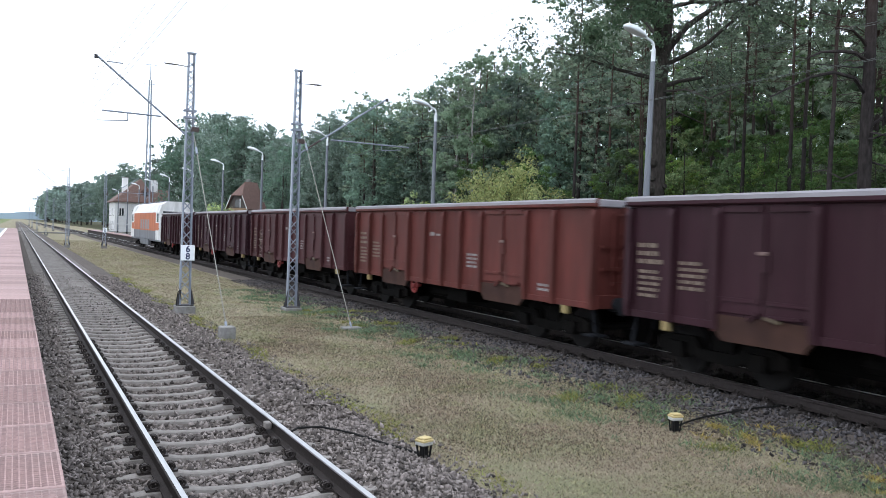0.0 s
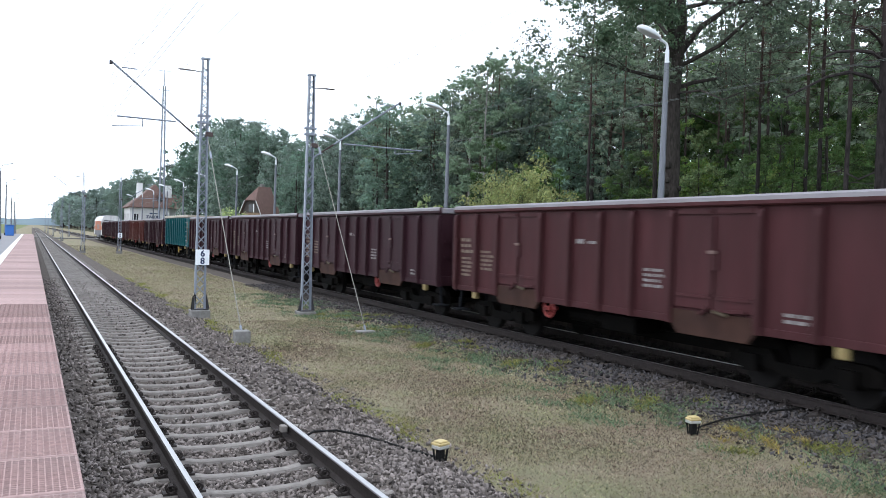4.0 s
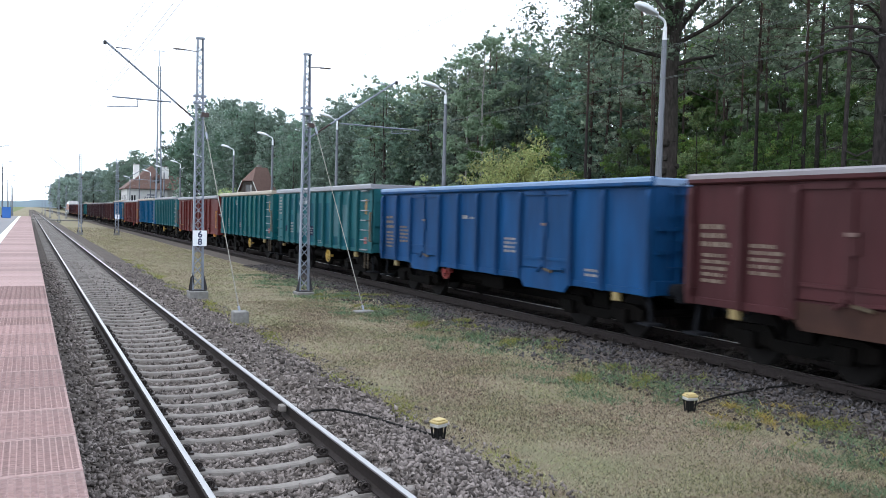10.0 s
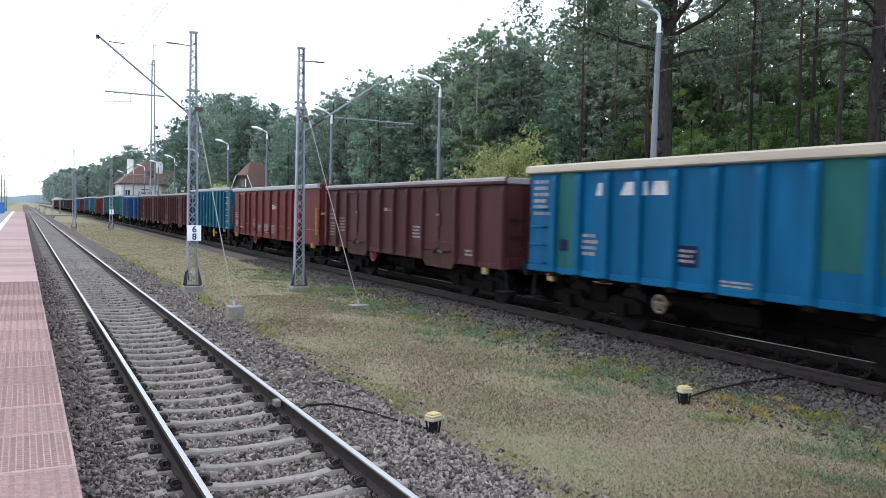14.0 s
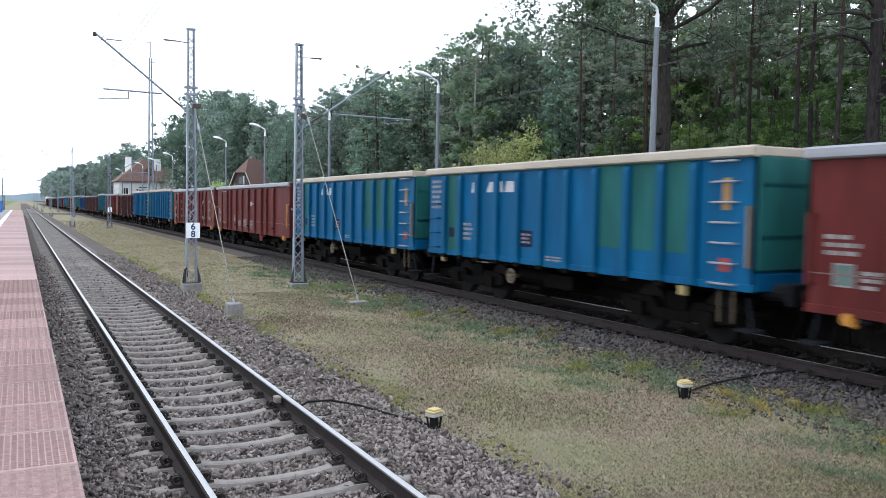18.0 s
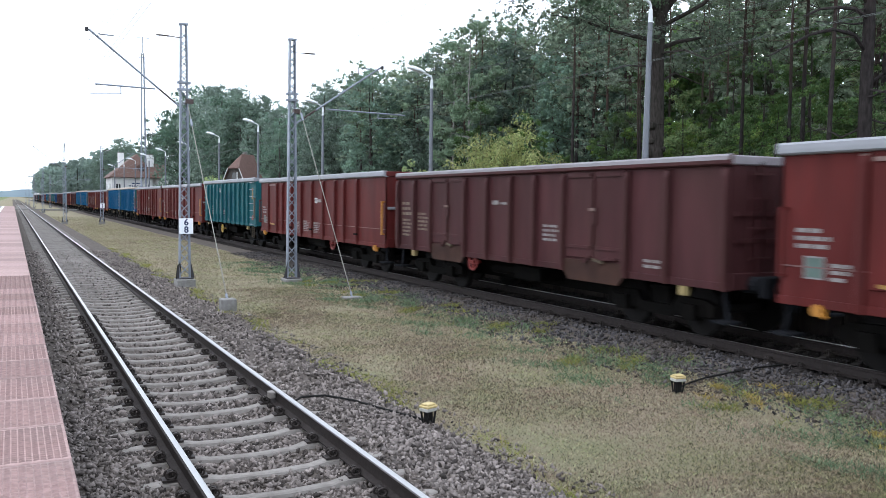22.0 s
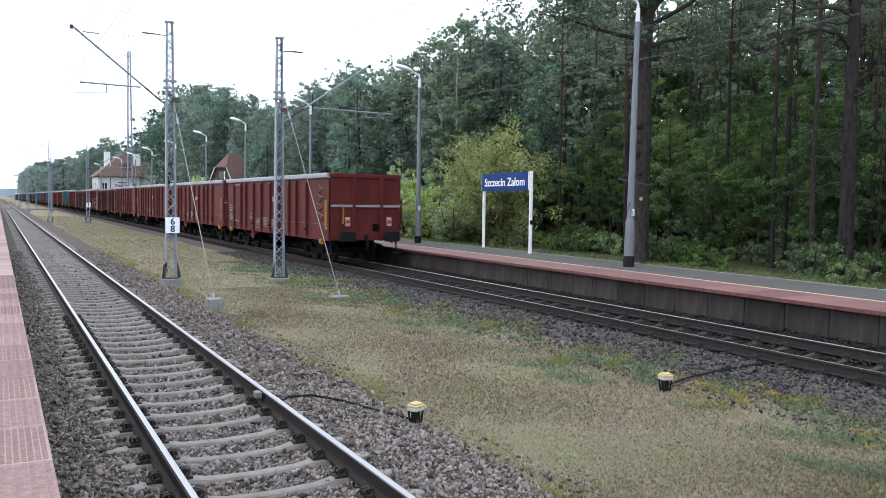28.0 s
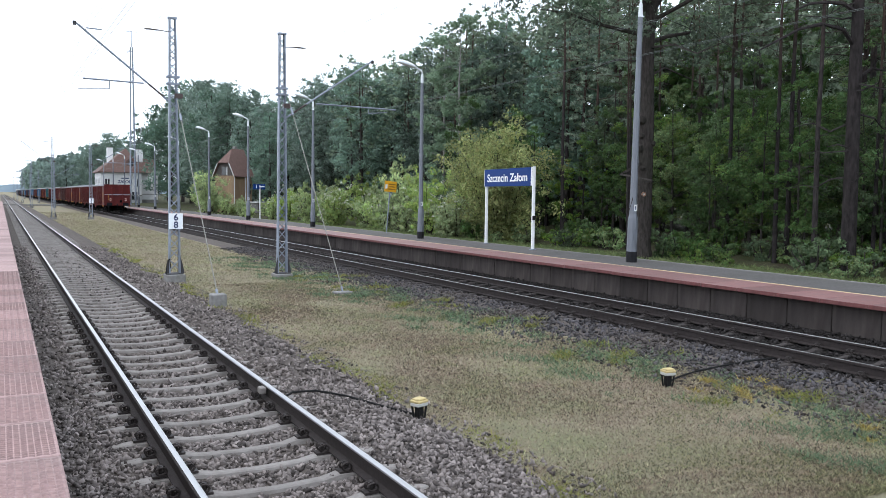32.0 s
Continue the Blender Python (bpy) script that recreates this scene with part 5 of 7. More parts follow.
def shrub_mesh(seed, r, h, n_clump, n_per, size, leaf, stems=7):
    rng = np.random.default_rng(seed)
    bm = B()
    cs, rs = [], []
    for i in range(stems):
        a = i * 2.4
        tip = np.array([math.cos(a) * r * rng.uniform(0.2, 0.8), math.sin(a) * r * rng.uniform(0.2, 0.8), h * rng.uniform(0.6, 0.95)])
        limb(bm, bend(rng, (0.08 * math.cos(a), 0.08 * math.sin(a), -0.05), tip), 0.035, 0.008, 5)
        for k in range(n_clump // stems):
            q = rng.uniform(0.15, 1.05)
            cs.append(tip * np.array([q ** 0.6, q ** 0.6, q]) + rng.normal(size=3) * r * 0.18)
            rs.append(r * rng.uniform(0.10, 0.22))
    cs = np.array(cs)
    cs[:, 2] = np.maximum(cs[:, 2], 0.1)
    v, f = leaf_blades(rng, cs, np.array(rs), n_per, size, 0.75, 3, 0.7)
    return to_mesh("stem", bm, M_BARK), np_mesh("leaves", v, f, leaf)


def shrub(meshes, m, label, group, name="shrub"):
    o = tagged(empty(name, m), label, "shrub", group)
    link_mesh("stem", meshes[0], o)
    link_mesh("leaves", meshes[1], o)
    return o


FLOOR_Z = GROUND_Z + 0.64
rng = random.Random(11)


def wood_top(x, y):
    """Height of the wood's outline: measured along its edge at x = 28, and higher the deeper a tree stands."""
    k = (x + 2) / 30
    h = np.interp(y / k, [0, 30, 42, 45.5, 48.3, 53, 57.5, 61.5, 68, 77, 90, 100, 110, 125, 141, 157, 173, 186, 200, 229, 261, 330, 400, 486, 800],
                  [19, 17, 14.4, 13.6, 15.0, 14.9, 15.0, 13.9, 14.7, 15.4, 15.2, 15.1, 16.0, 18.8, 20.2, 21.2, 21.2, 19.8, 15.7, 16.7, 19.4, 22, 22.6, 22.7, 33])
    return 2.3 + (h - 2.3) * k


def stand(name, kinds, i, x, y, label, group, low=0.8, z=None):
    """Sets a tree of these kinds, given as (meshes, height), so that it reaches the wood's outline or stays a little lower."""
    meshes, height = kinds[i % len(kinds)]
    k = (wood_top(x, y) - FLOOR_Z) / height * rng.uniform(low, 1.0)
    return tree_thing(name, meshes, pose(x, y, FLOOR_Z if z is None else z, rng.uniform(-1.5, 1.5), rng.uniform(-1.5, 1.5), rng.uniform(0, 360)) @ Matrix.Scale(k, 4), label, group)


# the big oak and the old pine beside the platform
OAK = tree_meshes(5, 20, 0.30, 0.51, 5.9, M_LEAF_OAK, 240, 72, 0.055, M_BARK, dead=8, core=4)
oak = tree_thing("oak_tree", OAK, pose(16.55, 20.6, FLOOR_Z, 0, 0, 40), "tall dark-barked oak beside the platform", "edge trees")
for x, y, z, r in ((16.30, 20.55, 3.95, 0.13), (16.29, 20.5, 4.35, 0.10), (16.31, 20.5, 4.85, 0.14), (16.33, 20.45, 3.3, 0.09), (16.66, 20.35, 4.1, 0.1)):
    burr = B()
    bmesh.ops.create_icosphere(burr, subdivisions=2, radius=r)
    for v in burr.verts:
        v.co *= 1 + 0.35 * noise.noise(v.co * 14 + Vector((x * 9, y, z * 5)))
    part("burr", burr, M_BARK, oak, "knobbly burr", pose(16.55, 20.6, FLOOR_Z, 0, 0, 40).inverted() @ pose(x, y, z))
oak_tag = tagged(empty("tree_tag", pose(16.36, 20.38, 2.46, 0, 0, -42)), "small round tag nailed to the oak", "tag")
part("disc", rod(B(), (0, 0.02, 0), (0, -0.012, 0), 0.075, sides=14), M_GOLD_TAG, oak_tag)
part("mark", rod(B(), (0, -0.012, 0), (0, -0.016, 0), 0.032, sides=12), M_BOXGREY, oak_tag, "pale figure patch")
PINE_NEAR = tree_meshes(8, 21, 0.205, 0.55, 3.4, M_NEEDLE, 110, 80, 0.06, M_PINEBARK, "pine", dead=14)
for pts, r in ((((16.60, 20.6, 8.35), (16.95, 20.5, 8.85), (17.55, 20.5, 9.5), (18.4, 20.4, 10.1), (19.6, 20.3, 10.9)), 0.14), (((16.5, 20.6, 8.4), (16.2, 20.4, 9.15), (15.9, 20.3, 9.9), (15.6, 20.0, 11.2)), 0.17)):
    bough = B()
    limb(bough, pts, r, r * 0.45, 8)
    part("bough", bough, M_BARK, oak, "heavy forking bough", pose(16.55, 20.6, FLOOR_Z, 0, 0, 40).inverted())
spray = np.random.default_rng(17)
hang = [Vector((16.5, 20.6, 9.6)).lerp(Vector(tip), q) for tip in ((11.6, 19.6, 9.7), (13.0, 20.4, 8.7), (12.2, 21.0, 10.6), (14.4, 19.2, 9.0)) for q in np.linspace(0.35, 1.0, 9)]
hang = np.array(hang) + spray.normal(size=(36, 3)) * 0.28
link_mesh("leaf_spray", np_mesh("leaf_spray", *leaf_blades(spray, hang, spray.uniform(0.3, 0.62, 36), 90, 0.055, 0.7, 4, 0.78), M_LEAF_OAK), oak, "drooping leafy boughs", pose(16.55, 20.6, FLOOR_Z, 0, 0, 40).inverted())
old_pine = tree_thing("pine_tree", PINE_NEAR, pose(18.2, 14.3, FLOOR_Z), "old pine with red bark at the forest edge", "edge trees")
for pts, r in ((((18.2, 14.3, 7.3), (17.5, 14.25, 7.48), (16.8, 14.2, 7.42), (16.1, 14.2, 7.3), (15.5, 14.15, 7.05)), 0.065), (((18.2, 14.3, 6.35), (17.6, 14.3, 6.83), (16.8, 14.35, 6.9), (16.0, 14.4, 6.68), (15.3, 14.4, 6.36), (14.7, 14.5, 6.05)), 0.06), (((18.2, 14.3, 7.6), (17.8, 14.3, 7.9), (17.3, 14.2, 8.03), (16.6, 14.2, 8.0)), 0.05), (((18.25, 14.3, 5.6), (18.7, 14.2, 5.9), (19.4, 14.1, 5.85)), 0.045)):
    bough = B()
    limb(bough, pts, r, 0.02, 6)
    twig = random.Random(int(r * 1000) + len(pts))
    for a in pts[1:]:
        for k in range(3):
            b = Vector(a) + Vector((twig.uniform(-0.5, 0.1), twig.uniform(-0.4, 0.4), twig.uniform(-0.7, 0.3)))
            limb(bough, [a, tuple(b)], 0.014, 0.005, 3)
    part("bough", bough, M_PINEBARK, old_pine, "bare crooked bough", pose(18.2, 14.3, FLOOR_Z).inverted())

SAPLINGS = [tree_meshes(20 + i, 7.0 + i, 0.06, 0.15, 1.9, (M_LEAF, M_LEAF_DARK, M_LEAF_DARK)[i], 140, 54, 0.042, M_BARK, core=9) for i in range(3)]
NEARTREES = [(tree_meshes(30 + i, 14, 0.13, 0.3, 2.7, (M_LEAF, M_LEAF_DARK)[i % 2], 170, 80, 0.055, M_BARK, dead=5, core=8), 14.0) for i in range(2)]
PINES = [(tree_meshes(40 + i, 18, 0.11, 0.56 + 0.06 * i, 2.3, M_NEEDLE, 100, 34, 0.08, M_PINEBARK, "pine", dead=10, core=3), 18.0) for i in range(3)]
MIDPINES = [(tree_meshes(45 + i, 18, 0.17, 0.36 + 0.12 * i, 2.8, M_NEEDLE, 190, 20, 0.09, M_PINEBARK, "pine", dead=3, core=5), 17.0) for i in range(3)]
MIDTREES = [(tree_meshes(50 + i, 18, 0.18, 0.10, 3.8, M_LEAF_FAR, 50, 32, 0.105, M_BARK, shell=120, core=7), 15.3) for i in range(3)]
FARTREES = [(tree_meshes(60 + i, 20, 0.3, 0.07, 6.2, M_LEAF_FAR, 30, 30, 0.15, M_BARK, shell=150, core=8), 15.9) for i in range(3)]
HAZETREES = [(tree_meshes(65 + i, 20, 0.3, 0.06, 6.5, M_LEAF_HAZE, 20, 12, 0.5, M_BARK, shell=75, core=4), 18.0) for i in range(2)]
BACKTREES = [(tree_meshes(70 + i, 17, 0.2, 0.04, 4.4, (M_NEEDLE, M_LEAF_DARK)[i], 30, 17, 0.18, M_BARK, shell=110, core=6), 16.4) for i in range(2)]
THICKET = [shrub_mesh(75 + i, 3.2, 6.0 + i, 110, 30, 0.13, M_LEAF_DARK, 8) for i in range(2)]

# undergrowth and trees of the near wood
for i in range(30):
    y = 4 + i * 0.76 + rng.uniform(-0.4, 0.4)
    x = 18.6 + rng.uniform(0, 6.5) + max(0, y - 22) * 0.8
    # Nearer ones take the leaf colour that has the wood's shade in it.
    tree_thing("young_tree", SAPLINGS[1 + i % 2 if y < 18.5 else i % 2], pose(x, y, FLOOR_Z, 0, 0, rng.uniform(0, 360)) @ Matrix.Scale(rng.uniform(0.55, 1.0), 4), "young leafy tree in the undergrowth", "young trees of the wood")
for i in range(9):
    y = 28 + i * 1.6 + rng.uniform(-0.4, 0.4)
    tree_thing("young_tree", SAPLINGS[i % 3], pose(21.5 + rng.uniform(0, 2.5), y, FLOOR_Z, 0, 0, rng.uniform(0, 360)) @ Matrix.Scale(rng.uniform(0.75, 1.0), 4), "young leafy tree behind the bush", "young trees of the wood")
for i in range(14):
    tree_thing("leafy_tree", NEARTREES[1 if i < 4 else i % 2][0], pose(22.5 + rng.uniform(0, 7), 6 + i * 1.95 + rng.uniform(-0.8, 0.8), FLOOR_Z, 0, 0, rng.uniform(0, 360)) @ Matrix.Scale(rng.uniform(0.5, 0.72), 4), "leafy deciduous tree in the wood", "trees of the wood")
for x, y, k in ((19.9, 29.5, 0.8), (19.4, 24.6, 0.55), (19.3, 17.6, 0.72), (20.8, 18.4, 0.85), (18.9, 15.9, 0.8), (20.6, 15.2, 0.6), (21.4, 21.5, 0.8)):
    tree_thing("pine_tree", PINES[int(x * 10) % 3][0], pose(x, y, FLOOR_Z, 0, 1, x * 99) @ Matrix.Scale(k, 4), "slim dark-stemmed pine at the forest edge", "pines of the wood")
for i in range(25):
    y = 4 + i * 1.33 + rng.uniform(-0.5, 0.5)
    stand("pine_tree", PINES, i, 20.0 + rng.uniform(0, 13) + max(0, y - 24) * 0.35, y, "slim pine with reddish bark in the wood", "pines of the wood", 0.78)
for i in range(14):
    tree_thing("leafy_tree", BACKTREES[i % 2][0], pose(43 + (i * 5 % 9), 25 + i * 1.9, FLOOR_Z, 0, 0, i * 77) @ Matrix.Scale(1.0 + (i * 7 % 9) * 0.03, 4), "dense dark tree deep in the wood", "trees of the wood")
for i in range(7):
    stand("pine_tree", MIDPINES, i, 29 + i * 1.4, 17 + (i * 4 % 7) * 1.5, "pine with reddish bark in the wood", "pines of the wood", 0.85)
for i in range(9):
    y = 8 + i * 4.2 + rng.uniform(-1, 1)
    stand("pine_tree", MIDPINES, i, 36 + rng.uniform(0, 16) + y * 0.15, y, "pine with reddish bark deep in the wood", "pines of the wood", 0.72)
for i in range(12):
    stand("pine_tree", MIDPINES, i, 24.5 + (i * 7 % 12) * 0.5, 33 + i * 1.9, "pine with reddish bark in the wood", "pines of the wood", 0.84)
for i in range(24):
    y = 36 + i * 1.6 + rng.uniform(-1, 1)
    stand("pine_tree", MIDPINES, i, 25.5 + rng.uniform(0, 9), y, "pine with reddish bark in the wood", "pines of the wood", 0.86)
for i in range(34):
    y = 38 + i * 2.3 + rng.uniform(-1, 1)
    stand("leafy_tree", MIDTREES, i, 24.5 + rng.uniform(0, 7), y, "leafy tree at the edge of the wood", "trees of the wood", 0.62 if y < 55 else 0.84)
for i in range(44):
    y = 33 + i * 2.9 + rng.uniform(-1.2, 1.2)
    stand("leafy_tree", BACKTREES, i, 33 + rng.uniform(0, 9), y, "dense dark tree deep in the wood", "trees of the wood", 0.8)
for i in range(22):
    y = 3 + i * 1.7 + rng.uniform(-1, 1)
    tree_thing("leafy_tree", BACKTREES[i % 2][0], pose(38 + rng.uniform(0, 9), y, FLOOR_Z, 0, 0, rng.uniform(0, 360)) @ Matrix.Scale(rng.uniform(0.40, 0.62), 4), "dense dark tree deep in the wood", "trees of the wood")
for i in range(42):
    tree_y = 2 + i * 2.6 + rng.uniform(-1, 1)
    o = tagged(empty("thicket_shrub", pose(31 + rng.uniform(0, 6) + max(0, tree_y - 30) * 0.08, tree_y, FLOOR_Z, 0, 0, rng.uniform(0, 360)) @ Matrix.Scale(rng.uniform(1.0, 1.4), 4)), "tall dark shrub deep in the wood", "shrub", "thicket")
    link_mesh("stem", THICKET[i % 2][0], o)
    link_mesh("leaves", THICKET[i % 2][1], o)
for i in range(10):
    stand("far_tree", FARTREES, i, 26 + (i * 5) % 9, 110 + i * 5.5, "tall round-crowned leafy tree by the station", "far trees", 0.86, -0.3)
for i in range(20):
    y = 168 + i * 10 + rng.uniform(-3, 3)
    stand("far_tree", FARTREES, i, 29 + rng.uniform(0, 10), y, "distant leafy tree beside the line", "far trees", 0.72, -0.3)
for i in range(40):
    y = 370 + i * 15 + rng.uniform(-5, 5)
    stand("far_tree", HAZETREES, i, 21 + rng.uniform(0, 14), y, "distant tree beside the line, haze in its leaf colour", "far trees", 0.75, -0.3)
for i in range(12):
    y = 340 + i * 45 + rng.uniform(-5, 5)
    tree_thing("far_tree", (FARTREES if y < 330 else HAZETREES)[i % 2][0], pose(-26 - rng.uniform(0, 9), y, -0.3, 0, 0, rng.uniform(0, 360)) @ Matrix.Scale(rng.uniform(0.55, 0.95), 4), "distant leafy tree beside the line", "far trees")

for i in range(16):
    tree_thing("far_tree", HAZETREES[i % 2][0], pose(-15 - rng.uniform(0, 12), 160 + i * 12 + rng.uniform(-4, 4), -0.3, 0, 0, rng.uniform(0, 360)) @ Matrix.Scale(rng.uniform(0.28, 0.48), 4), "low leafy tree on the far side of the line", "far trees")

# birches with pale stems and hanging foliage at the wood's edge
BIRCH = tree_meshes(95, 15, 0.10, 0.14, 1.9, M_LEAF_BIRCH, 330, 44, 0.055, M_BIRCH, core=6)
for x, y, k, turn in ((22.2, 43.0, 1.0, 20), (22.6, 45.6, 0.96, 260)):
    tree_thing("birch_tree", BIRCH, pose(x, y, FLOOR_Z, 0, 0, turn) @ Matrix.Scale(k, 4), "slender white-stemmed birch at the forest edge", "trees of the wood")

# shrubs behind the platform
YELLOWBUSH = shrub_mesh(70, 2.9, 5.5, 420, 62, 0.055, M_LEAF_YELLOW, 16)
shrub(YELLOWBUSH, pose(17.9, 31.5, FLOOR_Z, 0, -6, 0), "large yellow-green bush behind the station sign", "platform hedge", "yellow_bush")
SHRUBS = [shrub_mesh(80 + i, 1.5, 2.3 + 0.4 * i, 110, 32, 0.06, M_LEAF_LIGHT) for i in range(3)]
flower = np.random.default_rng(88)
spots = flower.normal(size=(26, 3)) * np.array([0.75, 0.75, 0.45]) + np.array([0, 0, 1.7])
BLOSSOM = np_mesh("blossom", *leaf_blades(flower, spots, np.full(26, 0.13), 14, 0.035, 0.6, 0), M_BLOSSOM)
for i in range(32):
    y = 34.5 + i * 1.7 + rng.uniform(-0.5, 0.5)
    x = 16.7 + rng.uniform(0, 2.6)
    bush = shrub(SHRUBS[i % 3], pose(x, y, FLOOR_Z - 0.03, 0, 0, rng.uniform(0, 360)) @ Matrix.Diagonal((k := rng.uniform(0.75, 1.1) * (1.0 if y < 60 else 0.55), k, k * (0.85 + 0.5 * (i * 5 % 7) / 6), 1)), "light green flowering shrub behind the platform", "platform hedge")
    if i % 3 != 1:
        link_mesh("blossom", BLOSSOM, bush, "white blossom")
TALLSHRUB = shrub_mesh(84, 2.3, 4.2, 170, 30, 0.07, M_LEAF_LIGHT, 9)
shrub(TALLSHRUB, pose(16.3, 85.5, FLOOR_Z - 0.03), "tall light green shrub before the signal house", "platform hedge")
shrub(TALLSHRUB, pose(16.0, 81, FLOOR_Z - 0.03, 0, 0, 130) @ Matrix.Scale(0.8, 4), "tall light green shrub before the signal house", "platform hedge")
tree_thing("leafy_tree", MIDTREES[1][0], pose(22.6, 83.4, FLOOR_Z) @ Matrix.Scale(0.62, 4), "leafy tree overhanging the signal house", "trees of the wood")
LOW = [shrub_mesh(90 + i, 0.8, 0.8, 34, 34, 0.042, (M_LEAF, M_LEAF_DARK)[i], 5) for i in range(2)]
for i in range(72):
    y = 6 + i * 0.41 + rng.uniform(-0.3, 0.3)
    x = 16.7 + rng.uniform(0, 5.5)
    shrub(LOW[i % 2], pose(x, y, FLOOR_Z - 0.03, 0, 0, rng.uniform(0, 360)) @ Matrix.Scale(rng.uniform(0.6, 1.3), 4), "low leafy undergrowth on the forest floor", "undergrowth")


def blades(name, n, x0, x1, y0, y1, zf, h, mat, label, seed, power=1.5, keep=None):
    """Short grass blades, each a thin bent triangle pair."""
    g = np.random.default_rng(seed)
    x, y = g.uniform(x0, x1, n), y0 + (y1 - y0) * g.uniform(0, 1, n) ** power
    if keep is not None:
        ok = keep(x, y, g)
        x, y = x[ok], y[ok]
    n = len(x)
    a = g.uniform(0, 2 * np.pi, n)
    hh = h * g.uniform(0.4, 1.4, n)
    w = 0.004 + 0.0005 * np.abs(y)
    z = zf(x, y)
    lean = g.normal(size=(n, 2)) * hh[:, None] * 1.5
    p0 = np.stack([x - w * np.cos(a), y - w * np.sin(a), z - 0.01], 1)
    p1 = np.stack([x + w * np.cos(a), y + w * np.sin(a), z - 0.01], 1)
    p2 = np.stack([x + lean[:, 0], y + lean[:, 1], z + hh], 1)
    v = np.stack([p0, p1, p2], 1).reshape(-1, 3)
    return tagged(new(name, np_mesh(name, v, np.arange(3 * n).reshape(n, 3), mat)), label, "grass", kind="stuff")


flat_ground = lambda x, y: np.full(len(x), GROUND_Z - 0.01)
straw_keep = lambda x, y, g: g.uniform(0, 1, len(x)) < np.interp(y, [0, 45, 120], [1, 1, 0.15]) * 0.75 + 0.25 * np.sin(x * 3.1 + 2 * np.sin(y * 1.3)) * np.sin(y * 2.3 + 1.5 * np.sin(x * 2.2))
blades("mown_grass", 270000, 2.2, 7.4, 4.5, 120, flat_ground, 0.021, M_BLADE, "short dry mown grass", 1, 2.1, straw_keep)
blades("withered_grass", 130000, 2.4, 7.3, 4.5, 24, flat_ground, 0.02, M_BLADE_BROWN, "withered brown thatch in the mown grass", 9, 1.7, lambda x, y, g: np.sin(x * 1.9 + 2 * np.sin(y * 0.8)) + np.sin(y * 1.6 + 1.5 * np.sin(x * 1.3)) + 0.8 * g.normal(size=len(x)) > -0.35)
blades("grass_fringe", 26000, 2.0, 2.8, 4.5, 45, lambda x, y: np.interp(x, [2.0, 2.45, 2.8], [-0.30, -0.335, -0.33]), 0.045, M_BLADE_FRESH, "fresh yellow-green grass creeping into the ballast", 5, 1.5, lambda x, y, g: (np.abs(x - 2.42 - 0.16 * np.sin(y * 1.9)) < 0.17) & (np.sin(y * 2.7) + np.sin(y * 1.1 + 2) + 0.5 * g.normal(size=len(x)) > 0.1))
blades("mown_grass", 4000, 2.2, 7.4, -8, 4.6, flat_ground, 0.025, M_BLADE, "short dry mown grass", 11, 1.0)
tuft_keep = lambda x, y, g: (np.sin(x * 2.1 + 1) + np.sin(y * 1.3) + np.sin(x * 0.7 - y * 0.9) + 0.9 * g.normal(size=len(x))) > 1.9
blades("green_tufts", 26000, 2.4, 7.6, 4.5, 34, flat_ground, 0.03, M_BLADE_TUFT, "greener tufts in the dry grass", 2, 1.5, tuft_keep)
clump = lambda x, y: np.sin(x * 5.3 + 3 * np.sin(y * 1.1)) + np.sin(y * 4.1 + 2 * np.sin(x * 2.3)) + np.sin(y * 1.3 + 0.7)
weed_keep = lambda x, y, g: (clump(x, y) + 1.2 * g.normal(size=len(x)) > 0.75 + np.abs(x - 6.8) * 0.85)
sprig_keep = lambda x, y, g: (clump(x + 3, y * 1.4) + 0.4 * g.normal(size=len(x)) > 1.45 + np.abs(x - 7.0) * 0.7)
blades("trackside_weeds", 80000, 5.0, 8.1, 4.2, 34, flat_ground, 0.06, M_BLADE_GREEN, "green weeds beside the far track", 3, 1.4, weed_keep)
blades("yellow_weeds", 40000, 5.8, 8.2, 4.2, 26, lambda x, y: np.interp(x, [7, 8.3], [-0.33, -0.29]), 0.075, M_BLADE_FRESH, "yellowish weeds at the ballast edge", 6, 1.4, sprig_keep)
blades("yellow_flowers", 22000, 6.2, 7.9, 4.2, 9.2, lambda x, y: np.full(len(x), -0.30), 0.05, M_RAGWORT, "small yellow wild flowers at the ballast edge", 16, 1.2, lambda x, y, g: clump(x * 1.7 + 1, y * 1.9) + 0.5 * g.normal(size=len(x)) > 2.05 + np.abs(x - 6.9) * 0.8)
blades("verge_grass", 26000, 15.1, 17.4, 6, 60, lambda x, y: np.interp(x, [15.1, 15.7, 18], [0.42, FLOOR_Z - 0.01, FLOOR_Z]), 0.13, M_BLADE_SHADE, "rough green grass along the platform's back", 4, 1.3)


def far_ridge():
    """The low ridge at the end of the line, its haze painted as blue."""
    bm = B()
    xs = np.linspace(-900, 900, 40)
    lo = [bm.verts.new((x, 3000, -5)) for x in xs]
    hi = [bm.verts.new((x, 3000, 22 + 10 * noise.noise((x * 0.01, 0, 0)))) for x in xs]
    for i in range(39):
        bm.faces.new((lo[i], lo[i + 1], hi[i + 1], hi[i]))
    tagged(link_mesh("backdrop", to_mesh("backdrop", bm, M_FAR_HILL)), "low wooded ridge on the horizon, haze blue in its colour", "hills", kind="structure")


far_ridge()

# ---------- the goods train ----------
def paint(name, color, rust=(0.055, 0.028, 0.024), amount=0.5, rough=0.55):
    color = tuple(c * 0.88 for c in color)
    return material(name, color, rough, var=0.3, scale=2.6, dirt=rust, dirt_amount=amount, dirt_scale=1.8, stretch=(1, 1, 0.22), rand=0.08, bump=0.10, bump_scale=9, spec=0.1)


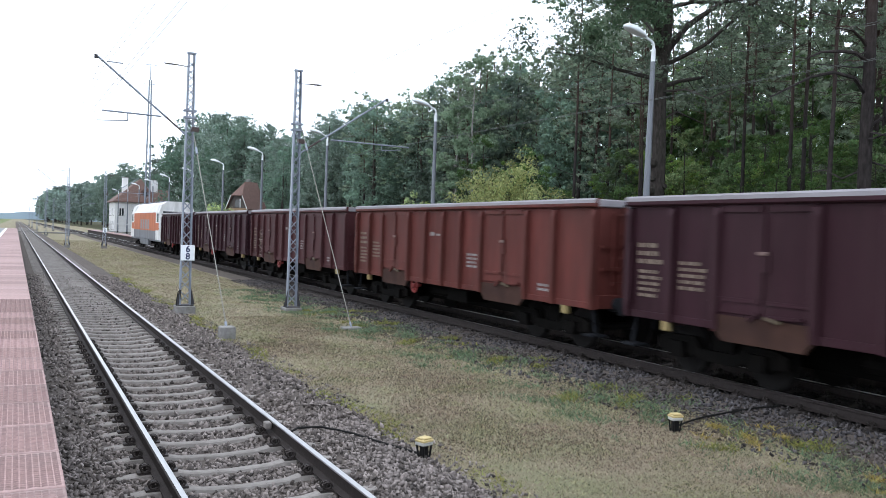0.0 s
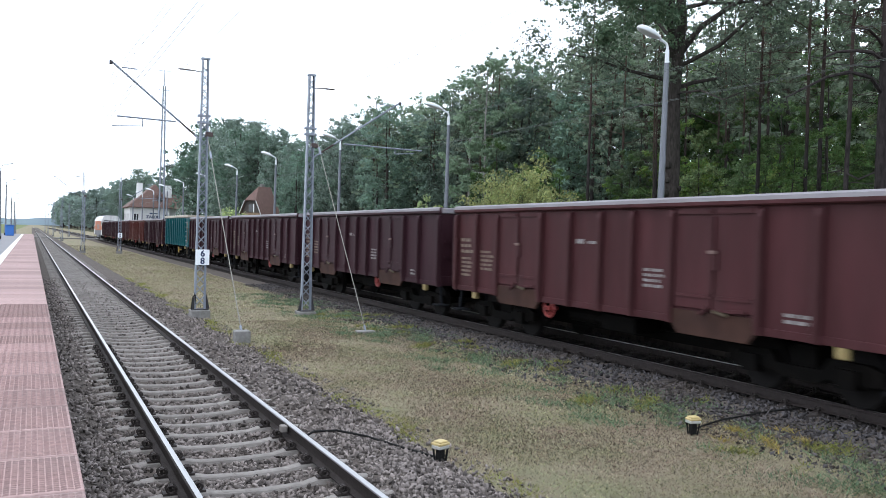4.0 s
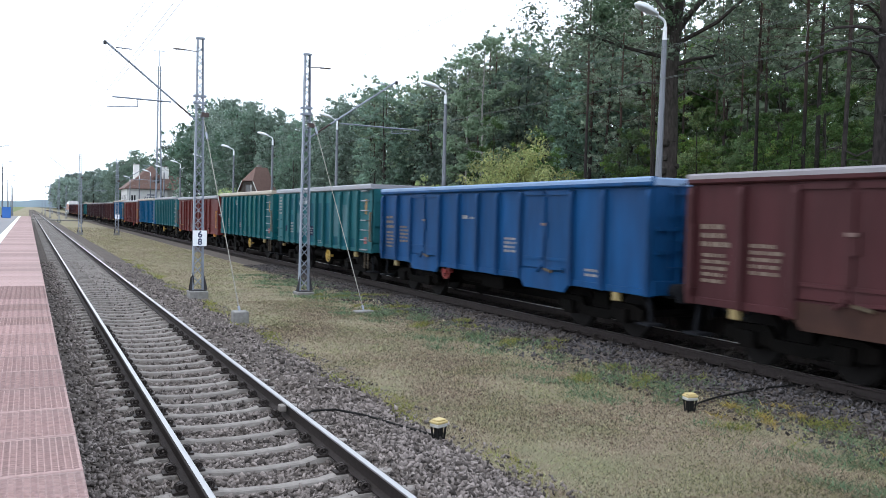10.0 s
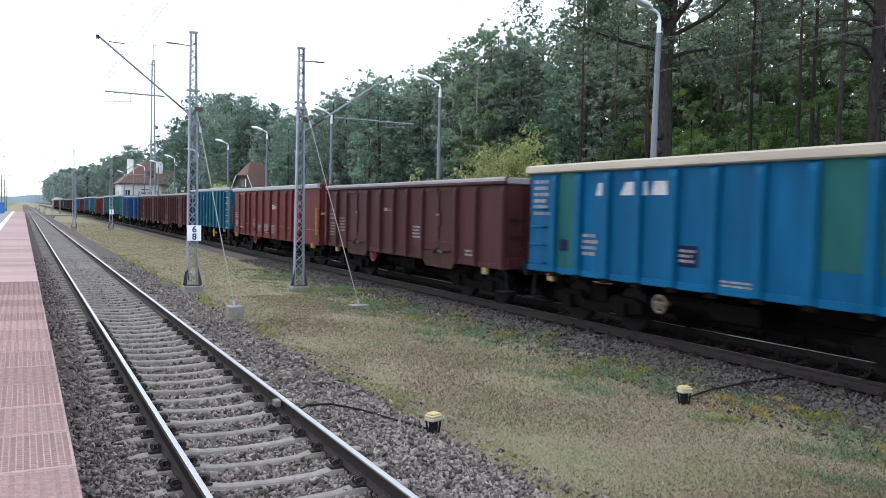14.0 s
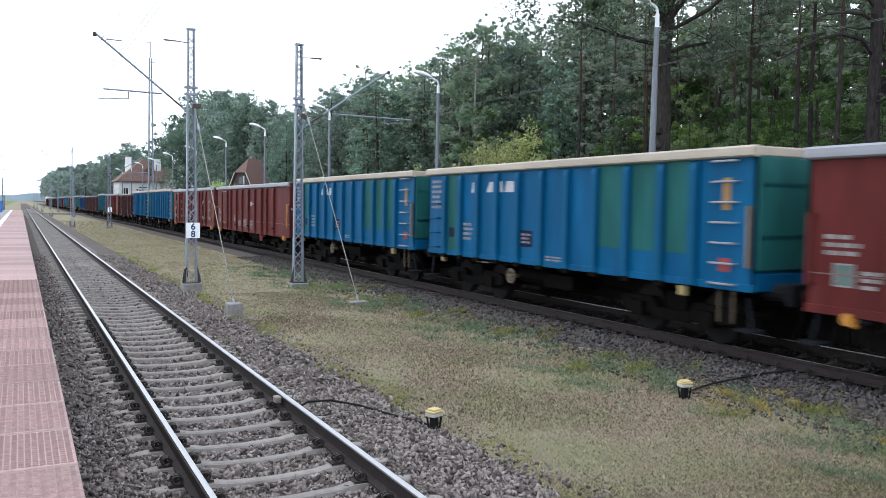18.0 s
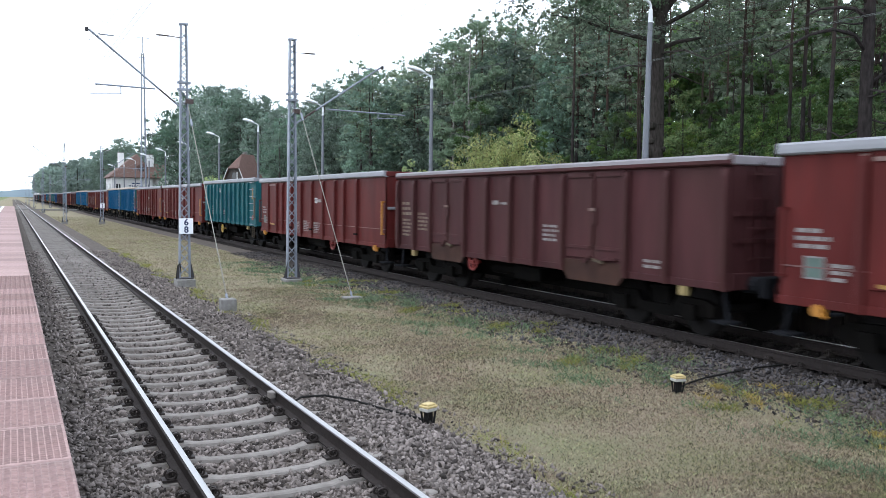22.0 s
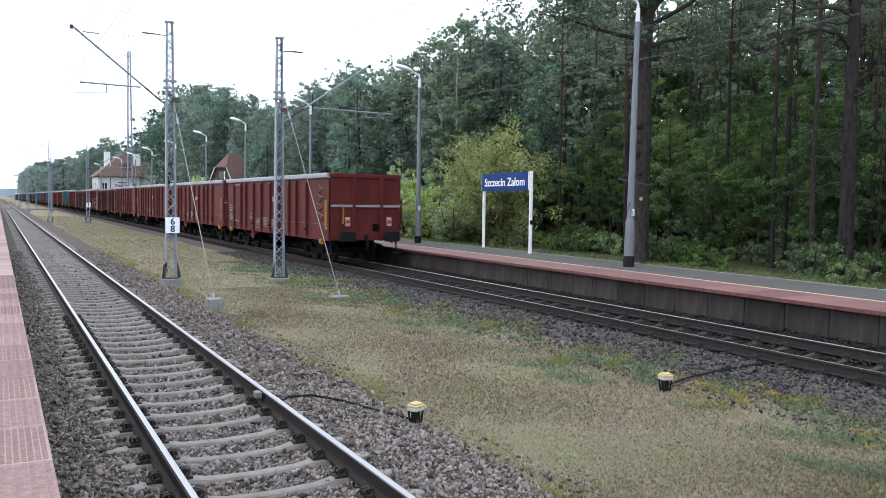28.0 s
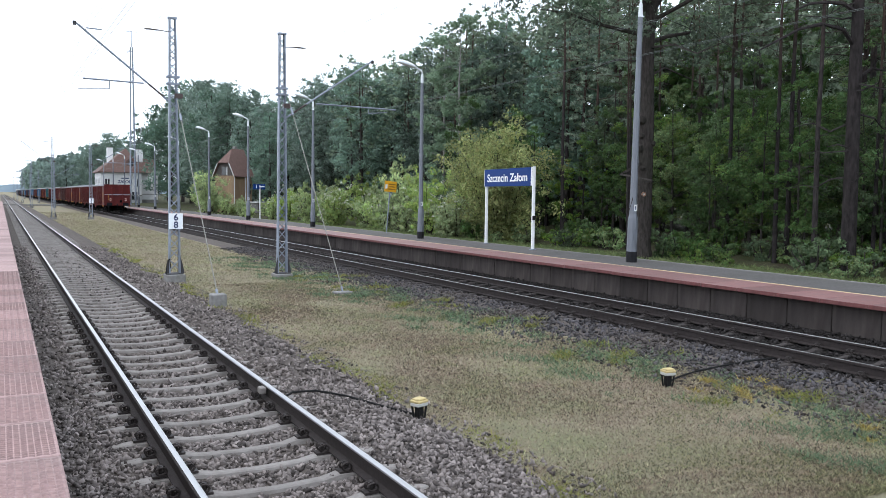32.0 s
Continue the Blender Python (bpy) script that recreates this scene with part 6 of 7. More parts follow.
P_DARK = paint("dark_maroon_paint", (0.034, 0.0128, 0.0185), (0.045, 0.024, 0.028))
P_BROWN = paint("brown_maroon_paint", (0.060, 0.0205, 0.0235), (0.05, 0.025, 0.026))
P_PLUM = paint("faded_plum_paint", (0.060, 0.0215, 0.024))
P_RUST = paint("faded_red_brown_paint", (0.108, 0.031, 0.027))
P_RED = paint("oxide_red_paint", (0.102, 0.0180, 0.0170), (0.062, 0.024, 0.024))
P_TEAL = paint("teal_paint", (0.004, 0.080, 0.099), (0.012, 0.085, 0.09), 0.5)
P_TEALBLUE = paint("blue_teal_paint", (0.003, 0.070, 0.124), (0.006, 0.072, 0.105), 0.5)
P_TEAL_OLD = paint("faded_teal_paint", (0.015, 0.098, 0.118), (0.012, 0.085, 0.098), 0.5)
P_BLUE = paint("bright_blue_paint", (0.001, 0.080, 0.195), (0.003, 0.08, 0.15), 0.4)
P_NAVY = paint("deep_blue_paint", (0.006, 0.056, 0.165), (0.02, 0.025, 0.05), 0.4)
P_PATCH_GREEN = paint("green_patch_paint", (0.014, 0.096, 0.094), (0.010, 0.075, 0.080), 0.4)
P_PATCH_DEEP = paint("deep_teal_patch", (0.001, 0.062, 0.092), (0.01, 0.06, 0.08), 0.3)
P_PATCH_PALE = paint("pale_teal_patch", (0.065, 0.14, 0.165), (0.04, 0.11, 0.12), 0.3)
# Bluish grey paints the sky's reflection on the sloping, partly worn top rail.
M_COPING = material("worn_sky_sheen_coping", (0.235, 0.245, 0.275), 0.55, var=0.15, scale=4, dirt=(0.15, 0.13, 0.135), dirt_amount=0.5, dirt_scale=2, stretch=(1, 0.3, 1))
# Gear and wheel colours sink to near black to hold the shade under wagons.
M_UNDER = material("shade_black_gear", (0.004, 0.0037, 0.0035), 0.75, var=0.3, scale=6, dirt=(0.010, 0.008, 0.007), dirt_amount=0.6, spec=0.04)
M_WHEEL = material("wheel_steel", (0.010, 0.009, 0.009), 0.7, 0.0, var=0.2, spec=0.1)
M_MARK = material("white_stencil", (0.215, 0.205, 0.205), 0.7, var=0.2, scale=20, dirt=(0.085, 0.075, 0.075), dirt_scale=9, dirt_amount=0.6)
M_MARK_TAN = material("yellowed_stencil", (0.135, 0.100, 0.075), 0.7, var=0.25, scale=20, dirt=(0.055, 0.034, 0.030), dirt_scale=7, dirt_amount=0.7)
M_EMBLEM = material("worn_white_emblem", (0.40, 0.40, 0.42), 0.6, var=0.2, scale=8, dirt=(0.25, 0.25, 0.25), dirt_scale=5)
M_GRAFFITI = material("pale_spray_paint", (0.125, 0.090, 0.082), 0.6, var=0.25, scale=8, dirt=(0.10, 0.035, 0.03), dirt_scale=3, dirt_amount=0.9)
M_ORANGE = material("orange_yellow_paint", (0.40, 0.17, 0.018), 0.55, var=0.12, dirt=(0.25, 0.1, 0.04))
M_YELLOW = material("yellow_paint", (0.24, 0.185, 0.075), 0.65, var=0.12, dirt=(0.2, 0.12, 0.05))
M_CREASE = material("rubbed_weld_line", (0.15, 0.085, 0.082), 0.6, var=0.4, scale=3, dirt=(0.08, 0.025, 0.022), dirt_amount=0.9, dirt_scale=1.2)
M_GOLD = material("faded_gold_plate", (0.28, 0.15, 0.03), 0.6, var=0.2, dirt=(0.12, 0.08, 0.04))
M_FLAP = material("rusty_ochre_flap", (0.044, 0.022, 0.017), 0.8, spec=0.15, var=0.3, scale=3, dirt=(0.030, 0.016, 0.015), dirt_amount=0.8, dirt_scale=2.5)
M_TANBAR = material("faded_tan_paint", (0.12, 0.095, 0.065), 0.6, var=0.2, scale=5)
M_STEPPOST = material("dusty_dark_ochre", (0.06, 0.042, 0.022), 0.7, var=0.25, scale=6, dirt=(0.03, 0.025, 0.02))
M_RIBTOP = material("rubbed_rib_top", (0.16, 0.10, 0.09), 0.6, var=0.3, scale=6)
M_TAIL = material("worn_tail_board", (0.50, 0.36, 0.33), 0.6, var=0.2, scale=9, dirt=(0.3, 0.08, 0.07), dirt_scale=7)
M_HANDWHEEL = material("red_hand_wheel", (0.22, 0.028, 0.026), 0.55, var=0.12)
M_WHEELCREAM = material("dusty_yellow_wheel", (0.42, 0.27, 0.05), 0.6, var=0.2, dirt=(0.2, 0.16, 0.1))
M_PANEL_GREEN = material("grey_green_panel", (0.07, 0.11, 0.10), 0.6, var=0.2)
M_PANEL_DARK = material("dark_data_panel", (0.008, 0.010, 0.036), 0.6, var=0.1, spec=0.08)
M_FLOOR = material("rusty_wagon_floor", (0.12, 0.075, 0.055), 0.9, var=0.3, scale=3)
M_BUFFER = material("near_black_buffer_steel", (0.012, 0.013, 0.016), 0.75, var=0.2, spec=0.06)


OVER = 0.13     # the bodies reach this far out over the headstocks


def bars(parent, x, y, z, w, h, n, mat=None, s=-1):
    """Unreadable stencilled lines on a side: n bars in a block w wide and h high, from (y, z) backwards and down."""
    rng = random.Random(int(y * 1000 + z * 77))
    bm = B()
    for i in range(n):
        z1, at, end = z - i * h / n, 0.0, w * rng.uniform(0.7, 1.0)
        while at < end - 0.04:
            word = min(rng.uniform(0.07, 0.24), end - at)
            slab(bm, x + s * 0.003 if s < 0 else x, x if s < 0 else x + 0.003, y - at - word, y - at, z1 - h / n * 0.55, z1)
            at += word + rng.uniform(0.025, 0.06)
    ob = part("stencil", bm, mat or M_MARK, parent)
    ob["kind"] = "stuff"
    return ob


def bogie(parent, y):
    """Two-axle bogie: frame with axle boxes and springs, wheels as its parts."""
    bm = B()
    for s in (-1, 1):
        prism_pts = [(-1.45, 0.62), (-1.2, 0.70), (-0.55, 0.72), (-0.4, 0.52), (0.4, 0.52), (0.55, 0.72), (1.2, 0.70), (1.45, 0.62), (1.45, 0.42), (1.2, 0.40), (0.6, 0.42), (0.4, 0.32), (-0.4, 0.32), (-0.6, 0.42), (-1.2, 0.40), (-1.45, 0.42)]
        va = [bm.verts.new((s * 0.98, p, q)) for p, q in prism_pts]
        vb = [bm.verts.new((s * 1.10, p, q)) for p, q in prism_pts]
        n = len(va)
        for i in range(n):
            bm.faces.new((va[i], va[(i + 1) % n], vb[(i + 1) % n], vb[i]))
        bm.faces.new(va)
        bm.faces.new(vb[::-1])
        for yy in (-0.9, 0.9):
            slab(bm, s * 1.10 - 0.1, s * 1.10 + 0.1, yy - 0.16, yy + 0.16, 0.32, 0.6)
            for d in (-0.27, 0.27):
                rod(bm, (s * 1.05, yy + d, 0.38), (s * 1.05, yy + d, 0.62), 0.075, sides=8)
    slab(bm, -1.0, 1.0, -0.25, 0.25, 0.5, 0.85)
    bmesh.ops.recalc_face_normals(bm, faces=bm.faces)
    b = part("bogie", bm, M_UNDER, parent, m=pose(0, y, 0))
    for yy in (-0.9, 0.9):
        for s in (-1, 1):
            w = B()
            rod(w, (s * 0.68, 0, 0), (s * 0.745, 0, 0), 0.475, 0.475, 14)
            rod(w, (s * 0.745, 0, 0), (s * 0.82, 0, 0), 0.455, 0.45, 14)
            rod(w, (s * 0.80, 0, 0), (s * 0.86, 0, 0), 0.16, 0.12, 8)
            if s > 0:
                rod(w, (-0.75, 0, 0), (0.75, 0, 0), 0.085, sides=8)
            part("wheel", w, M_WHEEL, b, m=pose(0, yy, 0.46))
    return b


def ends_gear(root, half, tone):
    """Buffers, hook and steps at both ends; half is the half length of the body."""
    for e in (-1, 1):
        for s in (-1, 1):
            bm = B()
            rod(bm, (s * 0.875, e * half, 1.05), (s * 0.875, e * (half + 0.36), 1.05), 0.155, 0.135, 12)
            rod(bm, (s * 0.875, e * (half + 0.36), 1.05), (s * 0.875, e * (half + 0.56), 1.05), 0.095, 0.095, 12)
            slab(bm, s * 0.875 - 0.30, s * 0.875 + 0.30, min(e * (half + 0.55), e * (half + 0.61)), max(e * (half + 0.55), e * (half + 0.61)), 0.87, 1.23, 0.02)
            part("buffer", bm, M_BUFFER, root, "near-black buffer")
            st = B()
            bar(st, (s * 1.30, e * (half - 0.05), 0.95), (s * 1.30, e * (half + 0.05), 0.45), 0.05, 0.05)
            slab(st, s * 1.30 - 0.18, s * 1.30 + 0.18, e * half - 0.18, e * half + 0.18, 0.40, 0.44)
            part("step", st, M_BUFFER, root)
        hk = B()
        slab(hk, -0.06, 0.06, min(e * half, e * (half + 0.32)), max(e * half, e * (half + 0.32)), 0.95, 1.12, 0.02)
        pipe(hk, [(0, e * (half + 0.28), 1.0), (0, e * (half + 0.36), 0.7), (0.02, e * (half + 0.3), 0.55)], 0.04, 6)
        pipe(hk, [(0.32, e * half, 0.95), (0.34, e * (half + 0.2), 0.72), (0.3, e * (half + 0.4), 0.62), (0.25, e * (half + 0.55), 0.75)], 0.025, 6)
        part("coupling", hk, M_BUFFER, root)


COPING_CREAM = material("worn_cream_coping", (0.36, 0.315, 0.26), 0.6, var=0.2, scale=4, dirt=(0.19, 0.145, 0.11), dirt_amount=0.5, dirt_scale=2, stretch=(1, 0.3, 1))
# Grey for the dark wagons: wear plus reflected sky, both in the colour.
COPING_GREY = material("worn_grey_sheen_coping", (0.215, 0.205, 0.225), 0.6, var=0.2, scale=4, dirt=(0.09, 0.06, 0.07), dirt_amount=0.6, dirt_scale=2, stretch=(1, 0.3, 1))
COPINGS = {p.name: COPING_CREAM for p in (P_TEAL, P_BLUE)}
COPINGS.update({p.name: COPING_GREY for p in (P_DARK, P_BROWN, P_PLUM, P_RUST)})
COPINGS[P_NAVY.name] = material("worn_blue_sheen_coping", (0.16, 0.25, 0.40), 0.6, var=0.2, scale=4, dirt=(0.06, 0.12, 0.25), dirt_amount=0.5, dirt_scale=2, stretch=(1, 0.3, 1))
DOOR_PAINTS = (P_DARK, P_BROWN, P_PLUM, P_RUST, P_NAVY)


def body_shell(root, half, z0, z1, P, w=1.40, end_inset=0.0):
    """Side and end walls, floor, sole bars and the pale coping all round."""
    for s in (-1, 1):
        part("side_wall", slab(B(), min(s * (w - 0.03), s * w), max(s * (w - 0.03), s * w), -half, half, z0 + 0.1, z1 - 0.05), P, root)
        part("sill", slab(B(), min(s * (w - 0.05), s * (w + 0.025)), max(s * (w - 0.05), s * (w + 0.025)), -half, half, z0, z0 + 0.13, 0.008), P, root)
        cp = B()
        pr = [(w - 0.05, z1 - 0.20), (w + 0.075, z1 - 0.185), (w + 0.105, z1 - 0.16), (w + 0.105, z1 - 0.10), (w + 0.10, z1 - 0.035), (w + 0.06, z1), (w - 0.05, z1 - 0.01)]
        prism(cp, [(s * a, b) for a, b in pr], -half - 0.03, half + 0.03)
        # Only the upper coping faces get the painted sky sheen.
        if P in DOOR_PAINTS:
            for f in cp.faces:
                f.material_index = int(f.calc_center_median().z < z1 - 0.09)
        part("coping", cp, [COPINGS.get(P.name, M_COPING), P], root, "worn top rail with sky sheen in its pale colour")
    for e in (-1, 1):
        y0, y1 = sorted((e * half, e * (half - 0.05)))
        part("end_wall", slab(B(), -w, w, y0, y1, z0 + 0.1, z1 - 0.05), P, root)
        y0, y1 = sorted((e * (half - 0.05), e * (half + 0.05)))
        part("end_coping", slab(B(), -w - 0.02, w + 0.02, y0, y1, z1 - 0.18, z1 - 0.02, 0.02), P if P == P_RED else COPINGS.get(P.name, M_COPING), root)
        y0, y1 = sorted((e * (half - 0.03), e * (half + 0.04)))
        part("headstock", slab(B(), -w + 0.02, w - 0.02, y0, y1, z0 + 0.02, z0 + 0.30, 0.01), P, root)
    part("floor", slab(B(), -w + 0.03, w - 0.03, -half + 0.05, half - 0.05, 1.18, 1.26), M_FLOOR, root)
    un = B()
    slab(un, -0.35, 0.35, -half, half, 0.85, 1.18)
    # Deep sill and box, added to close off the view where only shade lies.
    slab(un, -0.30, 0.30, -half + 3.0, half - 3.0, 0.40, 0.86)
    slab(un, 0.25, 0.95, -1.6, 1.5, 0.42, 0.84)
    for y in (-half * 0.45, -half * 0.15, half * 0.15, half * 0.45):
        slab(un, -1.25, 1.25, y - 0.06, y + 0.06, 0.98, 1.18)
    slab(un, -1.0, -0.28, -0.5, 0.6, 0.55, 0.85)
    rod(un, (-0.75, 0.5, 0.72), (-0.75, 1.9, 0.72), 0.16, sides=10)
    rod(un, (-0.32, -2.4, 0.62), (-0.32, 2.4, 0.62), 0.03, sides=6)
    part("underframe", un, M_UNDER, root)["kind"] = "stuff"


def rib_mesh(P, z0, z1, w, depth=0.095, width=0.13, worn=None):
    """A pressed upright: wider at its foot, sloping in under the coping."""
    bm = B()
    pts = [(w, z0), (w + depth * 0.75, z0), (w + depth, z0 + 0.25), (w + depth, z1 - 0.36), (w + depth * 0.75, z1 - 0.25), (w, z1 - 0.21)]
    prism(bm, [(-a, b) for a, b in pts], -width / 2, width / 2)
    bmesh.ops.bevel(bm, geom=[e for e in bm.edges if e.verts[0].co.x < -w - 0.02 and e.verts[1].co.x < -w - 0.02 and abs(e.verts[0].co.y - e.verts[1].co.y) < 1e-4], offset=0.015, segments=1, affect="EDGES")
    for f in bm.faces:
        f.material_index = int(f.calc_center_median().z > z1 - 0.36 and f.normal.z > 0.25)
    return to_mesh("rib", bm, [P, worn or P])


def rib_row(me, root, ys):
    """Uprights along both sides: each its own on the side to the camera, joined on the other."""
    for y in ys:
        link_mesh("rib", me, root, "", pose(0, y, 0))
    bm = B()
    for y in ys:
        k = len(bm.verts)
        bm.from_mesh(me)
        bm.verts.ensure_lookup_table()
        bmesh.ops.transform(bm, matrix=pose(0, -y, 0, 0, 0, 180), verts=bm.verts[k:])
    part("far_ribs", bm, me.materials[0], root)["kind"] = "stuff"


def both_sides(name, me, root, y, label=""):
    link_mesh(name, me, root, label, pose(0, y, 0))
    link_mesh(name, me, root, label, pose(0, -y, 0, 0, 0, 180))


def hand_wheel(root, y, z, mat, r=0.26, solid=False):
    for s in (-1, 1):
        bm = B()
        n = 14
        if r:
            ring = [[bm.verts.new((0.026 * math.sin(q), (r + 0.026 * math.cos(q)) * math.cos(a), (r + 0.026 * math.cos(q)) * math.sin(a))) for q in (0, 1.05, 2.09, 3.14, 4.19, 5.24)] for a in [k * 2 * math.pi / n for k in range(n)]]
            for k in range(n):
                for q in range(6):
                    bm.faces.new((ring[k][q], ring[k][(q + 1) % 6], ring[(k + 1) % n][(q + 1) % 6], ring[(k + 1) % n][q]))
            bmesh.ops.recalc_face_normals(bm, faces=bm.faces)
            for a in ((0.3, 1.56, 2.81, 4.07, 5.33) if solid else (0.3, 2.4, 4.5)):
                bar(bm, (0, 0, 0), (0, r * math.cos(a), r * math.sin(a)), 0.035, 0.03)
            rod(bm, (-0.04, 0, 0), (0.2, 0, 0), 0.05, sides=8)
        part("hand_wheel", bm, mat, root, "", pose(s * 1.33, -s * y, z, 0, 0, 0 if s < 0 else 180))


def wagon_doors(P, mark_colour, label, kind_name="open_wagon"):
    """Four-axle open wagon with two pairs of side doors a side. Origin on the rail head, front to +y."""
    L, half, z0, z1, w = 14.04, 6.40 + OVER, 0.95, 3.22, 1.40
    o = tagged(empty(kind_name), label, "goods wagon", "wagons of the train")
    body_shell(o, half, z0, z1, P, w)
    rib = rib_mesh(P, z0, z1, w, 0.125)
    rib_row(rib, o, [half - u for u in (0.06, 1.19, 2.26, 4.19, 5.31, 6.39, 7.39, 8.49, 10.52, 11.62, 12.98)])
    for c in (3.225, 9.505):
        y = half - c
        for s in (-1, 1):
            for a, b in ((-0.94, -0.02), (0.02, 0.94)):
                d = part("door", slab(B(), -w - 0.035, -w, a, b, z0 + 0.30, z1 - 0.17, 0.012), P, o, "", pose(0, y, 0) if s < 0 else pose(0, -y, 0, 0, 0, 180))
                part("door_rail", slab(B(), -w - 0.07, -w - 0.035, a + 0.06, b - 0.06, z1 - 0.31, z1 - 0.23), P, d)
                part("door_rail", slab(B(), -w - 0.06, -w - 0.035, a + 0.06, b - 0.06, z0 + 0.50, z0 + 0.56), P, d)
            lt = B()
            bar(lt, (-w - 0.06, 0, z0 + 0.6), (-w - 0.06, 0, z1 - 0.35), 0.05, 0.06)
            slab(lt, -w - 0.075, -w - 0.04, -0.12, 0.12, 1.95, 2.3)
            part("latch_bar", lt, P, d)
            hd = B()
            bar(hd, (-w - 0.07, -0.8, z0 + 0.34), (-w - 0.07, -0.05, z0 + 0.30), 0.04, 0.05)
            bar(hd, (-w - 0.08, 0.05, z0 + 0.36), (-w - 0.1, 0.22, z0 + 0.22), 0.05, 0.05)
            part("latch_lever", hd, P, d)
            part("lever_grip", bar(B(), (-w - 0.1, -0.1, z0 + 0.30), (-w - 0.12, -0.42, z0 + 0.25), 0.05, 0.045), M_STEPPOST, d, "yellowed lever grip")
            part("latch_clasp", slab(B(), -w - 0.095, -w - 0.06, -0.09, 0.09, 2.22, 2.28, 0.006), M_RIBTOP, d)
            fl = B()
            pr = [(-0.98, z0 + 0.26), (0.98, z0 + 0.26), (0.98, z0 + 0.02), (0.8, z0 - 0.17), (-0.8, z0 - 0.17), (-0.98, z0 + 0.02)]
            va = [fl.verts.new((-w - 0.05, p, q)) for p, q in pr]
            vb = [fl.verts.new((-w - 0.01, p, q)) for p, q in pr]
            fl.faces.new(va)
            fl.faces.new(vb[::-1])
            for i in range(6):
                fl.faces.new((va[i], vb[i], vb[(i + 1) % 6], va[(i + 1) % 6]))
            bmesh.ops.recalc_face_normals(fl, faces=fl.faces)
            part("door_flap", fl, P if P == P_NAVY else M_FLAP, d, "rusty ochre door flap")
    for e in (-1, 1):
        y0, y1 = sorted((e * half, e * (half + 0.05)))
        for x in (-0.75, 0.75):
            part("end_post", slab(B(), x - 0.06, x + 0.06, y0, y1, z0, z1 - 0.1, 0.01), P, o)
        for z in (1.75, 2.2):
            part("end_rail", slab(B(), -w + 0.1, w - 0.1, y0, y0 + (y1 - y0) * 0.8, z, z + 0.07), P, o)
        el = B()
        for z in (1.5, 2.0, 2.5, 2.9):
            bar(el, (e * 1.05, e * (half + 0.09), z), (e * 0.55, e * (half + 0.09), z), 0.03, 0.03)
        for x in (0.55, 1.05):
            bar(el, (e * x, e * (half + 0.07), 1.45), (e * x, e * (half + 0.07), 2.95), 0.012, 0.03)
        part("end_ladder", el, P, o)
        for s in (-1, 1):
            hb = B()
            bar(hb, (s * (w + 0.09), e * (half - 0.14), 1.2), (s * (w + 0.09), e * (half - 0.14), 2.35), 0.035, 0.05)
            for z in (1.22, 2.33):
                bar(hb, (s * w, e * (half - 0.14), z), (s * (w + 0.1), e * (half - 0.14), z), 0.035, 0.035)
            part("grab_rail", hb, P, o)
            part("jacking_lug", slab(B(), s * (w - 0.04) - 0.06, s * (w - 0.04) + 0.06, e * (half - 1.05) - 0.1, e * (half - 1.05) + 0.1, z0 - 0.18, z0 + 0.02, 0.02), M_YELLOW, o, "yellow jacking lug")
    hand_wheel(o, half - 4.45, 0.83, M_HANDWHEEL, 0.2)
    for y in (-4.5, 4.5):
        bogie(o, y)
    ends_gear(o, half - OVER, P)
    X = -w - 0.004
    bars(o, X, half - 0.25, 2.35, 0.75, 0.45, 3, M_MARK_TAN)
    bars(o, X, half - 0.3, 1.85, 0.6, 0.55, 5, M_MARK_TAN)
    bars(o, X, half - 1.35, 2.05, 0.75, 0.55, 5, M_MARK_TAN)
    bars(o, X, half - 7.7, 1.9, 0.6, 0.4, 4)
    bars(o, X, half - 5.5, 2.42, 0.35, 0.18, 1)
    bars(o, X, half - 5.9, 2.38, 0.32, 0.10, 1)
    bars(o, X, half - 11.0, 1.35, 0.7, 0.2, 2)
    return o, half


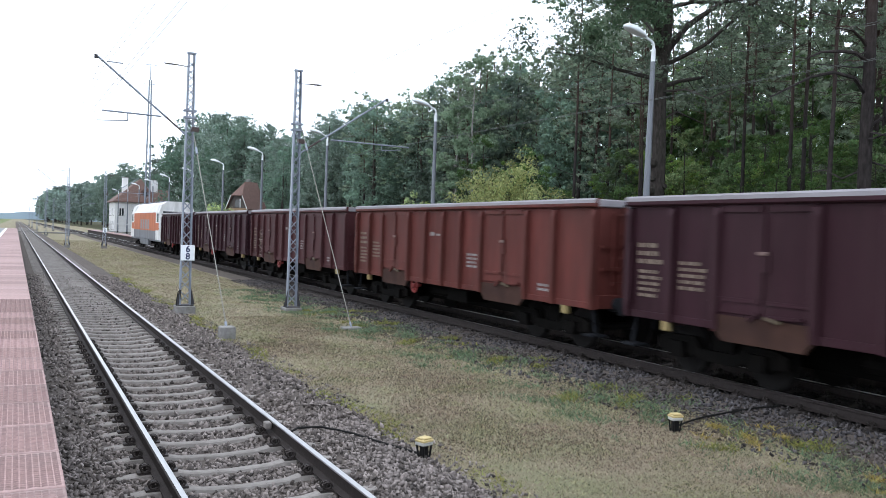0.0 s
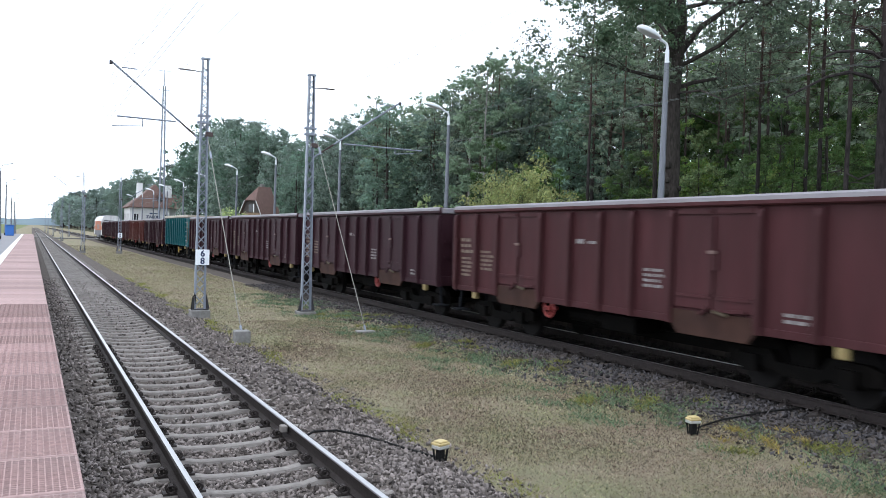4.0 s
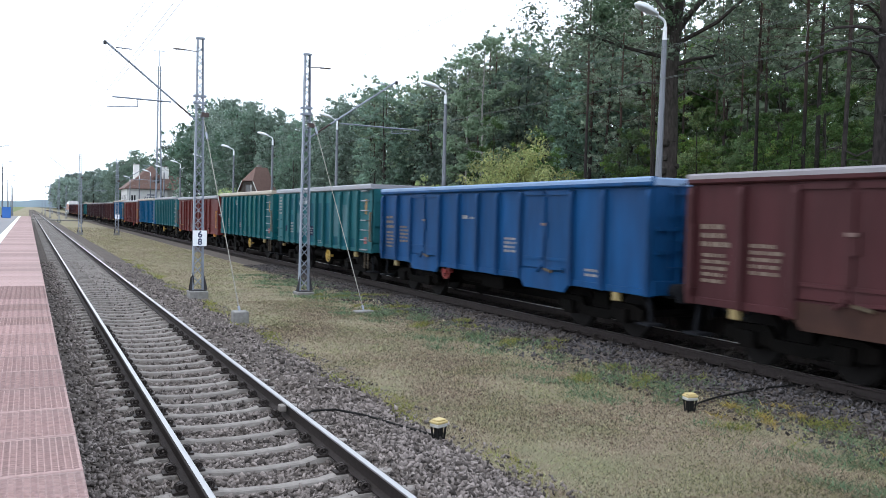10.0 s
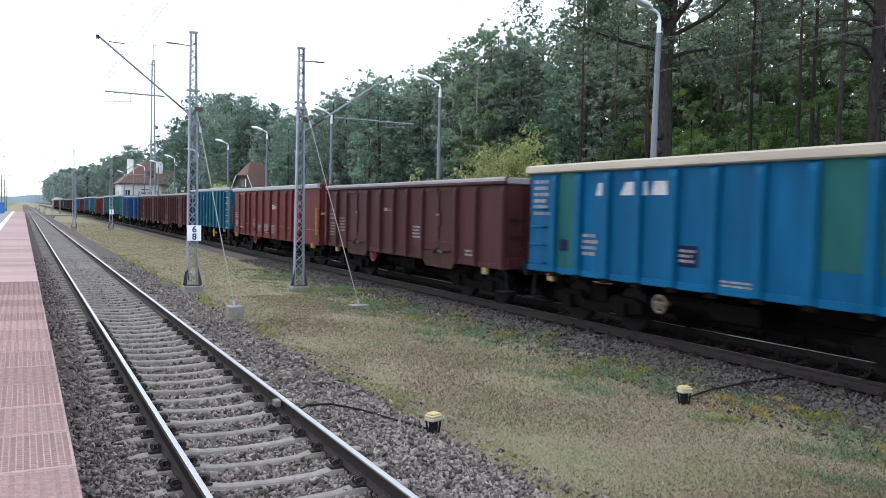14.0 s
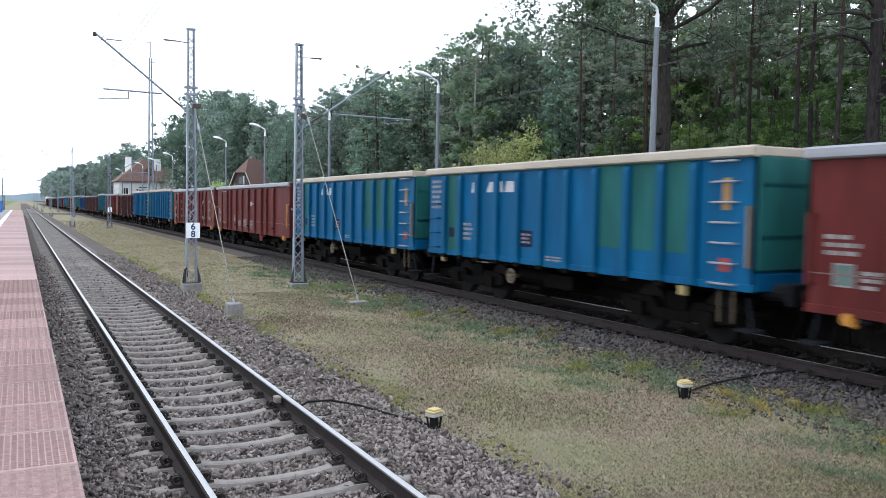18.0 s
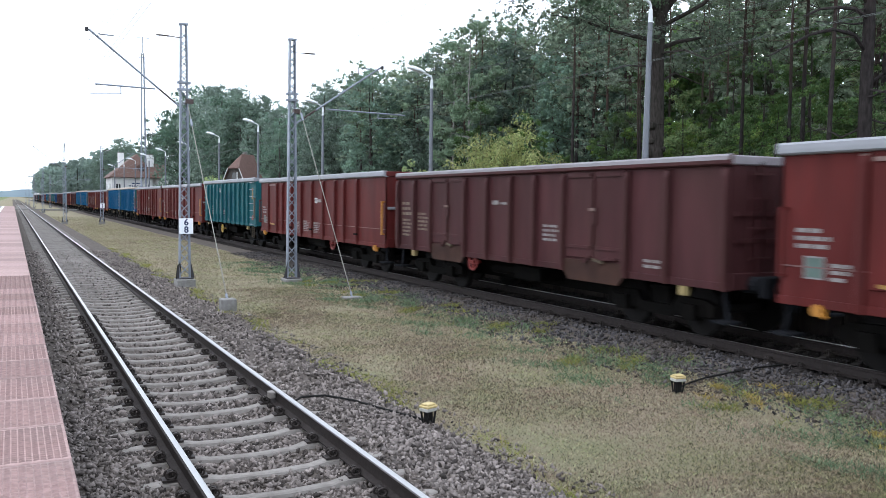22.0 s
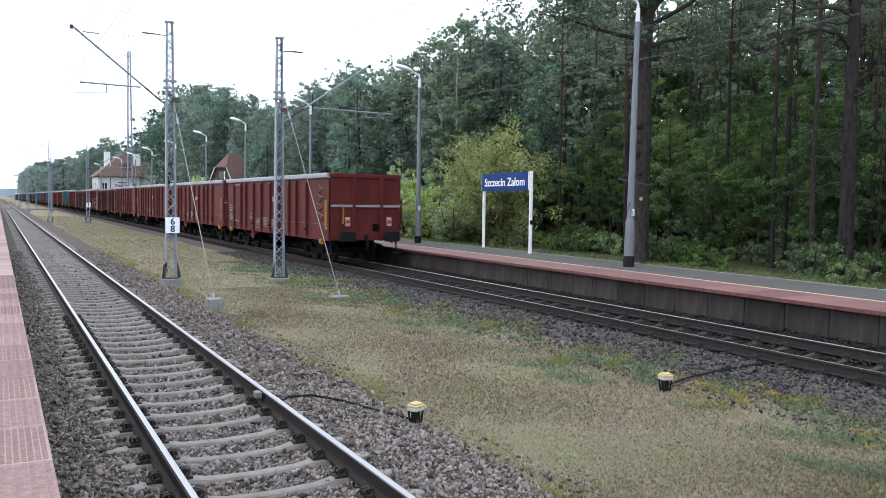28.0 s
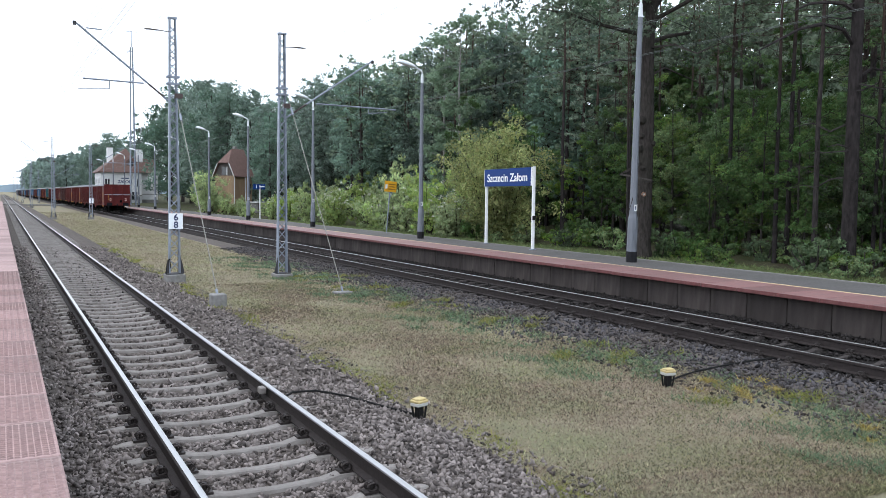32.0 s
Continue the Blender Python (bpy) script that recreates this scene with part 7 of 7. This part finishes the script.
def wagon_smooth(P, label, wheel=7.0):
    """High-sided open wagon with even uprights, ladders on its rear corners and a yellow brake wheel."""
    half, z0, z1, w = 5.75 + OVER, 1.05, 3.43, 1.40
    o = tagged(empty("open_wagon"), label, "goods wagon", "wagons of the train")
    body_shell(o, half, z0, z1, P, w)
    rib = rib_mesh(P, z0 + 0.02, z1, w, 0.115, 0.18)
    rib_row(rib, o, [half - u for u in (1.06, 1.95, 2.87, 3.81, 4.77, 5.74, 6.71, 7.69, 8.67, 9.62, 10.45)])
    ft = to_mesh("rib_foot", slab(B(), -w - 0.10, -w + 0.02, -0.1, 0.1, z0 - 0.07, z0 + 0.03, 0.01), M_UNDER)
    for u in (1.06, 1.95, 2.87, 3.81, 4.77, 5.74, 6.71, 7.69, 8.67, 9.62):
        both_sides("rib_foot", ft, o, half - u)
    rung = to_mesh("ladder_rung", pipe(B(), [(-w, -0.26, 0), (-w - 0.09, -0.26, 0.0), (-w - 0.09, 0.26, 0.0), (-w, 0.26, 0)], 0.02, 6), M_COPING)
    for k in range(7):
        for s in (-1, 1):
            m = pose(0, -half + 0.62, z0 + 0.1 + k * 0.34) if s < 0 else pose(0, half - 0.62, z0 + 0.1 + k * 0.34, 0, 0, 180)
            link_mesh("ladder_rung", rung, o, "pale steel rung", m)
    step = rung.copy()
    step.materials[0] = P
    for k in range(4):
        for s in (-1, 1):
            m = pose(0, half - 0.45, z0 + 0.2 + k * 0.4) if s < 0 else pose(0, -half + 0.45, z0 + 0.2 + k * 0.4, 0, 0, 180)
            link_mesh("step_rung", step, o, "", m)
    for s in (-1, 1):
        m = Matrix.Identity(4) if s < 0 else pose(0, 0, 0, 0, 0, 180)
        part("warning_sign", slab(B(), -w - 0.006, -w, -half + 0.53, -half + 0.70, 2.38, 2.92), M_GOLD, o, "orange warning plate", m)
        part("warning_sign", slab(B(), -w - 0.006, -w, -half + 0.5, -half + 0.75, 1.35, 1.58), M_HANDWHEEL, o, "red warning plate", m)
        gr = B()
        bar(gr, (-w - 0.07, -half + 0.07, 1.45), (-w - 0.07, -half + 0.07, 2.45), 0.05, 0.07)
        for z in (1.47, 2.43):
            bar(gr, (-w, -half + 0.07, z), (-w - 0.07, -half + 0.07, z), 0.04, 0.04)
        part("grab_rail", gr, M_TANBAR, o, "tan painted grab rail", m)
        for y in (half - 0.9, -half + 1.6):
            part("jacking_lug", slab(B(), -w - 0.02, -w + 0.1, y - 0.1, y + 0.1, z0 - 0.2, z0 - 0.02, 0.02), M_YELLOW, o, "yellow jacking lug", m)
    for e in (-1, 1):
        y0, y1 = sorted((e * half, e * (half + 0.05)))
        part("end_panel", slab(B(), -w + 0.02, w - 0.02, y0, y1, z0 + 0.35, 3.25, 0.02), P_PATCH_GREEN if P == P_BLUE else P, o)
        for z in (1.9, 2.75):
            part("end_rail", slab(B(), -w + 0.05, w - 0.05, y0, y0 + (y1 - y0) * 1.4, z, z + 0.08), P, o)
        if P != P_BLUE:
            part("end_warning", slab(B(), -0.98, -0.75, e * (half + 0.052) - 0.002, e * (half + 0.052) + 0.002, 2.88, 3.2), M_GOLD, o)
    for s in (-1, 1):
        for y in (-half + 0.74, -half + 0.43):
            part("step_post", bar(B(), (s * 1.37, -s * y, 1.05), (s * 1.37, -s * y, 0.5), 0.035, 0.04), M_STEPPOST, o, "dusty ochre step post")
    hand_wheel(o, half - wheel, 0.72, M_TANBAR if P == P_BLUE else M_WHEELCREAM, 0.16 if P == P_BLUE else 0.22, True)
    for y in (-3.75, 3.75):
        bogie(o, y)
    ends_gear(o, half - OVER, P)
    X = -w - 0.004
    for a, b in ((0.17, 0.60), (0.95, 1.72), (1.82, 2.24)):
        y = half - 2.3 - a
        logo = B()
        v = [logo.verts.new((X - d, p, q)) for d in (0.0, 0.004) for p, q in ((y, 2.74), (y - (b - a), 2.74), (y - (b - a) * 0.95, 3.0), (y - (b - a) * 0.18, 3.0))]
        for f in ((3, 2, 1, 0), (4, 5, 6, 7), (0, 1, 5, 4), (1, 2, 6, 5), (2, 3, 7, 6), (3, 0, 4, 7)):
            logo.faces.new([v[i] for i in f])
        bmesh.ops.recalc_face_normals(logo, faces=logo.faces)
        part("emblem", logo, M_EMBLEM, o, "worn white emblem shape")
    bars(o, X, half - 0.2, 3.1, 0.7, 0.85, 6)
    bars(o, X, half - 2.05, 1.95, 0.55, 0.5, 4)
    p = part("data_panel", slab(B(), X, X + 0.004, half - 5.36, half - 4.82, 1.46, 1.84), M_PANEL_DARK, o, "dark data panel")
    bars(p, X - 0.002, half - 4.9, 1.77, 0.40, 0.27, 3)
    part("data_panel", slab(B(), X, X + 0.004, half - 1.55, half - 1.25, 1.55, 1.8), M_PANEL_DARK, o, "dark data panel")
    bars(o, X, half - 5.9, 1.3, 0.8, 0.2, 3)
    return o, half


def patch(o, P, y0, y1, z0, z1, w=1.40):
    """A field of paint in another tone on both sides."""
    part("paint_patch", slab(B(), -w - 0.003, -w + 0.001, y0 + OVER, y1 + OVER, z0, min(z1, 3.24)), P, o, "repainted field")


def wagon_long(P, label):
    """Long open wagon: ten uprights, one narrow door, a plain rear panel with orange grab rails."""
    half, z0, z1, w = 7.18 + OVER, 0.88, 3.33, 1.40
    o = tagged(empty("open_wagon"), label, "goods wagon", "wagons of the train")
    body_shell(o, half, z0, z1, P, w)
    rib = rib_mesh(P, z0, z1, w, 0.10, 0.13, M_RIBTOP)
    rib_row(rib, o, [half - u for u in (1.4, 2.69, 3.58, 4.9, 6.16, 7.51, 8.81, 10.09, 11.02, 12.25)])
    for s in (-1, 1):
        m = pose(0, half - 2.05, 0) if s < 0 else pose(0, -half + 2.05, 0, 0, 0, 180)
        d = part("door", slab(B(), -w - 0.03, -w, -0.55, 0.55, z0 + 0.35, z1 - 0.18, 0.012), P, o, "", m)
        part("door_rail", slab(B(), -w - 0.06, -w - 0.03, -0.5, 0.5, z1 - 0.33, z1 - 0.27), M_RIBTOP, d)
        part("latch_lever", bar(B(), (-w - 0.06, 0.35, z0 + 0.42), (-w - 0.07, -0.35, z0 + 0.38), 0.05, 0.05), M_GOLD, d)
        m = Matrix.Identity(4) if s < 0 else pose(0, 0, 0, 0, 0, 180)
        part("crease", slab(B(), -w - 0.010, -w, -half, half, z0 + 0.585, z0 + 0.605), M_CREASE, o, "pale weld line along the side", m)
        for e in (-1, 1):
            hb = B()
            y = e * (half - 0.10)
            bar(hb, (-w - 0.10, y, z0 + 0.42), (-w - 0.10, y, 2.36), 0.045, 0.06)
            for z in (z0 + 0.44, 2.34):
                bar(hb, (-w, y + e * -0.02, z), (-w - 0.1, y, z), 0.04, 0.04)
            part("grab_rail", hb, M_ORANGE if e < 0 else P, o, "orange grab rail" if e < 0 else "", m)
            lug = B()
            rod(lug, (-w + 0.05, e * (half - 0.75), z0 - 0.03), (-w - 0.09, e * (half - 0.75), z0 - 0.03), 0.10, 0.09, 12)
            bar(lug, (-w - 0.03, e * (half - 0.75), z0), (-w - 0.03, e * (half - 0.75) - 0.12, z0 - 0.13), 0.07, 0.05)
            part("tow_hook", lug, M_ORANGE, o, "orange tow hook", m)
        for u in (4.9, 7.51, 12.25):
            part("rib_step", slab(B(), -w - 0.12, -w - 0.07, half - u - 0.13, half - u + 0.13, 1.2, 1.26), M_UNDER, o, "", m)
    hand_wheel(o, half - 9.6, 0.80, M_HANDWHEEL, 0.24)
    for e in (-1, 1):
        y0, y1 = sorted((e * half, e * (half + 0.07)))
        for x in (-0.47, 0.62):
            part("end_post", slab(B(), x - 0.08, x + 0.08, y0, y1, z0, z1 - 0.1, 0.015), P, o)
        part("end_rail", slab(B(), -w + 0.05, w - 0.05, y0, y0 + (y1 - y0) * 0.7 if e > 0 else y1, 2.1, 2.19, 0.01), M_COPING, o, "pale horizontal end rail")
        gb = B()
        bar(gb, (-0.92, e * (half + 0.12), 1.5), (-0.92, e * (half + 0.12), 2.22), 0.04, 0.04)
        for z in (1.52, 2.2):
            bar(gb, (-0.92, e * half, z), (-0.92, e * (half + 0.13), z), 0.04, 0.04)
        part("end_grab", gb, M_ORANGE, o, "orange grab rail")
        part("tail_board", slab(B(), -0.81, -0.63, e * (half + 0.045) - 0.004, e * (half + 0.045) + 0.004, 1.42, 1.74), M_TAIL, o, "worn white tail board")
        t2 = part("tail_board", slab(B(), 0.83, 1.01, e * (half + 0.045) - 0.004, e * (half + 0.045) + 0.004, 1.42, 1.74), M_TAIL, o, "worn white tail board")
        for x in (-0.72, 0.92):
            part("tail_light", rod(B(), (x, e * (half + 0.04), 1.58), (x, e * (half + 0.085), 1.58), 0.07, sides=12), M_HANDWHEEL, o)
        part("end_latch", slab(B(), 0.28, 0.5, y0, y1, 1.25, 1.5, 0.01), M_UNDER, o)
    for y in (-5.05, 5.05):
        bogie(o, y)
    ends_gear(o, half - OVER, P)
    X = -w - 0.004
    bars(o, X, half - 0.3, 2.05, 0.7, 0.35, 3)
    bars(o, X, half - 4.2, 1.72, 0.5, 0.35, 4)
    bars(o, X, half - 5.2, 1.42, 0.6, 0.22, 3)
    bars(o, X, half - 6.4, 1.52, 0.55, 0.35, 5)
    bars(o, X, half - 7.65, 1.47, 0.55, 0.35, 5)
    y = half - 7.75
    block = part("emblem", slab(B(), X - 0.003, X, y - 0.30, y, 2.26, 2.46), M_EMBLEM, o, "white emblem block")
    part("emblem_eye", slab(B(), X - 0.006, X - 0.003, y - 0.20, y - 0.09, 2.31, 2.41), M_PANEL_GREEN, block)
    part("emblem", slab(B(), X - 0.003, X, y - 0.72, y - 0.34, 2.29, 2.40), M_MARK, o, "pale emblem bar")
    panel = part("data_panel", slab(B(), X, X + 0.004, half - 0.78, half - 0.48, 1.32, 1.62), M_PANEL_GREEN, o, "grey-green data panel")
    edge = B()
    for a, b, c, d in ((0.80, 0.46, 1.30, 1.325), (0.80, 0.46, 1.615, 1.64), (0.80, 0.775, 1.30, 1.64), (0.485, 0.46, 1.30, 1.64)):
        slab(edge, X - 0.003, X, half - a, half - b, c, d)
    part("panel_frame", edge, M_MARK, panel)
    bars(o, X, half - 0.9, 1.55, 0.35, 0.3, 3)
    for u, z in ((5.15, 1.44), (6.35, 1.54), (7.62, 1.50)):
        table = B()
        for k in range(4):
            slab(table, X - 0.003, X, half - u - 0.66, half - u, z - 0.40 + k * 0.13, z - 0.385 + k * 0.13)
        for k in range(3):
            slab(table, X - 0.0035, X, half - u - 0.66 + k * 0.32, half - u - 0.645 + k * 0.32, z - 0.40, z + 0.005)
        part("data_table", table, M_MARK, o, "white ruled data table")["kind"] = "stuff"
    bars(o, X, half - 13.0, 1.0, 0.9, 0.12, 1)
    return o, half


def locomotive():
    """Modern diesel locomotive in white and orange, seen far ahead."""
    o = tagged(empty("locomotive"), "white and orange diesel locomotive at the head of train", "locomotive")
    half = 9.4
    M_LW = paint("white_loco_paint", (0.70, 0.70, 0.70), (0.4, 0.4, 0.4), 0.3)
    M_LO = paint("orange_loco_paint", (0.42, 0.13, 0.06), (0.3, 0.12, 0.08), 0.3)
    M_LG = paint("grey_loco_paint", (0.16, 0.17, 0.19), (0.1, 0.1, 0.1), 0.3)
    cab = [(-1.42, 1.0), (1.42, 1.0), (1.42, 3.3), (1.2, 3.95), (0.8, 4.22), (-0.8, 4.22), (-1.2, 3.95), (-1.42, 3.3)]
    for e in (-1, 1):
        bm = B()
        ya, yb, yc = e * (half - 2.4), e * (half - 0.5), e * half
        va = [bm.verts.new((x, ya, z)) for x, z in cab]
        vb = [bm.verts.new((x, yb if z > 2.2 else yc, z)) for x, z in cab]
        for i in range(8):
            bm.faces.new((va[i], va[(i + 1) % 8], vb[(i + 1) % 8], vb[i]))
        bm.faces.new(va)
        bm.faces.new(vb)
        bmesh.ops.recalc_face_normals(bm, faces=bm.faces)
        c = part("cab", bm, M_LW, o, "white driver's cab")
        part("windscreen", slab(B(), -1.15, 1.15, min(e * (half - 0.52), e * (half - 0.40)), max(e * (half - 0.52), e * (half - 0.40)), 2.55, 3.4, 0.02), M_WINDOW, c)
        for s in (-1, 1):
            part("side_window", slab(B(), s * 1.425 - 0.006, s * 1.425 + 0.006, min(e * (half - 1.7), e * (half - 0.9)), max(e * (half - 1.7), e * (half - 0.9)), 2.5, 3.2), M_WINDOW, c)
            part("orange_field", slab(B(), s * 1.424 - 0.004, s * 1.424 + 0.004, min(e * (half - 2.4), e * (half - 0.7)), max(e * (half - 2.4), e * (half - 0.7)), 1.8, 2.4), M_LO, c)
    for s in (-1, 1):
        part("body_side", slab(B(), s * 1.38 - 0.03, s * 1.38 + 0.03, -7.0, 7.0, 1.0, 3.3), M_LO, o, "orange body side")
        part("lower_band", slab(B(), s * 1.415 - 0.004, s * 1.415 + 0.004, -7.0, 7.0, 1.0, 1.75), M_LG, o, "grey lower band")
        bm = B()
        for k in range(4):
            slab(bm, s * 1.417 - 0.004, s * 1.417 + 0.004, -3.2 + k * 1.5, -2.2 + k * 1.5, 1.85, 2.7)
        part("lettering_bars", bm, M_MARK, o, "pale lettering blocks")
        part("fuel_tank", slab(B(), s * 1.25 - 0.15, s * 1.25 + 0.15, -2.6, 2.6, 0.45, 1.0, 0.05), M_LG, o)
    roof = B()
    prism(roof, [(-1.38, 3.3), (1.38, 3.3), (1.1, 3.95), (0.75, 4.2), (-0.75, 4.2), (-1.1, 3.95)], -7.0, 7.0)
    r = part("roof", roof, M_LW, o, "white roof")
    for y in (-4.5, -1.5, 2.0, 5.0):
        part("roof_vent", slab(B(), -0.7, 0.7, y - 0.8, y + 0.8, 4.2, 4.32, 0.03), M_LG, r)
    part("frame", slab(B(), -1.3, 1.3, -half, half, 0.85, 1.0), M_LG, o)
    for y in (-6.0, 6.0):
        bogie(o, y)
    ends_gear(o, half, M_LG)
    return o, half


# one of each kind, then copies down the train
TYPES = {
    "d": wagon_doors(P_DARK, M_MARK, "dark maroon open goods wagon with side doors"),
    "p": wagon_doors(P_BROWN, M_MARK, "brown maroon open goods wagon with side doors"),
    "e": wagon_doors(P_PLUM, M_MARK, "faded plum open goods wagon with side doors"),
    "m": wagon_doors(P_RUST, M_MARK, "faded red brown open goods wagon with doors"),
    "k": wagon_doors(P_NAVY, M_MARK, "deep blue open goods wagon with side doors"),
    "t": wagon_smooth(P_TEAL, "teal high-sided open goods wagon with ladders"),
    "u": wagon_smooth(P_TEALBLUE, "blue-teal high-sided open goods wagon with ladders"),
    "T": wagon_smooth(P_TEAL_OLD, "patched faded teal open goods wagon with ladders"),
    "b": wagon_smooth(P_BLUE, "bright blue open goods wagon with ladders", 4.35),
    "r": wagon_long(P_RED, "long oxide red open goods wagon"),
}
PITCH = {"d": 14.04, "p": 14.04, "m": 14.04, "e": 14.04, "k": 14.04, "t": 12.75, "u": 12.75, "T": 12.75, "b": 12.75, "r": 15.6}
ORDER = "d d p m d t d d d p b r b T r t T k p p u r p b b r r b b r r T r e r e r r r r".split()
HEAD_GAP = 12.81 + 4 * 14.04 + 0.02    # rear coupling of the locomotive at the start
TRAVEL = [(0, 0), (4, 76.62), (8, 152.70), (12, 228.50), (16, 303.56), (20, 377.80), (24, 451.50), (28, 524.72), (32, 597.93)]
TRAIN = []
loco, loco_half = locomotive()
TRAIN.append((loco, HEAD_GAP + loco_half + 0.62))
gap, used = HEAD_GAP, set()
WAGONS = []
for c in ORDER:
    proto, half = TYPES[c]
    if c in used:
        w_ = copy_thing(proto, Matrix.Identity(4))
    else:
        w_ = proto
        used.add(c)
    WAGONS.append(w_)
    TRAIN.append((w_, gap - PITCH[c] / 2 - OVER))
    gap -= PITCH[c]

# fields of other paint and sprayed words that set single wagons apart
for i in (10,):
    patch(WAGONS[i], P_PATCH_GREEN, -4.55, -1.0, 1.6, 3.3)
for i in (12, 23, 24, 27, 28):
    patch(WAGONS[i], P_PATCH_GREEN, -4.55, -1.97, 1.6, 3.3)
    patch(WAGONS[i], P_PATCH_GREEN, 3.85, 4.64, 1.1, 3.3)
for i in (13, 16, 31):
    for P, u0, u1, z0, z1 in ((P_PATCH_DEEP, 1.95, 4.77, 2.50, 3.02), (P_PATCH_DEEP, 1.95, 2.87, 1.15, 2.30), (P_PATCH_DEEP, 2.90, 4.77, 1.15, 1.50), (P_PATCH_DEEP, 4.80, 7.42, 1.15, 2.78), (P_PATCH_DEEP, 7.45, 10.3, 1.15, 1.50)):
        patch(WAGONS[i], P, 5.75 - u1, 5.75 - u0, z0, z1)
    patch(WAGONS[i], P_PATCH_PALE, 5.75 - 4.74, 5.75 - 2.95, 1.52, 2.36)
    if i == 16:
        patch(WAGONS[i], P_PATCH_PALE, 5.75 - 9.55, 5.75 - 7.72, 1.52, 2.72)
for i in (15, 20):
    patch(WAGONS[i], P_PATCH_GREEN, -3.87 if i == 20 else -2.8, -0.96, 1.6, 3.22)
    patch(WAGONS[i], P_PATCH_GREEN, 3.85, 4.64, 1.1, 3.2)
    if i == 15:
        patch(WAGONS[i], P_PATCH_DEEP, 0.1, 1.9, 1.4, 2.9)


def shift_wheel(o, d):
    """This wagon's brake wheels sit d further forward."""
    for ch in o.children:
        if ch.name.startswith("hand_wheel"):
            ch.matrix_basis = Matrix.Translation((0, d if ch.matrix_basis.translation.x < 0 else -d, 0)) @ ch.matrix_basis


for i in (13, 31):
    shift_wheel(WAGONS[i], 2.65)
for i in (21, 34, 36, 37, 38, 39):
    shift_wheel(WAGONS[i], 5.2)
shift_wheel(WAGONS[4], -4.0)
for i in (6, 7, 8, 35):
    shift_wheel(WAGONS[i], -3.75)
for word, o, spots, z, size in (("IHNED", WAGONS[34], (-1.95, -2.95, -4.05, -5.15, -6.5), 1.58, 1.65), ("SERVICE", WAGONS[25], (5.5, 3.5, 1.5, -0.5, -2.4, -4.3, -6.3), 1.85, 1.75)):
    for letter, y in zip(word, spots):
        lettering("graffiti", letter, size, M_GRAFFITI, o, pose(-1.475, y + OVER, z, 90, 0, -90) @ Matrix.Diagonal((1.25 if letter == "D" else 0.85, 1, 1, 1)), "pale sprayed letter")


def scribble(o, y, z, seed, label):
    rng = random.Random(seed)
    bm = B()
    pts = [(-1.42, y + 0.42 * math.sin(k * 1.9 + seed) * rng.uniform(0.4, 1), z - k * 0.1) for k in range(14)]
    pipe(bm, pts, 0.022, 5)
    part("graffiti", bm, M_GRAFFITI, o, label)


scribble(WAGONS[-1], -6.4, 2.95, 1, "pale sprayed scrawl near the rear corner")
# marks of the fifth wagon: orange grab rail and yellow plates
part("grab_rail", bar(B(), (-1.51, -6.40, 1.3), (-1.51, -6.40, 2.35), 0.05, 0.07), M_ORANGE, WAGONS[4], "orange grab rail")
part("data_plate", slab(B(), -1.412, -1.404, -1.75, -1.4, 1.28, 1.44), M_YELLOW, WAGONS[4], "yellow plate")
part("data_plate", slab(B(), -1.46, -1.45, -3.5, -3.25, 1.12, 1.22), M_YELLOW, WAGONS[4], "yellow plate")
part("warning_sign", slab(B(), -1.15, -0.97, -7.32, -7.312, 2.3, 2.8), M_GOLD, WAGONS[34], "faded gold warning plate")
scribble(WAGONS[1], 0.6, 2.4, 3, "pale sprayed scrawl on the side")
scribble(WAGONS[2], 4.9, 2.3, 5, "pale sprayed scrawl on the side")


def motions():
    """The whole train rolls away along the far track."""
    for ob, y0 in TRAIN:
        walk(ob, [(t, pose(TRACK_2, y0 + d, RAIL_2)) for t, d in TRAVEL])


motions()
